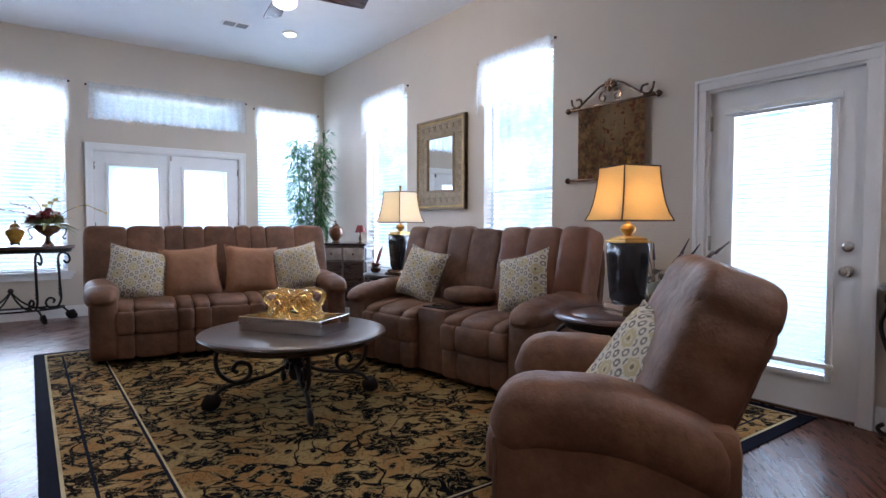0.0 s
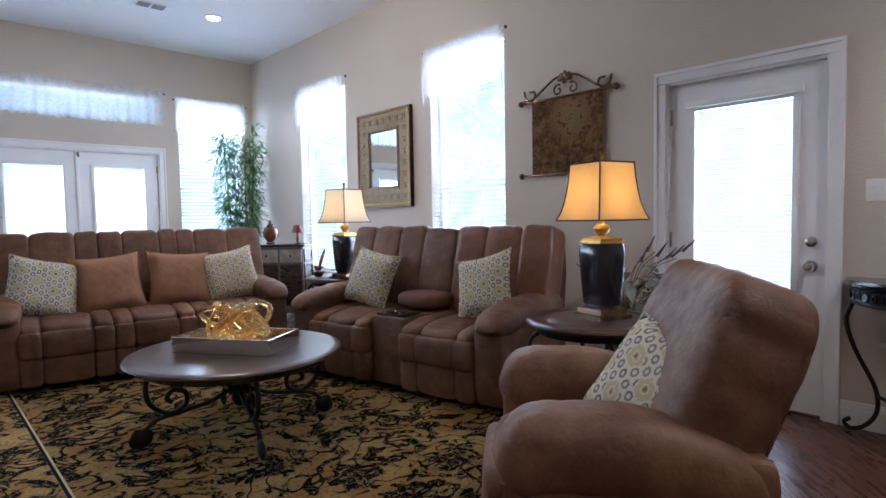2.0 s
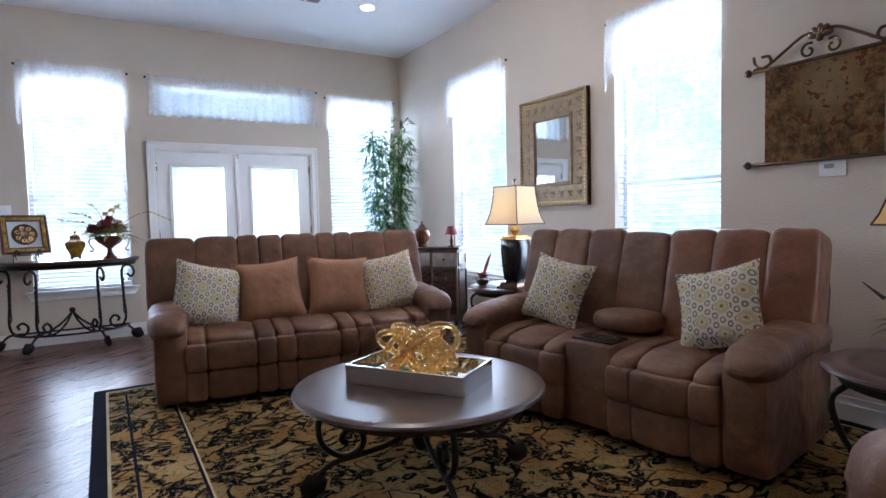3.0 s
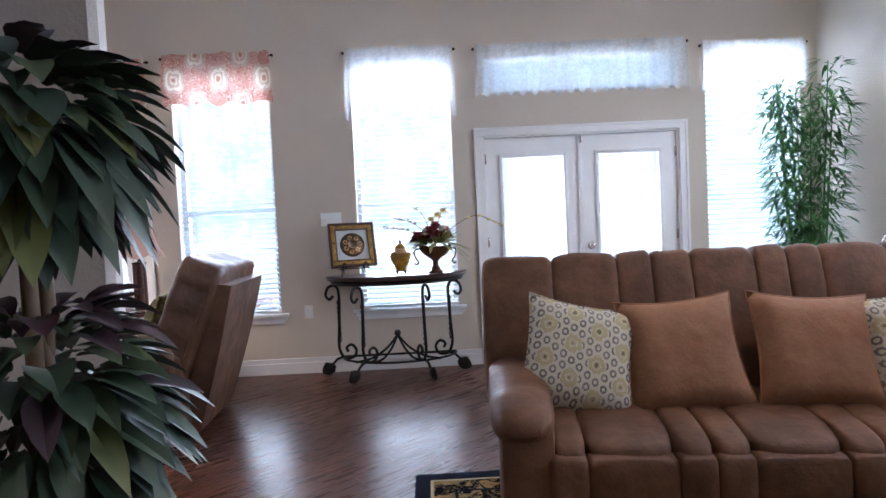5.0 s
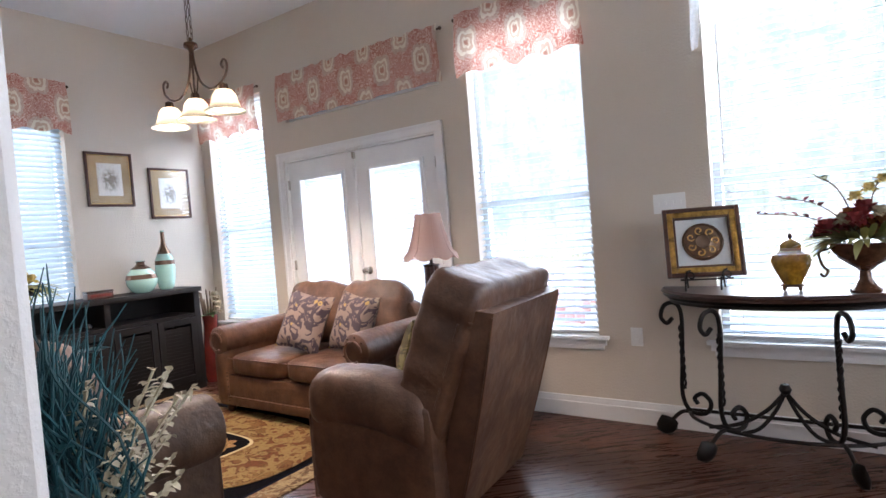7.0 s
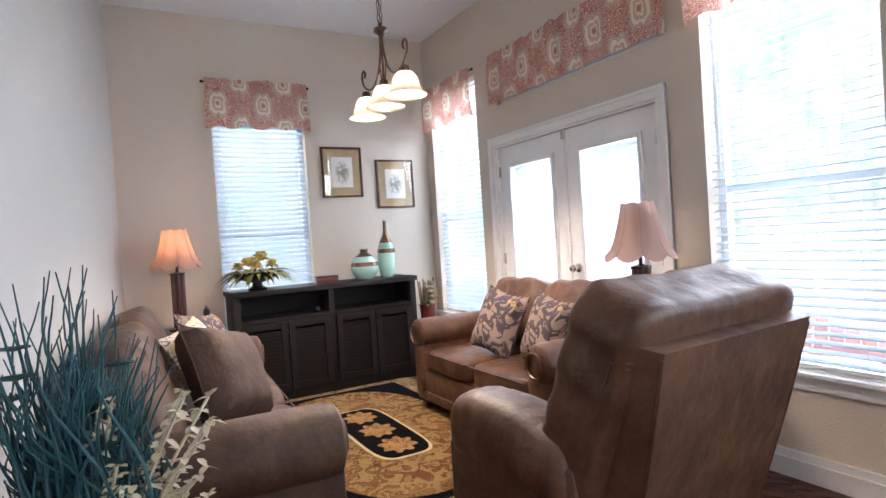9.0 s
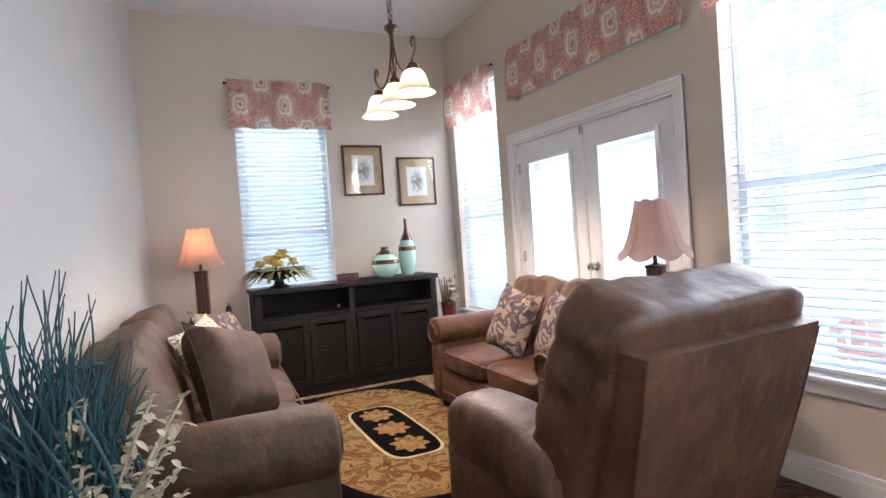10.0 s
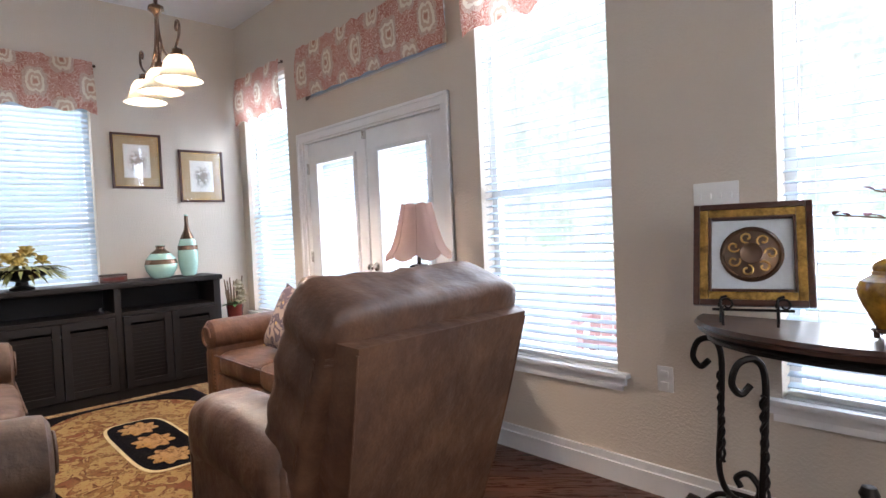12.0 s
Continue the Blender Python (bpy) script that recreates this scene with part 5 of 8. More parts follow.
# ---- things in the living room ----
def round_end_table(m, label, h=0.63, r=0.36):
    t = thing("end_table", m, label, "table", "round end tables")
    part("tabletop", lathe(bmesh.new(), [(0, h - 0.034), (r - 0.03, h - 0.034), (r - 0.012, h - 0.026), (r, h - 0.016), (r - 0.005, h - 0.006), (r - 0.02, h), (r - 0.08, h), (r - 0.085, h - 0.003), (r - 0.10, h - 0.003), (r - 0.105, h), (0, h)], n=48), M_TABLE, t)
    part("apron", lathe(bmesh.new(), [(r - 0.07, h - 0.07), (r - 0.06, h - 0.07), (r - 0.05, h - 0.033), (r - 0.08, h - 0.033)], n=36), M_IRON, t)
    for a in (45, 135, 225, 315):
        rr = pose(0, 0, 0, 0, 0, a)
        leg = bmesh.new()
        tube(leg, curve([(r - 0.08, 0, h - 0.06), (r - 0.02, 0, h - 0.12), (r - 0.05, 0, h - 0.24), (r - 0.14, 0, 0.22), (r - 0.12, 0, 0.12), (r - 0.03, 0, 0.07)], 6), 0.012, 8, rr)
        tube(leg, [(x, y, z + 0.16) for x, y, z in spiral(r - 0.19, 0.06, 0.055, 0.012, 0, 400, 20)], 0.008, 6, rr)
        leg = part("leg", leg, M_IRON, t)
        bm = bmesh.new()
        leaf_foot(bm, rr @ pose(r - 0.02, 0, 0.05, 0, 25, 0))
        part("leaf_foot", bm, M_IRON, leg)
    part("stretcher", lathe(bmesh.new(), [(r - 0.15, 0.155), (r - 0.13, 0.155), (r - 0.13, 0.17), (r - 0.15, 0.17)], n=36), M_IRON, t)
    return t


def square_lathe(bm, profile, m=None, sides=4, turn=45.0, bevel=0.0):
    lathe(bm, profile, n=sides, m=(m or Matrix()) @ pose(0, 0, 0, 0, 0, turn))
    return bm


def urn_lamp(m, shade_mat, label, power, colour):
    """Black faceted urn on a gold foot with a square bell shade."""
    l = thing("table_lamp", m, label, "lamp", "black urn table lamps")
    part("foot", square_lathe(bmesh.new(), [(0.150, 0), (0.150, 0.022), (0.128, 0.026), (0.122, 0.050), (0.095, 0.056)], turn=0), M_BRONZE, l, "bronze stepped foot", False)
    bm = square_lathe(bmesh.new(), [(0.088, 0.052), (0.094, 0.08), (0.118, 0.20), (0.128, 0.32), (0.126, 0.375), (0.116, 0.388)], turn=0)
    bmesh.ops.bevel(bm, geom=[e for e in bm.edges if abs(e.verts[0].co.z - e.verts[1].co.z) > 0.005], offset=0.03, segments=2, profile=0.5, affect="EDGES")
    part("body", bm, M_BLACK, l, "black lacquered body")
    part("collar", square_lathe(bmesh.new(), [(0.122, 0.386), (0.122, 0.394), (0.100, 0.398), (0.100, 0.410), (0.078, 0.414), (0.05, 0.422)], turn=0), M_GOLD, l, "gold collar", False)
    part("neck", lathe(bmesh.new(), [(0.02, 0.42), (0.022, 0.43), (0.038, 0.445), (0.042, 0.462), (0.034, 0.478), (0.014, 0.487), (0.010, 0.50), (0.010, 0.57)], n=20), M_GOLD, l)
    part("stem", tube(bmesh.new(), [(0, 0, 0.56), (0, 0, 0.80)], 0.005, 8), M_BRASS, l)
    part("bulb", lathe(bmesh.new(), [(0.012, 0.565), (0.016, 0.59), (0.03, 0.62), (0.03, 0.645), (0.018, 0.665), (0, 0.672)], n=14), M_BULB, l, "lit bulb")
    bm = bmesh.new()
    prof = [(0.232, 0.505), (0.208, 0.545), (0.188, 0.60), (0.173, 0.67), (0.163, 0.74), (0.159, 0.795)]
    rings = []
    for r, z in prof:
        ring = []
        for q in range(4):
            a0, a1 = radians(90 * q), radians(90 * (q + 1))
            for j in range(4):
                t = j / 4
                p = Vector((math.cos(a0), math.sin(a0), 0)).lerp(Vector((math.cos(a1), math.sin(a1), 0)), t)
                ring.append(bm.verts.new((p.x * r, p.y * r, z)))
        rings.append(ring)
    for a, b2 in zip(rings, rings[1:]):
        for i in range(16):
            bm.faces.new((a[i], a[(i + 1) % 16], b2[(i + 1) % 16], b2[i]))
    shade = part("shade", bm, shade_mat, l, "square bell-shaped fabric shade")
    for q in range(4):
        c, s = math.cos(radians(90 * q)), math.sin(radians(90 * q))
        part("corner_piping", tube(bmesh.new(), [(r * c * 1.004, r * s * 1.004, z) for r, z in prof], 0.004, 6), M_PIPING, shade)
    for r, z in (prof[0], prof[-1]):
        ring = [(r * math.cos(radians(90 * q)) * 1.004, r * math.sin(radians(90 * q)) * 1.004, z) for q in range(5)]
        part("rim_piping", tube(bmesh.new(), ring, 0.004, 6), M_PIPING, shade)
    part("finial", square_lathe(bmesh.new(), [(0.012, 0.80), (0.012, 0.83), (0.018, 0.855)], sides=4), M_BRASS, l, "brass finial", False)
    p = m.translation
    bulb(p.x, p.y, p.z + 0.615, power, colour, 0.034)
    return l


M_BULB = glow("lit_lamp_bulb", (1.0, 0.72, 0.38), 8.0)
round_end_table(pose(3.22, 3.29, 0.010), "round dark wood end table with scrolled iron legs beside the loveseat")
urn_lamp(pose(3.26, 3.28, 0.640, 0, 0, 28), M_SHADE, "lit table lamp with gold bell shade on black urn base", 5.0, (1, 0.60, 0.22))
round_end_table(pose(3.62, 6.22, 0.010), "round dark wood end table in the corner between the sofas")
urn_lamp(pose(3.51, 6.02, 0.640, 0, 0, -34), M_SHADE_CREAM, "lit table lamp with cream bell shade on black urn base", 3.5, (1, 0.64, 0.28))

tray = thing("mirror_tray", COFFEE_AT @ pose(0.0, 0.0, 0.489, 0, 0, -55), "silver mirrored box tray on the coffee table", "tray")
bm = bmesh.new()
for sx, sy, cx, cy in ((0.60, 0.012, 0, 0.16), (0.60, 0.012, 0, -0.16), (0.012, 0.308, 0.294, 0), (0.012, 0.308, -0.294, 0)):
    box(bm, sx, sy, 0.092, (cx, cy, 0.048), 0.003)
part("rim", bm, M_BOX, tray, "", False)
part("bed", block(0.576, 0.308, 0.05, (0, 0, 0.027)), M_BOX, tray, "", False)

knot = thing("glass_knot", COFFEE_AT @ pose(0.0, 0.0, 0.543, 0, 0, -30) @ Matrix.Diagonal((1.15, 1.15, 1.12, 1)), "amber and clear twisted art-glass knot in the tray", "sculpture")
pts = []
for i in range(140):
    t = 2 * math.pi * i / 140
    r = 0.095 + 0.045 * math.cos(4 * t)
    pts.append((r * math.cos(3 * t) * 1.15, r * math.sin(3 * t) * 0.85, 0.10 + 0.082 * math.sin(4 * t + 0.5)))
part("strand", tube(bmesh.new(), pts + pts[:2], 0.0140, 10), M_KNOTGLASS, knot)
pts = []
for i in range(120):
    t = 2 * math.pi * i / 120
    r = 0.075 + 0.040 * math.cos(5 * t + 1.0)
    pts.append((r * math.cos(2 * t + 0.6) * 1.3, r * math.sin(2 * t + 0.6), 0.098 + 0.078 * math.sin(5 * t)))
part("strand", tube(bmesh.new(), pts + pts[:2], 0.0125, 10), M_KNOTGLASS, knot)

# wall pieces on the east wall; local x runs to the south, y into the wall
def on_east(y, z):
    return pose(XE - 0.001, y, z, 0, 0, -90)


tap = thing("tapestry", on_east(4.52, 1.49), "woven landscape tapestry on a scrolled iron hanger", "tapestry")
M_TAPESTRY, _nt, _b = shader("woven_landscape")
_v = coords(_nt)
_n1, _n2 = noise_at(_nt, _v, 16.0, 7, 0.7, 0.1), noise_at(_nt, _v, 22, 4, 0.6)
_col = blend(_nt, ramp(_nt, _n1, 0.38, 0.62), (0.085, 0.050, 0.024), (0.52, 0.29, 0.11))
_far = _nt.nodes.new("ShaderNodeVectorMath")
_far.operation = "DISTANCE"
_nt.links.new(_v, _far.inputs[0])
_far.inputs[1].default_value = (0.36, 0.0, 0.42)
_glade = calc(_nt, "MULTIPLY", ramp(_nt, calc(_nt, "ADD", _far.outputs["Value"], calc(_nt, "MULTIPLY", _n1, 0.25)), 0.34, 0.20), 0.75)
_col = blend(_nt, _glade, _col, (0.56, 0.40, 0.20))
_col = blend(_nt, calc(_nt, "GREATER_THAN", _n2, 0.59), _col, (0.24, 0.07, 0.035))
_col = blend(_nt, calc(_nt, "MULTIPLY", noise_at(_nt, _v, 150, 2), 0.35), _col, (0.03, 0.02, 0.015))
_nt.links.new(_col, _b.inputs["Base Color"])
_b.inputs["Roughness"].default_value = 0.95
relief(_nt, _b, noise_at(_nt, _v, 220, 2), 0.4, 0.003)
bm = bmesh.new()
rows = [[bm.verts.new((0.63 * i / 12, -0.03 - 0.004 * math.sin(i * 1.1), 0.575 * j / 10)) for i in range(13)] for j in range(11)]
for a, b2 in zip(rows, rows[1:]):
    for i in range(12):
        bm.faces.new((a[i], a[i + 1], b2[i + 1], b2[i]))
bmesh.ops.solidify(bm, geom=list(bm.faces), thickness=0.005)
part("cloth", bm, M_TAPESTRY, tap, "brown and gold woven scene")
for z in (0.578, 0.0):
    part("rod", tube(bmesh.new(), [(-0.075, -0.032, z), (0.705, -0.032, z)], 0.011, 10), M_BRONZE, tap)
    for x, s in ((-0.085, -1), (0.715, 1)):
        bm = bmesh.new()
        lathe(bm, [(0.010, 0), (0.022, 0.008), (0.026, 0.022), (0.018, 0.036), (0.008, 0.048), (0, 0.052)], n=12, m=pose(x, -0.032, z, 0, 90 * s, 0))
        part("finial", bm, M_BRONZE, tap)
bm = bmesh.new()
for s in (-1, 1):
    cx = 0.315
    tube(bm, [(cx + s * x, -0.035, z) for x, y, z in [tuple(p) for p in curve([(0.335, 0, 0.66), (0.29, 0, 0.655), (0.28, 0, 0.615), (0.32, 0, 0.59), (0.37, 0, 0.615), (0.385, 0, 0.67)], 5)][::-1]], 0.009, 8)
    tube(bm, [(cx + s * p.x, -0.035, p.z) for p in curve([(0.385, 0, 0.59), (0.30, 0, 0.60), (0.20, 0, 0.66), (0.10, 0, 0.72), (0.03, 0, 0.735)], 5)], 0.009, 8)
    tube(bm, [(cx + s * (0.065 + x), -0.035, 0.63 + z) for x, y, z in spiral(0, 0, 0.045, 0.014, 120, -260, 18)], 0.008, 6)
part("hanger_scroll", bm, M_BRONZE, tap, "dark bronze scrolled hanger")
bm = bmesh.new()
for a in range(5):
    puff(bm, 0.035, 0.03, 0.07, (0, 0, 0.035), 2.3, 4, pose(0.315, -0.04, 0.70, 0, -80 + a * 40, 0))
puff(bm, 0.04, 0.04, 0.05, (0.315, -0.045, 0.69), 2.3, 4)
part("leaf_boss", bm, M_BRONZE, tap)

mir = thing("wall_mirror", on_east(6.90, 1.29), "rectangular wall mirror in a wide carved champagne frame", "mirror")
bm = bmesh.new()
W, Hh, f = 0.89, 1.00, 0.215
for x0, x1, z0, z1 in ((0, f, 0, Hh), (W - f, W, 0, Hh), (f, W - f, 0, f), (f, W - f, Hh - f, Hh)):
    box(bm, x1 - x0, 0.035, z1 - z0, ((x0 + x1) / 2, -0.0175, (z0 + z1) / 2))
part("frame", bm, M_FRAME, mir, "", False)
for inset, t in ((0.012, 0.05), (0.195, 0.046)):
    bm = bmesh.new()
    for x0, x1, z0, z1 in ((inset - 0.012, inset + 0.012, inset - 0.012, Hh - inset + 0.012), (W - inset - 0.012, W - inset + 0.012, inset - 0.012, Hh - inset + 0.012),
                           (inset + 0.012, W - inset - 0.012, inset - 0.012, inset + 0.012), (inset + 0.012, W - inset - 0.012, Hh - inset - 0.012, Hh - inset + 0.012)):
        box(bm, x1 - x0, t, z1 - z0, ((x0 + x1) / 2, -t / 2, (z0 + z1) / 2), 0.006)
    part("bead_moulding", bm, M_FRAME, mir)
beads = bmesh.new()
for i in range(28):
    for z in (0.035, Hh - 0.035):
        puff(beads, 0.02, 0.014, 0.02, (0.045 + i * (W - 0.09) / 27, -0.038, z), 2.2, 2)
    for x in (0.035, W - 0.035):
        puff(beads, 0.02, 0.014, 0.02, (x, -0.038, 0.05 + i * (Hh - 0.1) / 27), 2.2, 2)
tagged(part("bead_row", beads, M_GOLD, mir), kind="stuff")
motif = None
spots = [(0.11 + i * 0.112, z) for i in range(7) for z in (0.105, Hh - 0.105)] + [(x, 0.215 + j * 0.114) for j in range(6) for x in (0.105, W - 0.105)]
for x, z in spots:
    if motif is None:
        bm = bmesh.new()
        for a in range(4):
            puff(bm, 0.022, 0.012, 0.042, (0, 0, 0.02), 2.2, 3, pose(0, 0, 0, 0, a * 90 + 45, 0))
        motif = part("carved_motif", bm, M_FRAME, mir)
        motif.matrix_basis = pose(x, -0.037, z)
    else:
        share(motif, pose(x, -0.037, z), mir)
part("glass", block(W - 2 * f + 0.01, 0.006, Hh - 2 * f + 0.01, (W / 2, -0.024, Hh / 2)), M_MIRROR, mir, "silvered mirror glass", False)


def plate(m, w, h, label, name, toggles, category="switch"):
    p = thing(name, m, label, category)
    part("cover", block(w, 0.007, h, (w / 2, -0.0035, h / 2), 0.003), M_WHITE, p)
    for x, z, sx, sz in toggles:
        part("toggle", block(sx, 0.012, sz, (x, -0.012, z), 0.002, pose(0, 0, 0)), M_WHITE, p)
    return p


plate(on_east(2.36, 1.22), 0.165, 0.115, "white four-gang light switch plate", "light_switch", [(0.035, 0.075, 0.022, 0.012), (0.035, 0.04, 0.022, 0.012), (0.085, 0.058, 0.010, 0.024), (0.13, 0.058, 0.010, 0.024)])
th = plate(on_east(4.22, 1.39), 0.14, 0.09, "white wall thermostat with grey display", "thermostat", [], "thermostat")
part("display", block(0.05, 0.004, 0.025, (0.055, -0.009, 0.06)), M_GREY, th)
fr = thing("air_freshener", on_east(2.14, 1.27), "white plastic wall air freshener", "air freshener")
bm = bmesh.new()
puff(bm, 0.062, 0.05, 0.07, (0, -0.026, 0.018), 2.8, 7)
puff(bm, 0.054, 0.044, 0.06, (0, -0.024, -0.028), 2.8, 7)
part("body", bm, M_WHITE, fr)
part("nozzle", lathe(bmesh.new(), [(0.012, 0), (0.012, 0.006), (0.006, 0.007), (0, 0.004)], n=14, m=pose(0, -0.049, 0.0, 90, 0, 0)), M_GREY, fr)


def framed(m, w, h, label, frame_mat, fw, mats, category="picture", depth=0.022):
    """A frame with nested mounts: (inset, material)."""
    p = thing("framed_picture", m, label, category)
    bm = bmesh.new()
    for x0, x1, z0, z1 in ((0, fw, 0, h), (w - fw, w, 0, h), (fw, w - fw, 0, fw), (fw, w - fw, h - fw, h)):
        box(bm, x1 - x0, depth, z1 - z0, ((x0 + x1) / 2, -depth / 2, (z0 + z1) / 2), 0.004)
    part("frame", bm, frame_mat, p)
    for i, (inset, mm) in enumerate(mats):
        part("mount", block(w - 2 * inset, 0.002, h - 2 * inset, (w / 2, -0.006 - 0.0022 * i, h / 2)), mm, p, "", False)
    return p


def bars(p, rows, y, material):
    for x, z, w, h in rows:
        part("print_line", block(w, 0.001, h, (x, y, z)), material, p, "", False)


c1 = framed(on_east(2.22, 1.66), 0.30, 0.37, "certificate with gold seal in a dark wood frame", M_MAHOG, 0.018, [(0.012, M_WHITE), (0.04, M_MATBLUE), (0.055, M_PAPER)])
bars(c1, [(0.15, 0.30 - i * 0.024, (0.05, 0.13, 0.16, 0.10, 0.17, 0.17, 0.15)[i], 0.006) for i in range(7)] + [(0.20, 0.085, 0.06, 0.008)], -0.0118, M_INK)
part("seal", lathe(bmesh.new(), [(0.024, 0), (0.022, 0.002), (0, 0.002)], n=20, m=pose(0.09, -0.0112, 0.085, 90, 0, 0)), M_YELLOW, c1, "gold paper seal")
part("flag", block(0.03, 0.0012, 0.016, (0.15, -0.0119, 0.235)), M_RED, c1, "", False)
c2 = framed(on_east(2.26, 1.34), 0.38, 0.295, "wide certificate with gold seal in a dark wood frame", M_MAHOG, 0.018, [(0.012, M_WHITE), (0.032, M_MATBLUE), (0.05, M_PAPER)])
bars(c2, [(0.17, 0.215, 0.05, 0.010), (0.19, 0.19, 0.22, 0.007), (0.15, 0.165, 0.10, 0.005), (0.14, 0.145, 0.16, 0.005), (0.14, 0.125, 0.17, 0.005), (0.14, 0.105, 0.15, 0.005), (0.26, 0.085, 0.06, 0.006)], -0.0118, M_INK)
part("seal", lathe(bmesh.new(), [(0.026, 0), (0.024, 0.002), (0, 0.002)], n=20, m=pose(0.275, -0.0112, 0.155, 90, 0, 0)), M_YELLOW, c2, "gold paper seal")


def half_round(a, b2, z0, z1, n=28, steps=((0.0, 0.0), (0.0, 0.35), (0.012, 0.6), (0.0, 1.0))):
    """A half-oval slab with its straight side at y 0, bulging to -y."""
    bm = bmesh.new()
    rings = []
    for e, t in steps:
        z = z0 + (z1 - z0) * t
        rings.append([bm.verts.new(((a + e) * math.cos(math.pi * i / n), -(b2 + e) * math.sin(math.pi * i / n), z)) for i in range(n + 1)])
    for p, q in zip(rings, rings[1:]):
        for i in range(n + 1):
            j = (i + 1) % (n + 1)
            bm.faces.new((p[i], p[j], q[j], q[i]))
    bm.faces.new(rings[0])
    bm.faces.new(rings[-1])
    return bm


# demilune console by the glazed door
con = thing("console_table", on_east(1.93, 0) @ pose(0, -0.01, 0) @ Matrix.Diagonal((1, 1, 1.055, 1)), "half-round black iron console table with pierced apron", "table")
part("tabletop", half_round(0.50, 0.40, 0.745, 0.775), M_BLACK, con)
part("apron", half_round(0.475, 0.375, 0.655, 0.745, steps=((0, 0), (0.008, 0.1), (0, 0.2), (0, 0.8), (0.008, 0.9), (0, 1))), M_IRON, con, "dark pierced metal apron")
bm = bmesh.new()
for i in range(1, 24):
    a = math.pi * i / 24
    lathe(bm, [(0.020, 0), (0.020, 0.006), (0.012, 0.006), (0.012, 0)], n=10, m=pose(0.478 * math.cos(a), -0.378 * math.sin(a), 0.70, 0, 0, math.degrees(math.atan2(-math.sin(a), math.cos(a))) + 90) @ pose(0, 0, 0, 90, 0, 0))
tagged(part("apron_scroll", bm, M_BLACK, con), kind="stuff")
part("rosette", block(0.06, 0.012, 0.06, (0, -0.385, 0.70), 0.008), M_GOLD, con, "gilt square rosette")
for x in (-0.022, 0.022):
    leg = part("leg", tube(bmesh.new(), curve([(x * 1.5, -0.36, 0.655), (x * 1.3, -0.345, 0.4), (x, -0.33, 0.15), (x, -0.34, 0.03)], 5), 0.012, 8), M_IRON, con)
    bm = bmesh.new()
    puff(bm, 0.034, 0.05, 0.05, (x, -0.345, 0.026), 2.6, 5)
    part("claw_foot", bm, M_IRON, leg)
for s in (-1, 1):
    pts = curve([(s * 0.46, -0.06, 0.66), (s * 0.49, -0.06, 0.56), (s * 0.45, -0.06, 0.42), (s * 0.36, -0.06, 0.24), (s * 0.35, -0.06, 0.12), (s * 0.40, -0.06, 0.04), (s * 0.46, -0.06, 0.014), (s * 0.49, -0.06, 0.04), (s * 0.465, -0.06, 0.065)], 5)
    part("leg", tube(bmesh.new(), pts, 0.011, 8), M_IRON, con)
    part("stretcher", tube(bmesh.new(), curve([(s * 0.355, -0.06, 0.20), (s * 0.2, -0.20, 0.19), (0, -0.325, 0.175)], 6), 0.009, 8), M_IRON, con)


def goblet(m):
    g = thing("goblet", m, "iridescent glass goblet on a bronze leaf stem", "goblet", "goblets on the console")
    part("bowl", lathe(bmesh.new(), [(0.004, 0.055), (0.03, 0.065), (0.043, 0.095), (0.040, 0.13), (0.034, 0.15), (0.033, 0.15), (0.038, 0.128), (0.041, 0.095), (0.028, 0.067), (0, 0.058)], n=24), M_GOBLET, g)
    part("stem", tube(bmesh.new(), curve([(0.05, 0.01, 0.006), (0.02, 0, 0.02), (0, 0, 0.056)], 4), 0.004, 6), M_BRONZE, g)
    bm = bmesh.new()
    for a in (0, 70, 150, 230, 300):
        blade_leaf(bm, Vector((0, 0, 0.045)), Vector((math.cos(radians(a)), math.sin(radians(a)), -0.25)), 0.07, 0.022, 0.1)
    part("leaves", bm, M_BRONZE, g)
    return g


GOB = goblet(on_east(2.20, 0.8176) @ pose(0, -0.12, 0, 0, 0, 20))
copy_thing(GOB, on_east(2.10, 0.8176) @ pose(0, -0.23, 0, 0, 0, 140))
copy_thing(GOB, on_east(2.00, 0.8176) @ pose(0, -0.10, 0, 0, 0, 250))
urn = thing("lidded_urn", on_east(1.86, 0.8176) @ pose(0, -0.18, 0) @ Matrix.Diagonal((0.92, 0.92, 0.92, 1)), "brown swirled lidded porcelain urn with gold bands on the console", "urn")
part("foot", lathe(bmesh.new(), [(0.07, 0), (0.07, 0.012), (0.055, 0.018), (0.03, 0.04), (0.03, 0.06)], n=28), M_SWIRL, urn)
part("bowl", lathe(bmesh.new(), [(0.03, 0.06), (0.075, 0.085), (0.108, 0.125), (0.120, 0.17), (0.116, 0.20)], n=32), M_SWIRL, urn)
lid = part("lid", lathe(bmesh.new(), [(0.122, 0.205), (0.122, 0.212), (0.112, 0.225), (0.075, 0.262), (0.04, 0.285), (0.02, 0.295)], n=32), M_SWIRL, urn)
part("rim", lathe(bmesh.new(), [(0.114, 0.198), (0.124, 0.200), (0.125, 0.208), (0.112, 0.208)], n=32), M_GILT, lid, "gold rim")
part("lid_knob", lathe(bmesh.new(), [(0.010, 0.293), (0.012, 0.30), (0.026, 0.315), (0.022, 0.335), (0, 0.345)], n=18), M_GILT, lid, "gold knob")

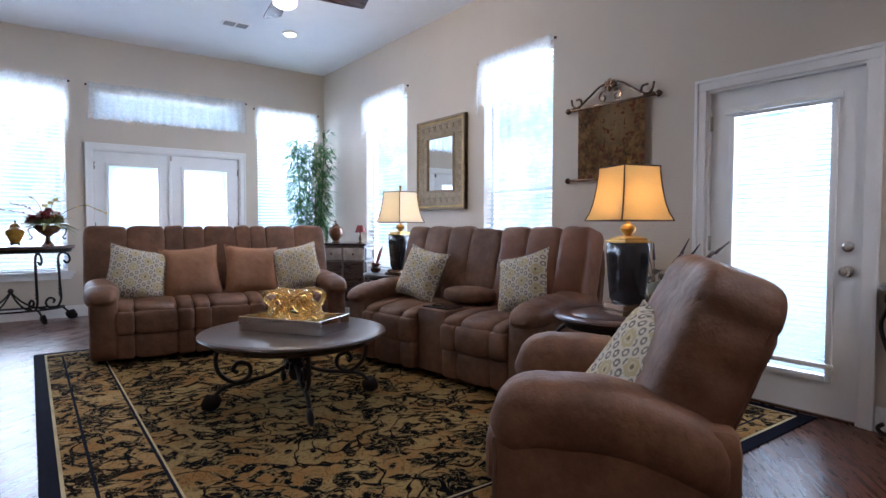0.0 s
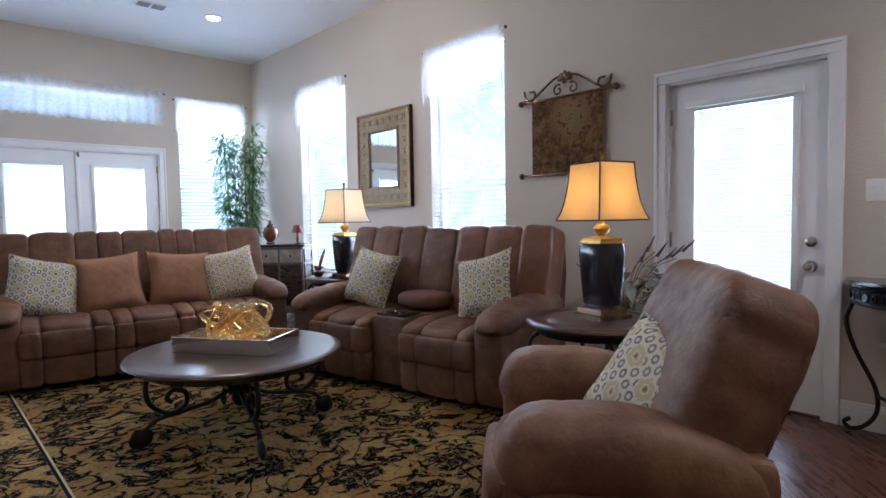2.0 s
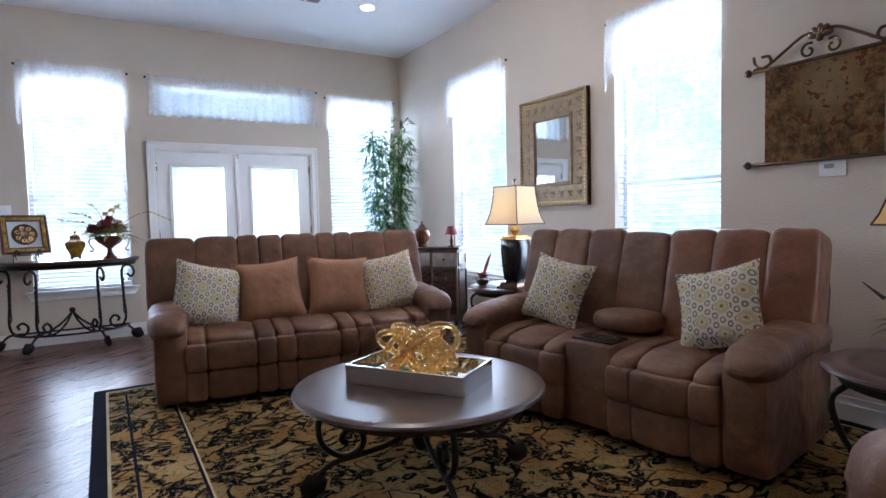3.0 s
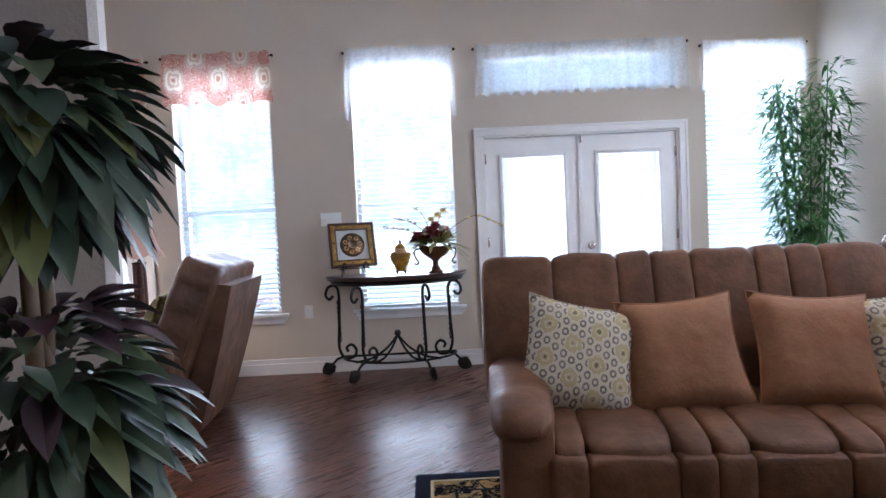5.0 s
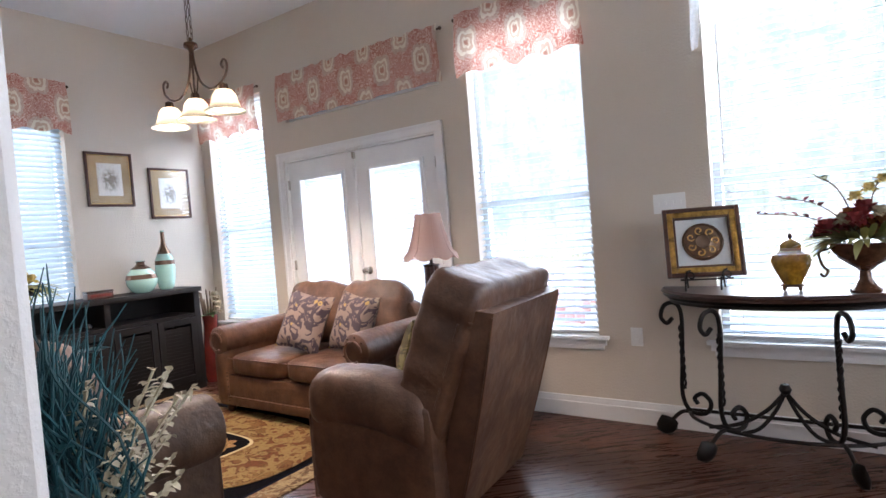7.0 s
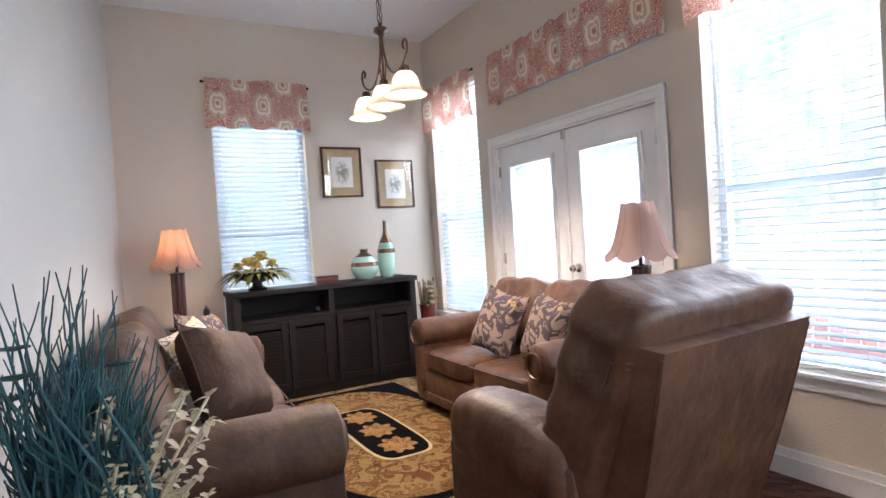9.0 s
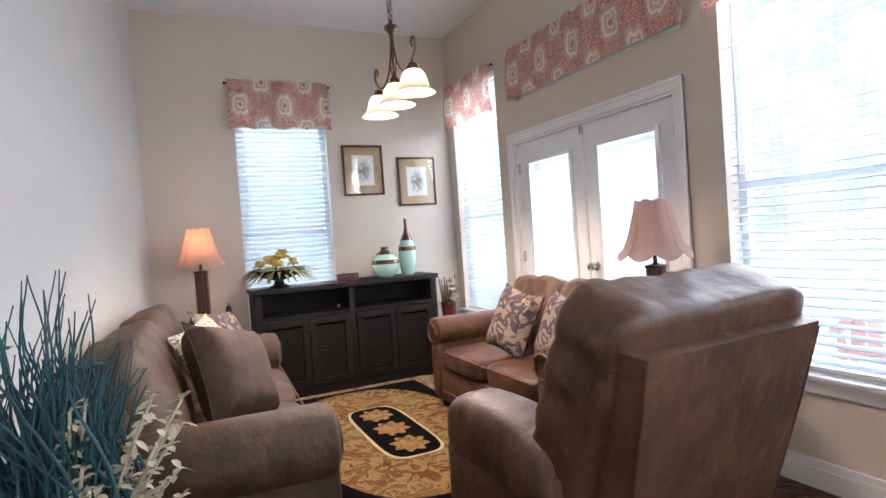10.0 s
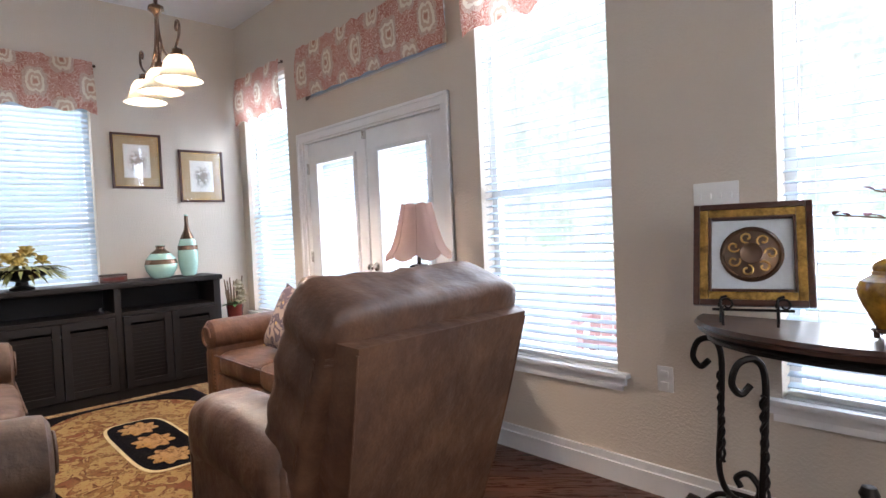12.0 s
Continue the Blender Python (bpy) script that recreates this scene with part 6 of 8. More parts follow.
# reeds behind the lamp
reeds = thing("dried_arrangement", pose(3.86, 3.50, 0.0), "vase of dried reeds and dark leaves behind the end table", "plant")
part("vase", lathe(bmesh.new(), [(0.07, 0), (0.10, 0.05), (0.12, 0.25), (0.09, 0.42), (0.06, 0.48), (0.075, 0.52), (0.065, 0.52)], n=24), M_BRONZE, reeds)
rng = random.Random(5)
stems, leaves, heads = bmesh.new(), bmesh.new(), bmesh.new()
for i in range(34):
    a, r, h = rng.uniform(0, 6.28), rng.uniform(0.10, 0.33), rng.uniform(0.66, 1.04)
    tip = Vector((r * math.cos(a), r * math.sin(a) - 0.12, h))
    if tip.x > 0.40:
        tip.x = 0.40
    tube(stems, curve([(0, 0, 0.5), tip * 0.5 + Vector((0, 0, 0.36)), tip], 4), 0.0025, 5)
    if i % 2:
        d = (tip - Vector((0, 0, 0.62))).normalized()
        tube(heads, [tip - d * 0.02, tip + d * 0.03, tip + d * 0.09], 0.010, 6, end=0.003)
    for j in range(3):
        blade_leaf(leaves, Vector((0, 0, 0.5)).lerp(tip, rng.uniform(0.1, 0.6)), Vector((math.cos(a + rng.uniform(-1, 1)), math.sin(a + rng.uniform(-1, 1)), 0.6)), rng.uniform(0.10, 0.22), 0.022, 0.6)
broad = bmesh.new()
for i in range(46):
    a, q = rng.uniform(0, 6.28), rng.uniform(0.03, 0.22)
    at = Vector((q * math.cos(a), q * math.sin(a) - 0.05, rng.uniform(0.52, 0.86)))
    blade_leaf(broad, at, Vector((0.8 * math.cos(a), math.sin(a), rng.uniform(-0.6, 0.7))), rng.uniform(0.09, 0.16), rng.uniform(0.05, 0.08), 0.4)
tagged(part("broad_leaf", broad, M_SAGE, reeds, "dusty grey-green leaves"), kind="stuff")
tagged(part("stem", stems, M_STEM, reeds), kind="stuff")
tagged(part("leaf", leaves, M_OLIVE, reeds), kind="stuff")
tagged(part("seed_heads", heads, M_PLUM, reeds, "dark red seed heads"), kind="stuff")

# bamboo in the corner
bam = thing("bamboo_plant", pose(3.96, 9.17, 0.0), "tall artificial bamboo with narrow green leaves in the corner", "plant")
part("pot", lathe(bmesh.new(), [(0.12, 0), (0.16, 0.05), (0.18, 0.24), (0.19, 0.28), (0.17, 0.28), (0.16, 0.25)], n=24), M_POT, bam)
rng = random.Random(11)
leaves = bmesh.new()
for i in range(10):
    a = rng.uniform(0, 6.28)
    x0, y0 = 0.09 * math.cos(a), 0.09 * math.sin(a)
    h = rng.uniform(2.1, 2.55)
    x1, y1 = max(-0.26, min(0.20, x0 * 2.4)), max(-0.26, min(0.16, y0 * 2))
    st = bmesh.new()
    pts = [(x0 + (x1 - x0) * t, y0 + (y1 - y0) * t, 0.24 + (h - 0.24) * t) for t in [k2 / 10 for k2 in range(11)]]
    tube(st, pts, 0.010, 7, end=0.004)
    for p in pts[1:-1]:
        lathe(st, [(0.008, -0.004), (0.013, 0), (0.008, 0.004)], c=p, n=8)
    part("cane", st, M_GREEN, bam)
    for j in range(110):
        t = rng.uniform(0.28, 1.0)
        base = Vector((x0 + (x1 - x0) * t, y0 + (y1 - y0) * t, 0.24 + (h - 0.24) * t))
        b3 = rng.uniform(0, 6.28)
        reach = Vector((math.cos(b3), math.sin(b3), rng.uniform(-0.1, 0.5))) * rng.uniform(0.02, 0.15)
        for q in range(3):
            d = Vector((math.cos(b3 + rng.uniform(-0.9, 0.9)), math.sin(b3 + rng.uniform(-0.9, 0.9)), rng.uniform(-0.5, 0.5)))
            bp = base + reach
            bp.x, bp.y = min(bp.x, 0.30), min(bp.y, 0.26)
            L = rng.uniform(0.07, 0.15)
            if bp.x + d.x * L > 0.38 or bp.y + d.y * L > 0.36:
                d.x, d.y = -abs(d.x), -abs(d.y)
            blade_leaf(leaves, bp, d, L, 0.02, 0.35, n=3)
tagged(part("foliage", leaves, M_GREEN, bam, "narrow bright green leaves"), kind="stuff")

# chest in the corner with a vase and a small lamp
chest = thing("accent_chest", pose(3.93, 7.96, 0.0, 0, 0, -50) @ Matrix.Diagonal((0.94, 0.94, 1, 1)), "small dark carved chest with grey paint in the corner", "chest")
part("carcass", block(0.62, 0.36, 0.78, (0, 0, 0.47), 0.012), plain("antique_grey_wood", (0.15, 0.12, 0.10), 0.5, 0, 0.35, 12), chest)
part("top", block(0.68, 0.41, 0.03, (0, 0, 0.875), 0.012), M_DARKWOOD, chest)
for sx in (-1, 1):
    for z, h2 in ((0.755, 0.15), (0.41, 0.50)):
        bm = bmesh.new()
        for y0, y1, z0, z1 in ((-0.15, -0.12, z - h2 / 2, z + h2 / 2), (0.12, 0.15, z - h2 / 2, z + h2 / 2), (-0.12, 0.12, z - h2 / 2, z - h2 / 2 + 0.03), (-0.12, 0.12, z + h2 / 2 - 0.03, z + h2 / 2)):
            box(bm, 0.014, y1 - y0, z1 - z0, (sx * 0.316, (y0 + y1) / 2, (z0 + z1) / 2), 0.004)
        part("side_moulding", bm, M_DARKWOOD, chest)
for z, h2 in ((0.755, 0.15),):
    for x in (-0.155, 0.155):
        dr = part("drawer", block(0.28, 0.02, h2, (x, -0.185, z), 0.008), plain("pale_drawer_wood", (0.34, 0.30, 0.27), 0.5, 0, 0.3, 14), chest)
        part("drawer_knob", lathe(bmesh.new(), [(0.006, 0), (0.014, 0.012), (0.010, 0.022), (0, 0.024)], n=12, m=pose(x, -0.195, z, 90, 0, 0)), M_BRONZE, dr)
for x in (-0.155, 0.155):
    dd = part("door", block(0.28, 0.02, 0.50, (x, -0.185, 0.41), 0.008), M_DARKWOOD, chest)
    for sg in (-1, 1):
        for z, r0, r1 in ((0.41, 0.05, 0.012), (0.52, 0.04, 0.010)):
            pts = [(x + sg * (0.04 + px), -0.198, z + pz) for px, py, pz in spiral(0, 0, r0, r1, 180, -160, 14)]
            part("carved_scroll", tube(bmesh.new(), pts, 0.0075, 6), M_BRONZE, dd)
for x in (-0.27, 0.27):
    for y in (-0.14, 0.14):
        part("foot", lathe(bmesh.new(), [(0.018, 0), (0.03, 0.03), (0.022, 0.06), (0.03, 0.085)], c=(x, y, 0), n=12), M_DARKWOOD, chest)
v = thing("lidded_vase", pose(3.80, 8.05, 0.89), "brown swirled lidded vase on the chest", "vase")
part("body", lathe(bmesh.new(), [(0.05, 0), (0.055, 0.012), (0.04, 0.03), (0.085, 0.09), (0.098, 0.14), (0.08, 0.19), (0.04, 0.215), (0.03, 0.225)], n=24), M_SWIRL, v)
part("lid", lathe(bmesh.new(), [(0.045, 0.225), (0.04, 0.235), (0.015, 0.25), (0.012, 0.262), (0.018, 0.275), (0, 0.29)], n=20), M_BRONZE, v)
v = thing("mini_lamp", pose(3.98, 7.72, 0.89), "tiny accent lamp with a red fringed shade", "lamp")
part("base", lathe(bmesh.new(), [(0.04, 0), (0.04, 0.01), (0.014, 0.02), (0.022, 0.06), (0.010, 0.11), (0.008, 0.15)], n=18), M_BRONZE, v)
part("shade", lathe(bmesh.new(), [(0.068, 0.135), (0.055, 0.18), (0.04, 0.225), (0.039, 0.225), (0.054, 0.18), (0.067, 0.135)], n=20), M_RED, v, "small red shade")

# flowers by the corner lamp
fl = thing("flower_pick", pose(3.44, 6.38, 0.640), "small red and white silk flowers on the end table", "flowers")
rng = random.Random(3)
part("bowl", lathe(bmesh.new(), [(0.03, 0), (0.05, 0.02), (0.055, 0.045), (0.045, 0.045)], n=18), M_BRONZE, fl)
bm, bm2 = bmesh.new(), bmesh.new()
for i in range(26):
    a = rng.uniform(0, 6.28)
    blade_leaf(bm if i % 3 else bm2, Vector((0, 0, 0.04)), Vector((math.cos(a), math.sin(a), rng.uniform(0.3, 2))), rng.uniform(0.06, 0.13), 0.04, 0.3)
blade_leaf(bm, Vector((0, 0, 0.04)), Vector((0.3, -0.8, 2.4)), 0.28, 0.05, 0.1)
tagged(part("petal", bm, M_RED, fl), kind="stuff")
tagged(part("white_petal", bm2, M_IVORY, fl), kind="stuff")

# ---- ceiling fixtures ----
fan = thing("ceiling_fan", pose(2.42, 6.10, CEIL), "ceiling fan with dark wood blades and a lit globe", "fan")
part("canopy", lathe(bmesh.new(), [(0.075, 0), (0.07, -0.03), (0.03, -0.06), (0.013, -0.062)], n=24), M_BRONZE, fan)
part("downrod", tube(bmesh.new(), [(0, 0, -0.05), (0, 0, -0.22)], 0.013, 10), M_BRONZE, fan)
part("motor", lathe(bmesh.new(), [(0.03, -0.20), (0.10, -0.22), (0.13, -0.26), (0.13, -0.32), (0.09, -0.35), (0.06, -0.36)], n=28), M_BRONZE, fan)
part("globe", lathe(bmesh.new(), [(0.095, -0.36), (0.10, -0.38), (0.095, -0.42), (0.06, -0.445), (0, -0.455)], n=24), M_FANLIGHT, fan, "lit frosted globe")
for a in (-11, 79, 169, 259):
    r = pose(0, 0, -0.30, 0, 0, a)
    arm = part("blade_arm", block(0.14, 0.05, 0.008, (0.17, 0, 0), 0.003, r), M_BRONZE, fan)
    bm = bmesh.new()
    ws = [(0.20, 0.060), (0.40, 0.074), (0.60, 0.084), (0.705, 0.084), (0.715, 0.075)]
    tilt = r @ pose(0, 0, 0.006, -13, 0, 0)
    up = [bm.verts.new(tilt @ Vector((x, w, 0.004))) for x, w in ws] + [bm.verts.new(tilt @ Vector((x, -w, 0.004))) for x, w in ws[::-1]]
    dn = [bm.verts.new(tilt @ Vector((x, w, -0.004))) for x, w in ws] + [bm.verts.new(tilt @ Vector((x, -w, -0.004))) for x, w in ws[::-1]]
    bm.faces.new(up), bm.faces.new(dn)
    for i in range(10):
        bm.faces.new((up[i], up[(i + 1) % 10], dn[(i + 1) % 10], dn[i]))
    part("blade", bm, M_DARKWOOD, arm, "dark wood blade")
bulb(2.42, 6.10, CEIL - 0.52, FAN_POWER, (1, 0.86, 0.68), 0.08)

# Only the first downlight is real; the other four are unseen, added as fill.
for cx, cy, power in ((3.20, 8.00, 30), (3.22, 1.10, 105), (0.60, 0.30, 60), (1.90, 1.60, 20), (-1.60, 3.20, 130)):
    can = thing("recessed_downlight", pose(cx, cy, CEIL), "lit ceiling downlight with white trim, one real and four added as fill", "ceiling light", "ceiling downlights")
    part("trim", lathe(bmesh.new(), [(0.065, -0.012), (0.095, -0.009), (0.100, -0.001), (0.065, -0.001)], n=32), M_TRIM, can)
    part("lens", lathe(bmesh.new(), [(0, -0.020), (0.064, -0.018), (0.068, -0.013), (0, -0.013)], n=32), M_CANLIGHT, can, "glowing lens", False)
    spot = bpy.data.lights.new("downlight", "SPOT")
    spot.energy, spot.spot_size, spot.color, spot.shadow_soft_size = power, radians(130), (1, 0.92, 0.82), 0.08
    spot.spot_blend = 0.6
    new("downlight", spot).matrix_world = look((cx, cy, CEIL - 0.03), (cx, cy, 0))
vent = thing("ceiling_vent", pose(2.58, 8.05, CEIL), "white slotted ceiling air vent", "vent")
part("frame", block(0.32, 0.17, 0.008, (0, 0, -0.005), 0.002), M_TRIM, vent)
for i in range(7):
    part("slat", block(0.12, 0.012, 0.004, (-0.07, -0.06 + i * 0.02, -0.011), 0, pose(0, 0, 0)), M_GREY, vent, "", False)
    part("slat", block(0.12, 0.012, 0.004, (0.07, -0.06 + i * 0.02, -0.011), 0, pose(0, 0, 0)), M_GREY, vent, "", False)

# ---- things along the north wall ----
con = thing("scroll_console_table", pose(0.45, YN - 0.03, 0) @ Matrix.Diagonal((1, 1, 1.015, 1)), "half-round dark console table on scrolled iron legs under the window", "table")
part("tabletop", half_round(0.62, 0.43, 0.825, 0.862, 36), M_TABLE, con)
part("apron", half_round(0.585, 0.395, 0.785, 0.825, 36), M_IRON, con)
for lx, ly, turn in ((-0.60, -0.10, 180), (-0.33, -0.36, 225), (0.27, -0.38, 300), (0.53, -0.13, 350)):
    c, s = math.cos(radians(turn)), math.sin(radians(turn))
    r = pose(lx * 0.9, ly, 0, 0, 0, turn)
    leg = bmesh.new()
    tube(leg, curve([(0.02, 0, 0.69), (0.055, 0, 0.66), (0.085, 0, 0.70), (0.06, 0, 0.765), (0.0, 0, 0.775), (-0.03, 0, 0.70), (-0.02, 0, 0.45), (-0.01, 0, 0.25), (-0.05, 0, 0.155), (-0.13, 0, 0.15), (-0.16, 0, 0.21), (-0.12, 0, 0.26), (-0.075, 0, 0.235), (-0.09, 0, 0.20)], 6), 0.0125, 8, r)
    tube(leg, curve([(-0.06, 0, 0.155), (0.0, 0, 0.145), (0.05, 0, 0.10), (0.08, 0, 0.07)], 5), 0.011, 8, r)
    for k2 in range(2):
        pts = [(-0.022 + 0.010 * math.cos(z * 70 + k2 * math.pi), 0.010 * math.sin(z * 70 + k2 * math.pi), z) for z in [0.28 + 0.012 * i for i in range(32)]]
        tube(leg, pts, 0.0065, 6, r)
    leg = part("leg", leg, M_IRON, con, "twisted scroll leg")
    bm = bmesh.new()
    leaf_foot(bm, r @ pose(0.09, 0, 0.058, 0, 25, 0) @ Matrix.Diagonal((1.45, 1.45, 1.05, 1)))
    part("leaf_foot", bm, M_IRON, leg)
part("low_ring", tube(bmesh.new(), [(0.50 * math.cos(a), -0.06 - 0.33 * math.sin(a), 0.15) for a in [math.pi * i / 24 for i in range(25)]], 0.010, 8), M_IRON, con)
part("low_bar", tube(bmesh.new(), [(-0.50, -0.06, 0.15), (0.50, -0.06, 0.15)], 0.010, 8), M_IRON, con)
for ex, ey in ((-0.36, -0.32), (-0.20, -0.36), (0.36, -0.32), (0.20, -0.36)):
    part("rising_stay", tube(bmesh.new(), curve([(ex, ey, 0.15), (ex * 0.6, ey * 0.95, 0.18), (ex * 0.25, -0.30, 0.26), (0.0, -0.28, 0.36)], 6), 0.010, 8), M_IRON, con)
part("boss", lathe(bmesh.new(), [(0, -0.03), (0.02, -0.022), (0.03, 0), (0.02, 0.024), (0, 0.032)], c=(0, -0.28, 0.375), n=16), M_IRON, con)

pl = thing("framed_medallion", pose(0.11, 9.27, 0.953, -18, 0, 17), "gilt shadow-box frame with a bronze medallion on an easel", "picture")
W = 0.39
for e, (f0, f1, t, mm, nm) in enumerate(((0.0, 0.022, 0.035, M_MAHOG, "outer_frame"), (0.022, 0.052, 0.030, M_GILT, "gilt_frame"), (0.052, 0.062, 0.034, M_MAHOG, "inner_frame"))):
    bm = bmesh.new()
    for x0, x1, z0, z1 in ((f0, f1, f0, W - f0), (W - f1, W - f0, f0, W - f0), (f1, W - f1, f0, f1), (f1, W - f1, W - f1, W - f0)):
        box(bm, x1 - x0, t, z1 - z0, ((x0 + x1) / 2 - W / 2, -t / 2, (z0 + z1) / 2), 0.004)
    part(nm, bm, mm, pl)
part("backing", block(W - 0.12, 0.004, W - 0.12, (0, -0.010, W / 2)), M_PALEBLUE, pl, "pale blue-white mount")
disc = part("medallion", lathe(bmesh.new(), [(0.092, 0), (0.092, 0.008), (0.084, 0.014), (0.078, 0.008), (0.045, 0.010), (0.032, 0.018), (0.022, 0.012), (0, 0.012)], n=36, m=pose(0, -0.012, W / 2, 90, 0, 0) @ Matrix.Diagonal((1.14, 1.14, 1, 1))), M_BRONZE, pl, "dark bronze disc")
bm = bmesh.new()
for i in range(7):
    a = i * 51.4
    tube(bm, [(0.032 + px, -0.024, pz) for px, py, pz in spiral(0.024, 0, 0.020, 0.006, 180, -180, 12)], 0.004, 5, pose(0, 0, W / 2, 0, a, 0) @ Matrix.Diagonal((1.14, 1, 1.14, 1)))
part("scrollwork", bm, M_GOLD, disc, "gilt scrollwork")
bm = bmesh.new()
for x in (-0.10, 0.08):
    tube(bm, curve([(x, 0.03, 0.10), (x, 0.0, -0.010), (x, -0.045, -0.012), (x, -0.055, 0.02), (x + 0.02, -0.055, 0.03)], 5), 0.005, 6)
    tube(bm, curve([(x, -0.045, -0.012), (x, -0.05, -0.04), (x, -0.06, -0.066)], 4), 0.005, 6)
    tube(bm, curve([(x, 0.02, 0.05), (x, 0.05, -0.02), (x, 0.07, -0.066)], 4), 0.005, 6)
    tube(bm, [(x + px, -0.045, 0.0 + pz) for px, py, pz in spiral(0.02, 0.0, 0.028, 0.008, 200, -160, 14)], 0.004, 6)
tube(bm, [(-0.13, -0.02, -0.014), (0.13, -0.02, -0.014)], 0.005, 6)
part("easel", bm, M_IRON, pl, "black wire easel")

jar = thing("ginger_jar", pose(0.505, 9.31, 0.876), "amber glazed ginger jar on a bronze stand", "jar")
part("stand", lathe(bmesh.new(), [(0.05, 0.02), (0.058, 0.025), (0.05, 0.034)], n=20), M_BRONZE, jar)
for a in (45, 135, 225, 315):
    bm = bmesh.new()
    puff(bm, 0.02, 0.02, 0.034, (0.048 * math.cos(radians(a)), 0.048 * math.sin(radians(a)), 0.017), 2.6, 3)
    part("stand_foot", bm, M_BRONZE, jar)
part("body", lathe(bmesh.new(), [(0.042, 0.034), (0.055, 0.06), (0.085, 0.12), (0.094, 0.155), (0.085, 0.185), (0.05, 0.205), (0.042, 0.215)], n=32), M_AMBER, jar)
lid = part("lid", lathe(bmesh.new(), [(0.048, 0.215), (0.05, 0.228), (0.045, 0.24), (0.02, 0.256), (0.008, 0.262)], n=24), M_AMBER, jar)
part("band", lathe(bmesh.new(), [(0.043, 0.205), (0.052, 0.205), (0.052, 0.216), (0.043, 0.216)], n=24), M_GOLD, lid)
part("lid_knob", lathe(bmesh.new(), [(0.006, 0.26), (0.012, 0.272), (0.009, 0.285), (0, 0.292)], n=14), M_BRONZE, lid)


def flower(bm, c, r, rng, way=Vector((0, -0.5, 1)), petals=9):
    puff(bm, r * 0.9, r * 0.9, r * 0.85, (c.x, c.y, c.z + r * 0.25), 2.0, 4)
    for ring, (n, tilt, start) in enumerate(((petals, -0.25, 0.25), (petals - 2, 0.35, 0.3), (6, 1.3, 0.32))):
        for i in range(n):
            a = 2 * math.pi * i / n + ring + rng.uniform(-0.2, 0.2)
            d = Vector((math.cos(a), math.sin(a), tilt + rng.uniform(-0.15, 0.15))) + way * 0.15
            at = c + Vector((math.cos(a), math.sin(a), 0.35 * ring)) * (r * start)
            blade_leaf(bm, at, d, r * (0.85 - 0.18 * ring), r * 0.85, 0.25 - 0.5 * ring, n=3, fold=0.35)


ur = thing("flower_urn", pose(0.80, 9.24, 0.876) @ Matrix.Diagonal((1.06, 1.06, 1, 1)), "footed brown urn of silk roses and orchids", "flower arrangement")
part("urn", lathe(bmesh.new(), [(0.06, 0), (0.062, 0.015), (0.045, 0.025), (0.025, 0.06), (0.022, 0.10), (0.05, 0.125), (0.10, 0.16), (0.125, 0.20), (0.135, 0.235), (0.125, 0.235)], n=28), M_SWIRL, ur)
for s in (-1, 1):
    part("handle", tube(bmesh.new(), curve([(s * 0.12, 0, 0.21), (s * 0.165, 0, 0.19), (s * 0.155, 0, 0.13), (s * 0.135, 0, 0.10), (s * 0.15, 0, 0.075), (s * 0.165, 0, 0.09)], 5), 0.006, 6), M_BRONZE, ur)
rng = random.Random(21)
red, lv, st = (bmesh.new() for _ in range(3))
M_RUSTROSE = leaf_mat("rust_petal", (0.35, 0.11, 0.03), (0.50, 0.22, 0.07), 0.6)
for i in range(24):
    a, q = rng.uniform(0, 6.28), 0.165 * math.sqrt((i + 0.5) / 24)
    c = Vector((q * math.cos(a), q * 0.8 * math.sin(a), 0.25 + 0.13 * (1 - q / 0.165) + rng.uniform(0, 0.03)))
    one = bmesh.new()
    flower(one, c, rng.uniform(0.042, 0.058), rng)
    part("rose", one, (M_RED, M_RED, M_RUSTROSE, M_IVORY)[i % 4], ur)
for i in range(110):
    a = rng.uniform(0, 6.28)
    d = Vector((math.cos(a), 0.8 * math.sin(a), rng.uniform(-0.3, 1.6)))
    blade_leaf(lv, Vector((0.08 * math.cos(a), 0.06 * math.sin(a), 0.25)), d, rng.uniform(0.10, 0.22), 0.032, 0.3)
for ex, ez, n in ((-0.40, 0.40, 7), (-0.30, 0.47, 6), (-0.16, 0.56, 5), (0.10, 0.55, 5)):
    pts = curve([(0, 0, 0.26), (ex * 0.5, 0, 0.26 + (ez - 0.26) * 0.75), (ex, -0.03, ez)], 5)
    tube(st, pts, 0.003, 5)
    for j in range(n):
        p = Vector(pts[-1 - j]) if j < len(pts) else Vector(pts[0])
        blade_leaf(red if ex < -0.2 else lv, p, Vector((rng.uniform(-1, 1), rng.uniform(-1, 1), 0.5)), 0.05, 0.025, 0.2)
for k2 in range(3):
    one = bmesh.new()
    flower(one, Vector((0.05 * k2 - 0.02, 0, 0.44 + 0.035 * k2)), 0.034, rng, petals=6)
    part("orchid", one, M_YELLOW, ur)
pts = curve([(0.05, 0, 0.28), (0.18, 0, 0.40), (0.34, -0.02, 0.47), (0.46, -0.03, 0.42), (0.54, -0.03, 0.38)], 5)
tube(st, pts, 0.003, 5)
for p in pts[8::3]:
    one = bmesh.new()
    puff(one, 0.034, 0.028, 0.024, tuple(p), 2.2, 3)
    part("orchid_bud", one, M_YELLOW, ur)
for k2 in range(7):
    blade_leaf(lv, Vector((0.1, 0, 0.25)), Vector((1, 0.1, -0.1 - 0.12 * k2)), 0.24, 0.018, 0.3)
tagged(part("red_leaf", red, M_RED, ur), kind="stuff")
tagged(part("leaf", lv, M_GOLDLEAF, ur), kind="stuff")
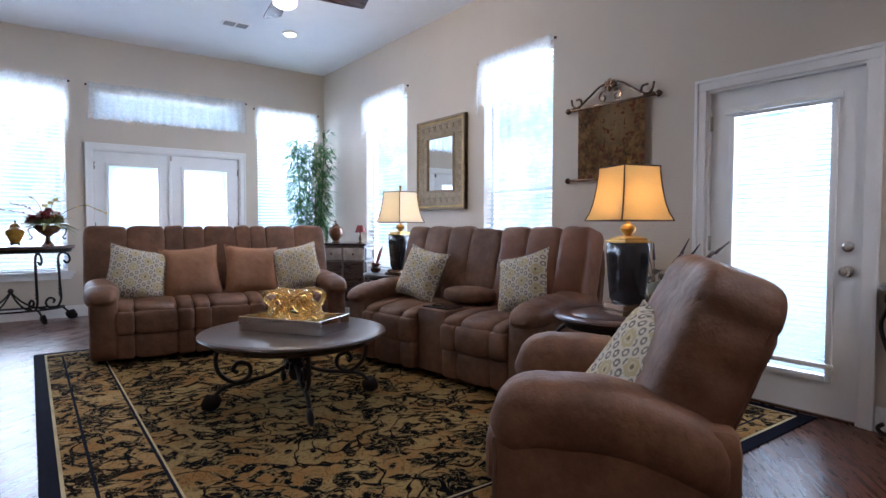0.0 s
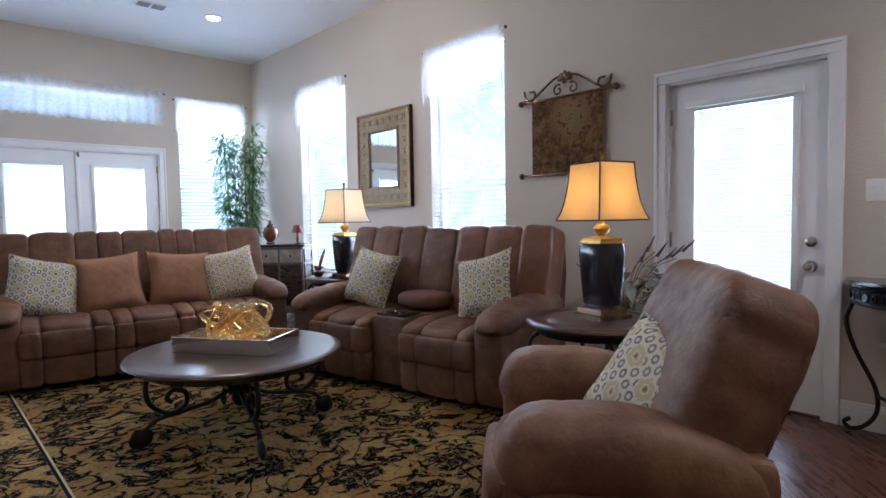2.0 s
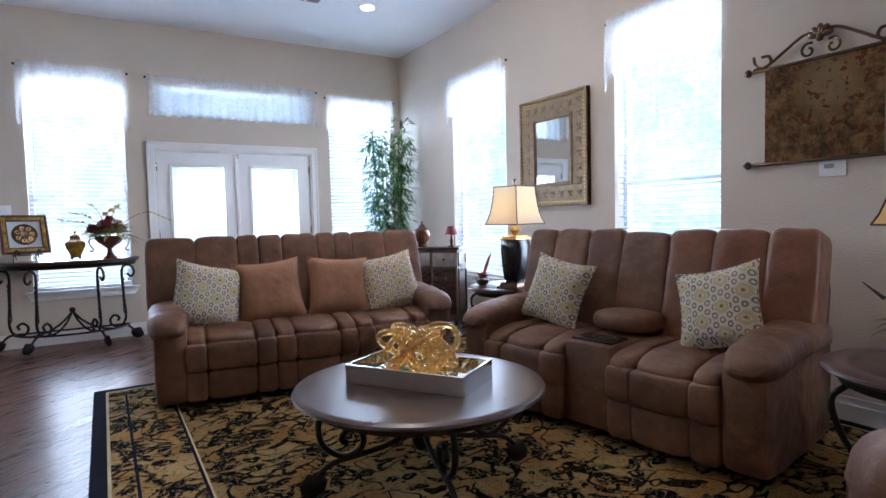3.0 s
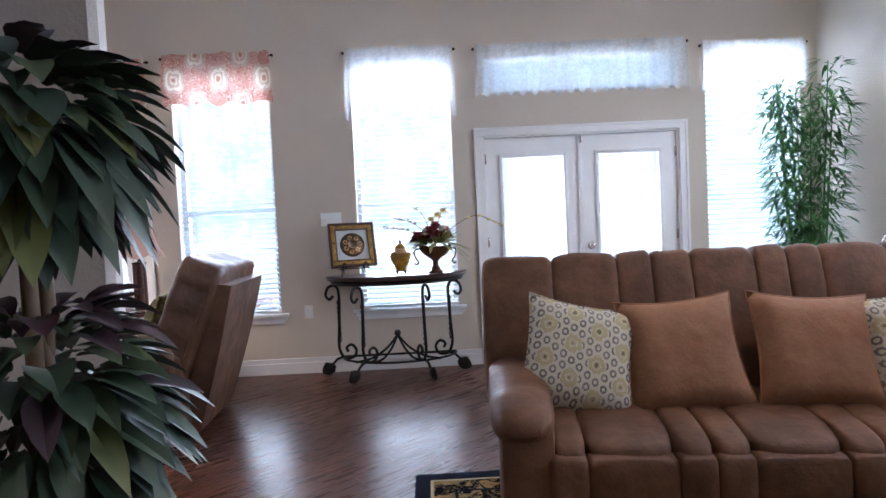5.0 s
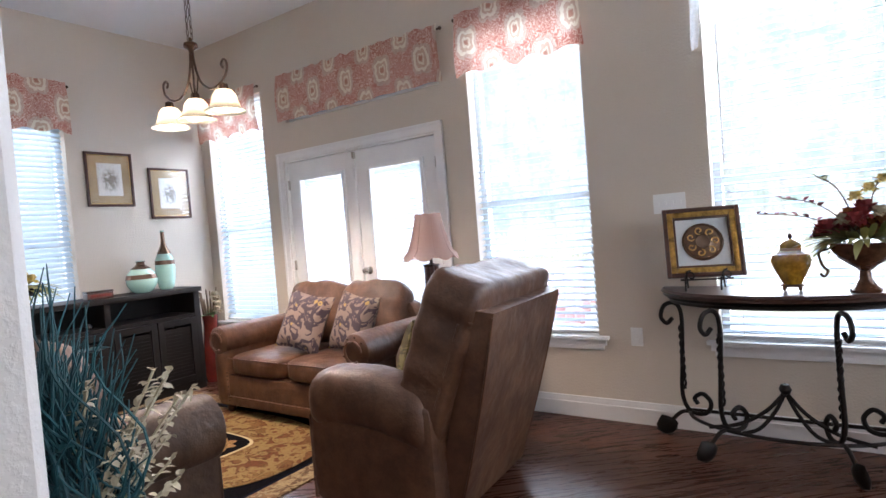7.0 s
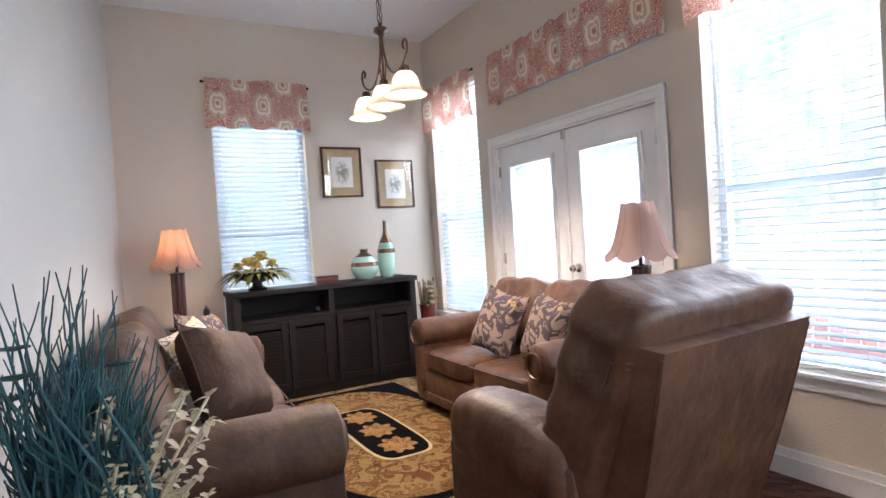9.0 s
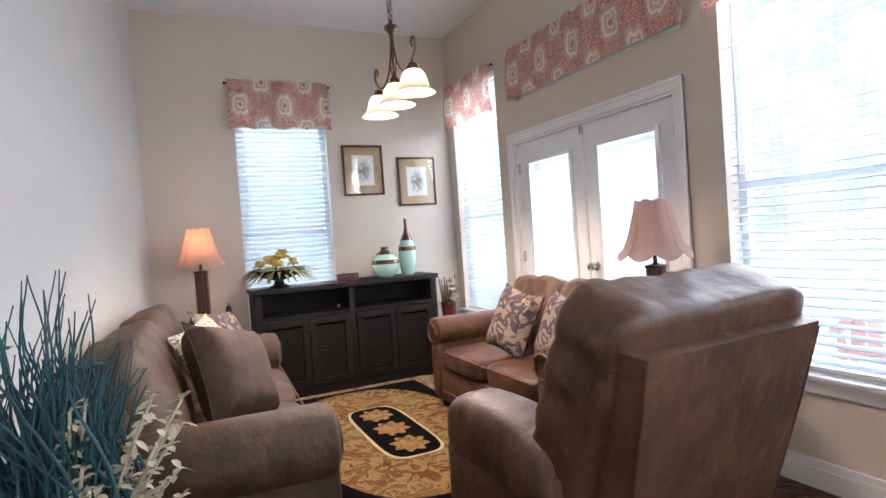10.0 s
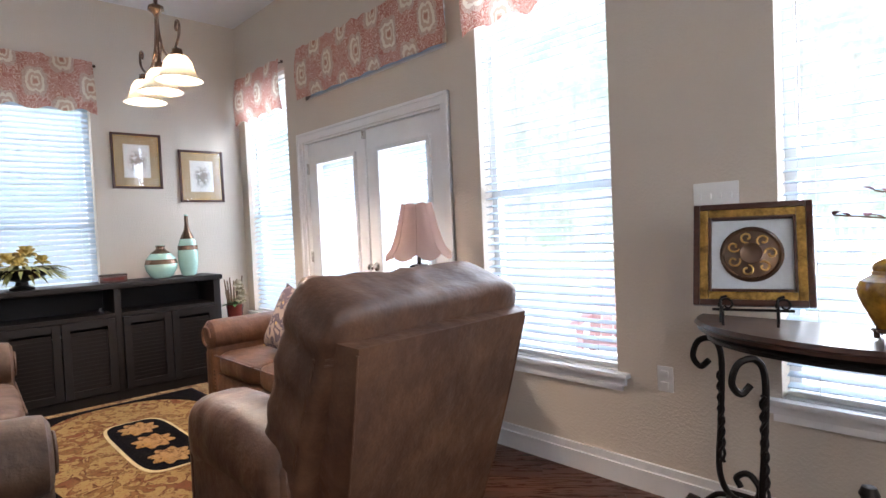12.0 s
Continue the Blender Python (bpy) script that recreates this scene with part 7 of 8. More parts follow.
tagged(part("stem", st, M_STEM, ur), kind="stuff")

plate(pose(-0.395, YN - 0.001, 0.495), 0.075, 0.118, "white wall socket with two outlets", "wall_socket", [(0.0375, 0.085, 0.034, 0.028), (0.0375, 0.033, 0.034, 0.028)], "socket")
plate(pose(-0.205, YN - 0.001, 1.315), 0.185, 0.118, "white wide light switch plate", "light_switch", [(0.030 + 0.042 * i, 0.06, 0.010, 0.024) for i in range(4)])

# ---- the sitting nook ----
tv = thing("media_cabinet", pose(TVX, 8.26, 0, 0, 0, 90), "long black-brown media cabinet with open shelf and louvred doors", "cabinet")
L, Dp, Ht = 1.68, 0.42, 0.97
part("top", block(L + 0.03, Dp + 0.02, 0.045, (0, 0, Ht - 0.0225), 0.006), M_EBONY, tv)
part("plinth", block(L, Dp - 0.02, 0.09, (0, 0.01, 0.045)), M_EBONY, tv)
for x in (-L / 2 + 0.03, 0, L / 2 - 0.03):
    part("upright", block(0.06 if x else 0.05, Dp - 0.02, Ht - 0.135, (x, 0.008, 0.09 + (Ht - 0.135) / 2), 0.003), M_EBONY, tv)
part("back", block(L - 0.06, 0.012, Ht - 0.14, (0, Dp / 2 - 0.02, 0.09 + (Ht - 0.14) / 2)), M_EBONY, tv)
part("shelf", block(L - 0.06, Dp - 0.04, 0.03, (0, 0, 0.71)), M_EBONY, tv)
for x0, x1 in ((-L / 2 + 0.06, -0.025), (0.025, L / 2 - 0.06)):
    half = (x1 - x0) / 2
    for i in range(2):
        a = x0 + i * half
        bm = bmesh.new()
        for p, q, z0, z1 in ((a + 0.004, a + 0.06, 0.095, 0.69), (a + half - 0.06, a + half - 0.004, 0.095, 0.69), (a + 0.06, a + half - 0.06, 0.095, 0.15), (a + 0.06, a + half - 0.06, 0.632, 0.69)):
            box(bm, q - p, 0.022, z1 - z0, ((p + q) / 2, -Dp / 2 + 0.012, (z0 + z1) / 2), 0.002)
        dr = part("door", bm, M_EBONY, tv, "", False)
        for j in range(15):
            part("louvre", block(half - 0.124, 0.006, 0.034, (a + half / 2, 0, 0), 0, None), M_EBONY, dr, "", False).matrix_basis = pose(0, -Dp / 2 + 0.016, 0.166 + j * 0.0305, 7, 0, 0)
part("small_camera", lathe(bmesh.new(), [(0, 0), (0.025, 0), (0.028, 0.02), (0.02, 0.045), (0, 0.05)], c=(-0.10, -0.08, 0.726), n=16), M_BLACK, tv, "small black round device")


def flower_bowl(m):
    b3 = thing("flower_bowl", m, "dark footed bowl of yellow silk roses", "flower arrangement")
    part("bowl", lathe(bmesh.new(), [(0.07, 0), (0.075, 0.012), (0.04, 0.03), (0.035, 0.055), (0.10, 0.075), (0.185, 0.110), (0.205, 0.140), (0.19, 0.140), (0.10, 0.10)], n=28), M_IRON, b3)
    rng = random.Random(8)
    l2 = bmesh.new()
    for c, r in (((-0.08, -0.07, 0.20), 0.058), ((0.03, -0.05, 0.235), 0.066), ((0.0, 0.07, 0.20), 0.058), ((0.12, 0.0, 0.18), 0.052), ((-0.02, -0.11, 0.175), 0.050), ((-0.14, 0.0, 0.175), 0.046)):
        one = bmesh.new()
        flower(one, Vector(c), r, rng)
        part("rose", one, M_YELLOW, b3)
    for i in range(120):
        a = rng.uniform(0, 6.28)
        d = Vector((1.6 * math.cos(a), math.sin(a), rng.uniform(-0.25, 0.6)))
        blade_leaf(l2, Vector((0.10 * math.cos(a), 0.08 * math.sin(a), 0.14)), d, rng.uniform(0.12, 0.24), 0.028, 0.5)
    tagged(part("leaf", l2, M_GOLDLEAF, b3), kind="stuff")
    return b3


flower_bowl(pose(TVX + 0.02, 7.66, 0.97, 0, 0, 90) @ Matrix.Diagonal((1.12, 1.12, 1.12, 1)))
bx = thing("wooden_box", pose(TVX + 0.04, 8.27, 0.97, 0, 0, 84), "small reddish carved wooden box with dark lid", "box")
part("body", block(0.20, 0.11, 0.05, (0, 0, 0.025), 0.004), M_MAHOG, bx)
part("lid", block(0.205, 0.115, 0.016, (0, 0, 0.06), 0.004), M_DARKWOOD, bx)
part("band", block(0.15, 0.004, 0.02, (0, -0.057, 0.027)), M_BURG, bx)


def banded_vase(m, prof, bands, label):
    """Celadon vase with bronze neck and belts; bands: (z0, z1) in bronze."""
    v = thing("banded_vase", m, label, "vase", "celadon vases")

    def radius(z):
        for (r0, z0), (r1, z1) in zip(prof, prof[1:]):
            if z0 <= z <= z1:
                return r0 + (r1 - r0) * (z - z0) / max(1e-6, z1 - z0)
        return prof[-1][0]

    part("body", lathe(bmesh.new(), prof, n=36), M_CELADON, v)
    for z0, z1 in bands:
        zs = [z0 + (z1 - z0) * i / 8 for i in range(9)]
        part("bronze_band", lathe(bmesh.new(), [(radius(z0) - 0.003, z0)] + [(radius(z) + 0.0022, z) for z in zs] + [(radius(z1) - 0.003, z1)], n=36), M_BRONZE, v, "metallic bronze belt")
    return v


banded_vase(pose(TVX + 0.02, 8.66, 0.97) @ Matrix.Diagonal((1.12, 1.12, 1.08, 1)), [(0.06, 0), (0.085, 0.02), (0.112, 0.07), (0.118, 0.11), (0.105, 0.16), (0.07, 0.205), (0.035, 0.23), (0.026, 0.245), (0.036, 0.265), (0.032, 0.265)], [(0.115, 0.152), (0.20, 0.266)], "squat celadon vase with bronze belt and neck")
banded_vase(pose(TVX + 0.0, 8.90, 0.97), [(0.05, 0), (0.066, 0.02), (0.082, 0.10), (0.088, 0.19), (0.082, 0.27), (0.055, 0.35), (0.025, 0.41), (0.015, 0.46), (0.014, 0.53), (0.018, 0.555), (0.014, 0.555)], [(0.235, 0.275), (0.335, 0.556)], "tall celadon bottle vase with bronze belt and neck")

fp = thing("floor_vase", pose(TVX + 0.06, 9.28, 0), "tall slatted floor vase with green and white flowers", "plant")
part("vase", lathe(bmesh.new(), [(0.08, 0), (0.10, 0.05), (0.09, 0.30), (0.07, 0.55), (0.08, 0.66), (0.07, 0.66)], n=20), M_BURG, fp)
rng = random.Random(14)
a1, a2, a3 = bmesh.new(), bmesh.new(), bmesh.new()
for i in range(16):
    a = i / 16 * 6.28
    tube(a1, [(0.05 * math.cos(a), 0.05 * math.sin(a), 0.62), (0.08 * math.cos(a), 0.08 * math.sin(a), 0.80 + rng.uniform(-0.03, 0.14))], 0.012, 6, end=0.006)
for i in range(22):
    a = rng.uniform(0, 6.28)
    blade_leaf(a2, Vector((0.05, -0.02, 0.66)), Vector((math.cos(a), math.sin(a), rng.uniform(0.2, 1.6))), rng.uniform(0.09, 0.17), 0.035, 0.4)
for i in range(4):
    flower(a3, Vector((0.10, rng.uniform(-0.08, 0.08), 0.70 + 0.05 * i)), 0.05, rng)
tagged(part("reed", a1, M_STEM, fp), kind="stuff")
tagged(part("leaf", a2, M_GREEN, fp), kind="stuff")
tagged(part("bloom", a3, M_IVORY, fp), kind="stuff")


def square_table(m, label, w=0.50, h=0.60):
    t = thing("side_table", m, label, "table", "square side tables")
    part("tabletop", block(w, w, 0.03, (0, 0, h - 0.015), 0.006), M_DARKWOOD, t)
    part("apron", block(w - 0.06, w - 0.06, 0.08, (0, 0, h - 0.07), 0.004), M_DARKWOOD, t)
    for x in (-w / 2 + 0.05, w / 2 - 0.05):
        for y in (-w / 2 + 0.05, w / 2 - 0.05):
            part("leg", block(0.045, 0.045, h - 0.03, (x, y, (h - 0.03) / 2), 0.004), M_DARKWOOD, t)
    part("shelf", block(w - 0.08, w - 0.08, 0.02, (0, 0, 0.18), 0.004), M_DARKWOOD, t)
    return t


def scallop_lamp(m, label, power, h0=0.0):
    """Dark column lamp with a panelled bell shade whose hem is scalloped."""
    l = thing("column_lamp", m, label, "lamp", "column table lamps")
    part("foot", lathe(bmesh.new(), [(0.09, 0), (0.09, 0.015), (0.06, 0.028), (0.055, 0.04)], n=24), M_DARKWOOD, l)
    for i in range(7):
        a = radians(i * 51.4)
        part("column_rod", tube(bmesh.new(), [(0.036 * math.cos(a), 0.036 * math.sin(a), 0.035), (0.036 * math.cos(a), 0.036 * math.sin(a), 0.455)], 0.0175, 8), M_MAHOG, l)
    part("cap", lathe(bmesh.new(), [(0.058, 0.45), (0.058, 0.462), (0.02, 0.468), (0.012, 0.475), (0.012, 0.56)], n=20), M_DARKWOOD, l)
    part("bulb", lathe(bmesh.new(), [(0.012, 0.55), (0.028, 0.60), (0.028, 0.625), (0.014, 0.648), (0, 0.652)], n=12), M_BULB if power else M_WHITE, l)
    part("harp", tube(bmesh.new(), [(0, 0, 0.56), (0, 0, 0.80)], 0.004, 6), M_BRASS, l)
    bm = bmesh.new()
    n = 48
    rings = []
    for j in range(9):
        t = j / 8
        ring = []
        for i in range(n):
            a = 2 * math.pi * i / n
            lobe = abs(math.sin(a * 4))
            r = 0.195 - 0.105 * (t ** 0.55)
            r *= 1 + 0.035 * (lobe - 0.5)
            z = 0.525 + 0.275 * t - (0.034 * lobe if j == 0 else 0.014 * lobe if j == 1 else 0) + (0.012 * lobe if j == 8 else 0)
            ring.append(bm.verts.new((r * math.cos(a), r * math.sin(a), z)))
        rings.append(ring)
    for a, b3 in zip(rings, rings[1:]):
        for i in range(n):
            bm.faces.new((a[i], a[(i + 1) % n], b3[(i + 1) % n], b3[i]))
    sh = part("shade", bm, M_SHADE_PINK, l, "dusty pink scalloped shade")
    for k2 in range(8):
        a = math.pi * k2 / 4
        pts = [((0.195 - 0.105 * ((j / 8) ** 0.55)) * 0.985 * math.cos(a), (0.195 - 0.105 * ((j / 8) ** 0.55)) * 0.985 * math.sin(a), 0.525 + 0.275 * j / 8) for j in range(9)]
        part("rib_piping", tube(bmesh.new(), pts, 0.003, 5), M_SHADE_PINK, sh)
    if power:
        p = m.translation
        bulb(p.x, p.y, p.z + 0.70, power, (1, 0.44, 0.20), 0.025)
    return l


square_table(pose(-1.52, 9.26, 0), "dark square side table between loveseat and recliner", 0.40, 0.61)
scallop_lamp(pose(-1.66, 9.21, 0.61) @ Matrix.Diagonal((1, 1, 1.03, 1)), "unlit column lamp with dusty pink scalloped shade", 0.0)
bx = thing("dark_wood_box", pose(-1.62, 9.12, 0.61, 0, 0, 10), "plain dark wooden box on the side table", "box")
part("body", block(0.16, 0.11, 0.06, (0, 0, 0.03), 0.004), M_MAHOG, bx)
part("lid", block(0.166, 0.116, 0.018, (0, 0, 0.07), 0.004), M_DARKWOOD, bx)
square_table(pose(-4.42, 7.03, 0), "dark square side table in the corner by the sofa", 0.50, 0.71)
scallop_lamp(pose(-4.44, 7.03, 0.71), "lit column lamp with glowing pink scalloped shade", 1.5)
fg = thing("figurine", pose(-4.28, 7.21, 0.71), "small dark seated animal figurine on the side table", "figurine")
bm = bmesh.new()
lathe(bm, [(0.035, 0), (0.04, 0.02), (0.032, 0.07), (0.022, 0.11), (0.026, 0.14), (0.018, 0.165), (0, 0.17)], n=14)
for s in (-1, 1):
    puff(bm, 0.012, 0.012, 0.03, (s * 0.015, 0, 0.175), 2.2, 3)
part("figure", bm, M_IRON, fg)


def on_west(y, z):
    return pose(XW + 0.001, y, z, 0, 0, 90)


M_SKETCH, _nt, _b = shader("pencil_sketch_print")
_v = coords(_nt)
_tc = _nt.nodes.new("ShaderNodeTexCoord")
_g = _nt.nodes.new("ShaderNodeVectorMath")
_g.operation = "DISTANCE"
_nt.links.new(_tc.outputs["Generated"], _g.inputs[0])
_g.inputs[1].default_value = (0.5, 0.0, 0.48)
_mask = ramp(_nt, _g.outputs["Value"], 0.44, 0.22)
_ink = calc(_nt, "MULTIPLY", ramp(_nt, noise_at(_nt, _v, 34, 5, 0.7), 0.40, 0.54), _mask)
_tint = blend(_nt, noise_at(_nt, _v, 9, 2), (0.10, 0.17, 0.11), (0.26, 0.13, 0.10))
_nt.links.new(blend(_nt, calc(_nt, "MULTIPLY", _ink, 0.85), (0.78, 0.77, 0.74), _tint), _b.inputs["Base Color"])
_b.inputs["Roughness"].default_value = 0.8
for y0, z0, lab in ((8.375, 1.775, "framed pencil sketch of a gabled house, tan mount"), (8.94, 1.655, "framed sketch of a house among trees, tan mount")):
    p = framed(on_west(y0, z0), 0.415, 0.495, lab, M_MAHOG, 0.022, [(0.012, M_GOLD), (0.030, M_LINEN), (0.098, M_IVORYBOARD), (0.106, M_SKETCH)])
    pg = part("glass", block(0.37, 0.002, 0.45, (0.2075, -0.018, 0.2475)), M_GLASS, p, "", False)
    pg.visible_shadow = False

# ---- three-light pendant ----
ch = thing("pendant_chandelier", pose(-2.71, 8.18, 0), "bronze linear chandelier with three lit alabaster bell shades", "chandelier")
part("canopy", lathe(bmesh.new(), [(0.065, CEIL), (0.06, CEIL - 0.02), (0.02, CEIL - 0.035), (0.008, CEIL - 0.04)], n=24), M_BRONZE, ch)
link = None
for i in range(17):
    for s in (-1, 1):
        z = 2.70 + i * 0.0395
        if z > CEIL - 0.05:
            continue
        x = s * (0.022 - 0.012 * (i / 17))
        if link is None:
            pts = [(0.008 * math.cos(a), 0, 0.022 * math.sin(a)) for a in [2 * math.pi * j / 12 for j in range(13)]]
            link = part("chain_link", tube(bmesh.new(), pts, 0.0026, 5), M_BRONZE, ch)
            link.matrix_basis = pose(x, 0, z)
        else:
            share(link, pose(x, 0, z, 0, 0, 90 * (i % 2)), ch)
part("hub", lathe(bmesh.new(), [(0.006, 2.70), (0.012, 2.68), (0.042, 2.66), (0.045, 2.64), (0.02, 2.62), (0.01, 2.60)], n=20), M_BRONZE, ch)
for x in (-0.305, 0.0, 0.305):
    if x:
        s = 1 if x > 0 else -1
        pts = curve([(0.012 * s, 0, 2.64), (0.025 * s, 0, 2.52), (0.075 * s, 0, 2.40), (0.17 * s, 0, 2.335), (0.27 * s, 0, 2.345), (0.345 * s, 0, 2.40), (0.355 * s, 0, 2.46), (0.325 * s, 0, 2.485), (0.30 * s, 0, 2.46), (0.315 * s, 0, 2.435)], 6)
        arm = part("arm", tube(bmesh.new(), pts, 0.0075, 8), M_BRONZE, ch)
    else:
        arm = part("arm", tube(bmesh.new(), [(0, 0, 2.62), (0, 0, 2.30)], 0.007, 8), M_BRONZE, ch)
        for s in (-1, 1):
            part("inner_scroll", tube(bmesh.new(), curve([(0.05 * s, 0, 2.44), (0.03 * s, 0, 2.36), (0.005 * s, 0, 2.31)], 5), 0.005, 6), M_BRONZE, arm)
    part("socket", lathe(bmesh.new(), [(0.008, 2.345), (0.026, 2.335), (0.03, 2.30), (0.022, 2.295)], c=(x, 0, 0), n=16), M_BRONZE, arm)
    part("shade", lathe(bmesh.new(), [(0.022, 2.305), (0.05, 2.295), (0.072, 2.265), (0.082, 2.225), (0.095, 2.19), (0.125, 2.165), (0.122, 2.162), (0.091, 2.186), (0.078, 2.225), (0.068, 2.262), (0.046, 2.289), (0.022, 2.298)], c=(x, 0, 0), n=32), M_GLOBE, ch, "lit amber-white glass bell")
    bulb(-2.71 + x, 8.18, 2.245, 52.0, (1, 0.84, 0.66), 0.03)

# ---- grasses in a tall vase by the plaster wall ----
gr = thing("grass_arrangement", pose(-1.03, 6.57, 0), "tall vase of teal grasses with ivory blossom sprays", "plant")
part("vase", lathe(bmesh.new(), [(0.07, 0), (0.09, 0.02), (0.11, 0.20), (0.10, 0.38), (0.06, 0.48), (0.07, 0.52), (0.06, 0.52)], n=24), M_BRONZE, gr)
rng = random.Random(31)
g1, g2, g3, g4 = (bmesh.new() for _ in range(4))
for i in range(430):
    a, q = rng.uniform(0, 6.28), rng.uniform(0.02, 0.27) * rng.uniform(0.5, 1)
    h = rng.uniform(0.70, 1.12) if i % 12 else rng.uniform(1.14, 1.32)
    top = Vector((q * math.cos(a) * 1.2, max(-0.16, q * math.sin(a)), h))
    wav = Vector((rng.uniform(-0.10, 0.10), rng.uniform(-0.04, 0.10), 0))
    pts = curve([(0.04 * math.cos(a), 0.04 * math.sin(a), 0.48), Vector((top.x * 0.55, top.y * 0.55, 0.48 + (h - 0.48) * 0.45)) + wav, Vector((top.x * 0.8, top.y * 0.8, 0.48 + (h - 0.48) * 0.78)) - wav * 0.4, top], 4)
    tube(g1, pts, rng.uniform(0.0035, 0.0075), 5, end=0.0015)
for i in range(9):
    a = rng.uniform(0, 6.28)
    c = Vector((0.10 * math.cos(a) + 0.03, -0.02 + 0.12 * math.sin(a), rng.uniform(0.85, 1.12)))
    for j in range(6):
        b3 = j * 1.05
        blade_leaf(g4, c, Vector((math.cos(b3), math.sin(b3), 0.3)), 0.045, 0.035, 0.1, n=3)
for i in range(22):
    a = rng.uniform(-0.6, 1.6)
    top = Vector((0.10 + rng.uniform(-0.06, 0.16), 0.12 + 0.16 * math.sin(a), rng.uniform(0.66, 1.0)))
    pts = curve([(0.03, 0.03, 0.48), Vector((top.x * 0.6, top.y * 0.6, 0.48 + (top.z - 0.48) * 0.6)), top], 6)
    tube(g2, pts, 0.0042, 5)
    for p in pts[4:]:
        for q in range(3):
            blade_leaf(g3, Vector(p), Vector((rng.uniform(-1, 1), rng.uniform(-1, 1), rng.uniform(-0.3, 0.8))), rng.uniform(0.022, 0.042), 0.02, 0.2, n=3)
tagged(part("grass_blade", g1, M_TEAL, gr, "teal dyed grass"), kind="stuff")
tagged(part("white_stem", g2, M_IVORY, gr), kind="stuff")
tagged(part("ivory_petal", g3, M_IVORY, gr), kind="stuff")
tagged(part("teal_blossom", g4, M_TEAL, gr), kind="stuff")

# ---- broad-leaved tree in two tiers ----
dr = thing("silk_tree", pose(-0.02, 5.58, 0), "artificial two-tier tree with broad green and plum leaves", "plant")
part("pot", lathe(bmesh.new(), [(0.12, 0), (0.15, 0.04), (0.17, 0.26), (0.18, 0.30), (0.16, 0.30), (0.15, 0.27)], n=24), M_POT, dr)
for dx, dy in ((0.0, 0.0), (0.035, 0.02), (-0.02, 0.03)):
    part("trunk", tube(bmesh.new(), curve([(dx, dy, 0.26), (dx * 1.6, dy, 0.8), (-dx * 0.4, dy * 1.2, 1.15), (dx, dy, 1.55)], 5), 0.019, 10, end=0.013), M_STEM, dr)
rng = random.Random(17)
for z0, z1, plums in ((1.17, 1.72, 0.10), (0.54, 1.24, 0.14)):
    green, lime, plum = bmesh.new(), bmesh.new(), bmesh.new()
    for i in range(330):
        t = (i + rng.random()) / 330
        a = rng.uniform(0, 6.28)
        z = z0 + 0.20 + (z1 - z0 - 0.30) * t
        q = 0.05 + 0.115 * math.sin(math.pi * (0.16 + 0.70 * t)) * rng.uniform(0.55, 1)
        d = Vector((math.cos(a), math.sin(a), -1.25 + 1.75 * t + rng.uniform(-0.25, 0.25)))
        size = rng.uniform(0.115, 0.18) * (1 if t < 0.85 else 0.9)
        pick = rng.random()
        to = plum if t > 0.93 or pick < plums else lime if pick > 0.90 else green
        blade_leaf(to, Vector((q * math.cos(a), q * math.sin(a), z)), d, size, size * rng.uniform(0.36, 0.46), rng.uniform(0.2, 0.5), n=5, fold=rng.uniform(0.1, 0.3))
    tagged(part("green_leaf", green, M_DRAC, dr, "broad blue-green leaves"), kind="stuff")
    tagged(part("lime_leaf", lime, M_DRAC_LIME, dr, "yellow-green leaves"), kind="stuff")
    tagged(part("plum_leaf", plum, M_PLUM, dr, "dark plum leaves at the crown"), kind="stuff")

# ---- outside ----
structure("ground", block(400, 400, 0.2, (0, 0, -0.30)), M_GRASS, "mown lawn round the house", "ground")
# Backdrop glows by itself: sunlight and haze are put into its emission colours.
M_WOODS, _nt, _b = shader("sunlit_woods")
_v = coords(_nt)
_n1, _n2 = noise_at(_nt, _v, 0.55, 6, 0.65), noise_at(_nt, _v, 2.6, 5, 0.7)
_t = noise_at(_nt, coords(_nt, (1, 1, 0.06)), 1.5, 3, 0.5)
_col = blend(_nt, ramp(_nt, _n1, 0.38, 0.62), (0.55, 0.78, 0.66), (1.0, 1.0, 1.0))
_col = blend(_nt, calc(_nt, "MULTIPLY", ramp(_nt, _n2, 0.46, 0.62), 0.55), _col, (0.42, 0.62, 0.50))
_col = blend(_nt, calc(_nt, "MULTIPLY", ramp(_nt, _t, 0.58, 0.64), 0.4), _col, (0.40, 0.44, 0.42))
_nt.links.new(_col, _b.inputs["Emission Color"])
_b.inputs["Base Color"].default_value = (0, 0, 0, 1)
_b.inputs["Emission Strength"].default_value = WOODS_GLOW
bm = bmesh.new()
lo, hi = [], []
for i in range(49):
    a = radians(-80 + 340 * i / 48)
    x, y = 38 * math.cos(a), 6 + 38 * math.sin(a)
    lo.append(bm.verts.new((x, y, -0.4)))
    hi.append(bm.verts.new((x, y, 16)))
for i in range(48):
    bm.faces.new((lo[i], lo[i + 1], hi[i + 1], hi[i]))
structure("backdrop", bm, M_WOODS, "self-glowing backdrop of woods with sunlight and haze painted in", "backdrop")
structure("patio", block(14, 4.6, 0.06, (-0.5, YN + 2.55, -0.12)), plain("sunlit_concrete", (0.78, 0.76, 0.73), 0.9), "pale concrete patio behind the house", "patio")


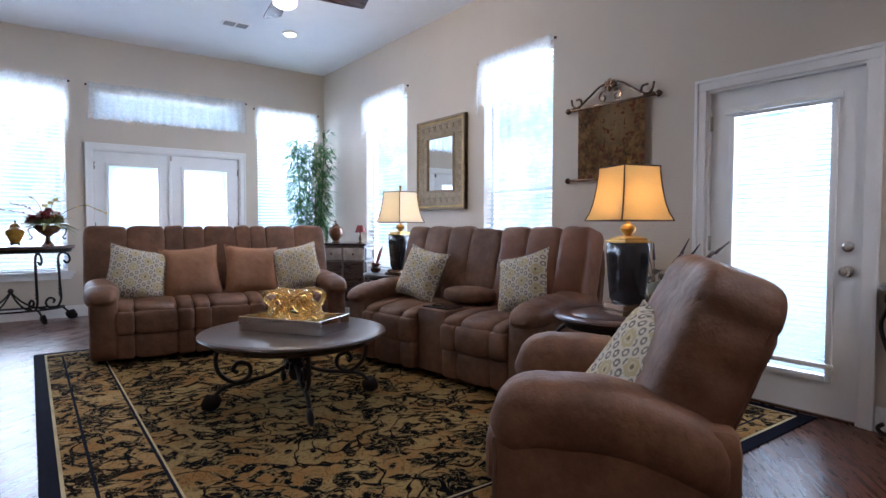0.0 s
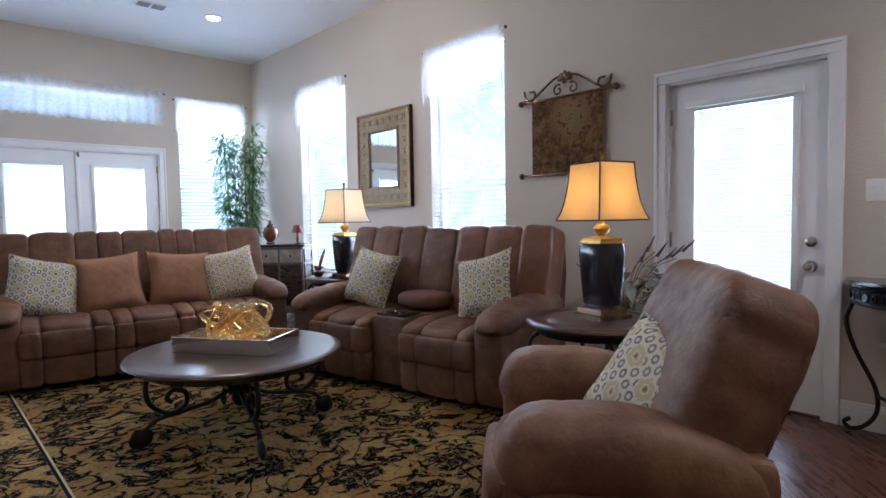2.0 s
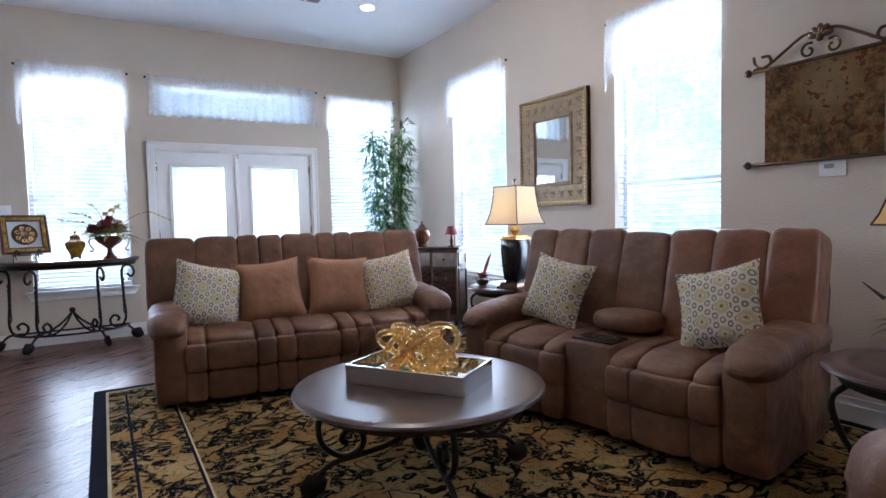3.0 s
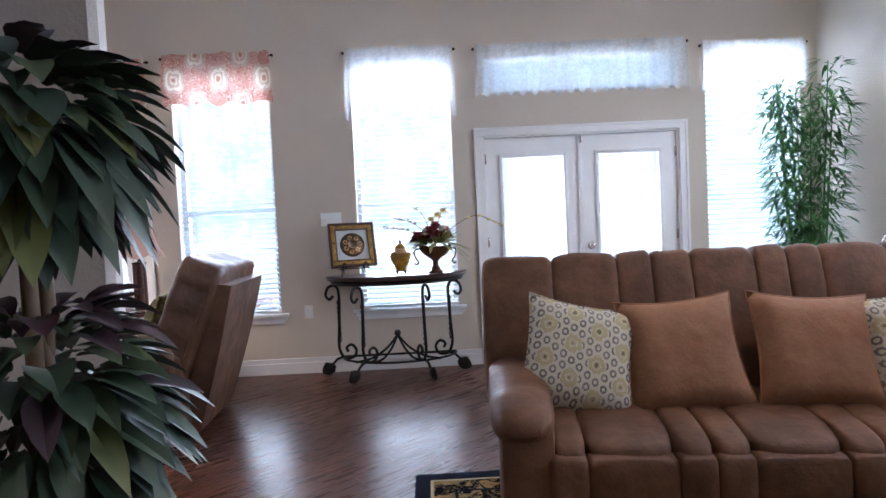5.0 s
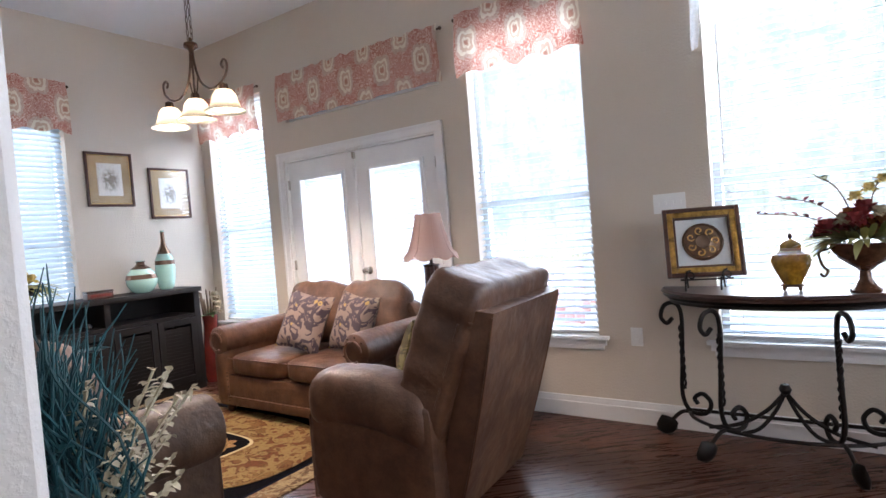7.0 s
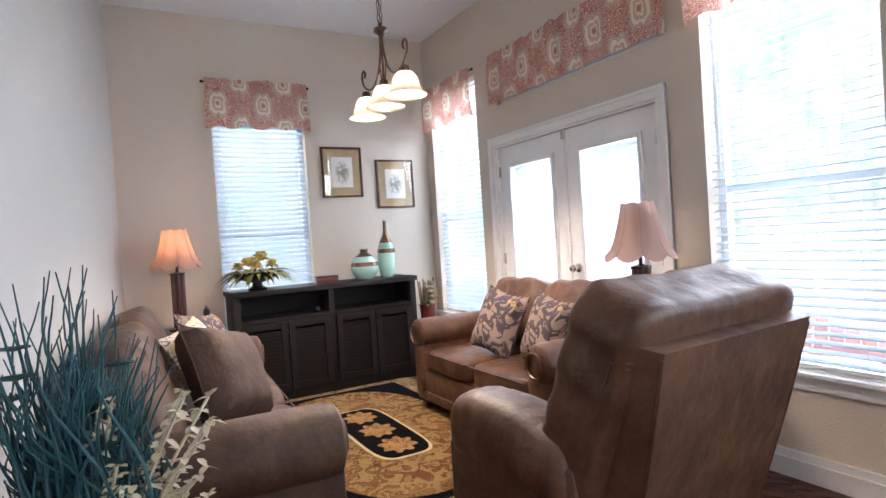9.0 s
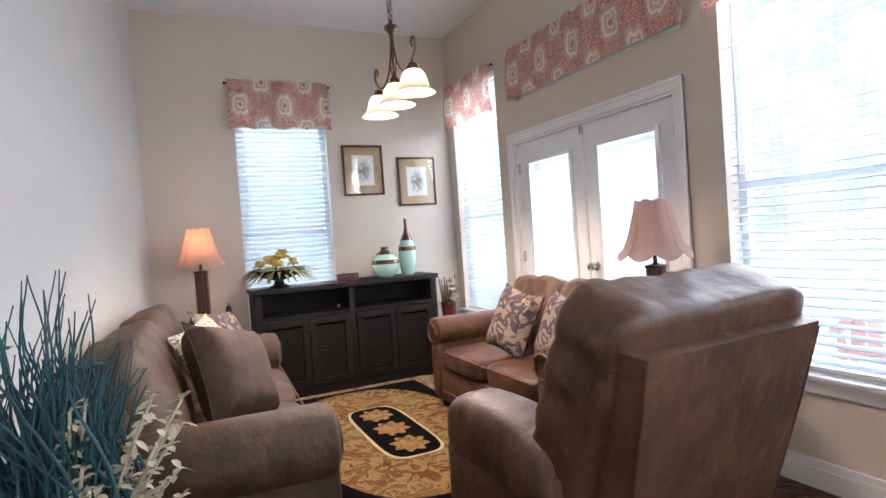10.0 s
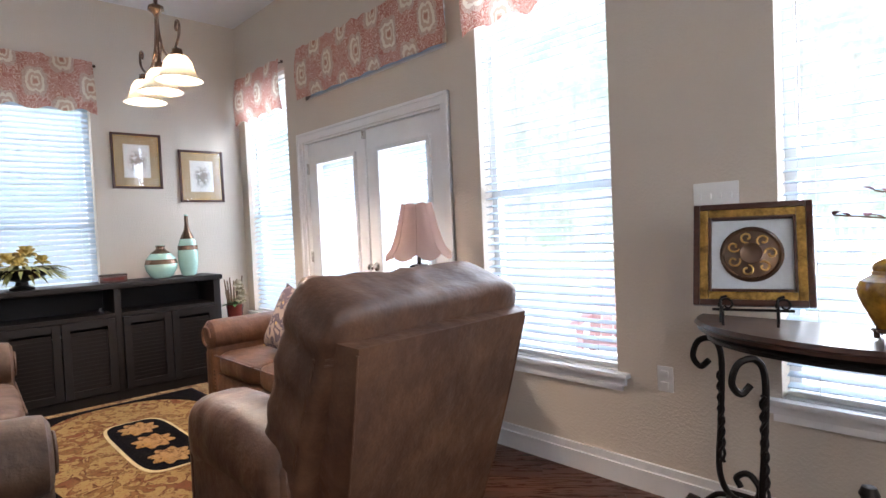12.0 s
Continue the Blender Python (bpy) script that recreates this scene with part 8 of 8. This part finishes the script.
def garden_chair(m):
    c = thing("garden_chair", m, "red painted garden chair on the patio", "chair", "garden chairs")
    for x in (-0.22, 0.22):
        part("leg", block(0.05, 0.05, 0.55, (x, -0.22, 0.275), 0.005), M_REDPAINT, c)
        part("leg", block(0.05, 0.05, 0.42, (x, 0.22, 0.21), 0.005), M_REDPAINT, c)
        part("arm", block(0.08, 0.62, 0.03, (x * 1.2, 0, 0.57), 0.005), M_REDPAINT, c)
    for i in range(5):
        part("seat_slat", block(0.50, 0.085, 0.02, (0, -0.2 + i * 0.1, 0.42 - i * 0.012), 0.004), M_REDPAINT, c)
        part("back_slat", block(0.09, 0.02, 0.62, (-0.2 + i * 0.1, 0, 0.31), 0.004, pose(0, 0.24, 0.40, -18, 0, 0)), M_REDPAINT, c)
    return c


GC = garden_chair(pose(-1.55, YN + 1.6, -0.09, 0, 0, 20))
copy_thing(GC, pose(-0.95, YN + 2.1, -0.09, 0, 0, -30))
fence = thing("garden_fence", pose(-13, YN + 19, -0.2), "weathered wooden picket fence across the garden", "fence")
rail = [part("rail", block(26, 0.04, 0.09, (13, 0.03, z)), M_FENCE, fence) for z in (0.4, 1.0)]
pk = None
for i in range(110):
    if pk is None:
        pk = part("picket", block(0.09, 0.02, 1.3, (0, 0, 0.65), 0.004), M_FENCE, fence)
    else:
        share(pk, pose(i * 0.236, 0, 0), fence)

# ---- floor planks, laid diagonally ----
plank_a = plank_b = None
rng = random.Random(2)
ang = FLOOR_TURN
ca, sa = math.cos(radians(ang)), math.sin(radians(ang))
PW, PL = 0.155, 1.22
count = 0
spare = bmesh.new()
for row in range(-75, 76):
    shift = (row * 0.41 + rng.uniform(-0.1, 0.1)) % PL
    for col in range(-10, 11):
        u, v = col * PL + shift, row * PW
        x, y = 0.3 + u * ca - v * sa, 5.0 + u * sa + v * ca
        if not (XW - 0.62 < x < XE + 0.62 and YS - 0.62 < y < YN + 0.62):
            continue
        inside = XW + 0.45 < x < XE - 0.45 and YS + 0.45 < y < YN - 0.45
        m = pose(x, y, -0.0035, 0, 0, ang)
        near = -1.9 < x < 2.0 and 5.6 < y < YN or x > 2.9 and y < 3.6 and y > 0.6
        if near and inside and count < 290:
            count += 1
            if plank_a is None:
                plank_a = part("plank", block(PL - 0.002, PW - 0.0016, 0.006, (0, 0, 0), 0.0006), M_FLOOR, floor, "", False)
                plank_a.matrix_basis = m
            else:
                share(plank_a, m, floor)
        else:
            if plank_b is None and inside:
                plank_b = part("plank_field", block(PL - 0.002, PW - 0.0016, 0.006, (0, 0, 0)), M_FLOOR, floor, "", False)
                plank_b.matrix_basis = m
            else:
                box(spare, PL - 0.002, PW - 0.0016, 0.006, (0, 0, 0), 0, m)
for co, no in (((XW - 0.02, 0, 0), (-1, 0, 0)), ((XE + 0.02, 0, 0), (1, 0, 0)), ((0, YN + 0.02, 0), (0, 1, 0)), ((0, YS - 0.02, 0), (0, -1, 0))):
    bmesh.ops.bisect_plane(spare, geom=spare.verts[:] + spare.edges[:] + spare.faces[:], plane_co=co, plane_no=no, clear_outer=True)
tagged(part("plank_rest", spare, M_FLOOR_REST, floor, "", False), kind="stuff")
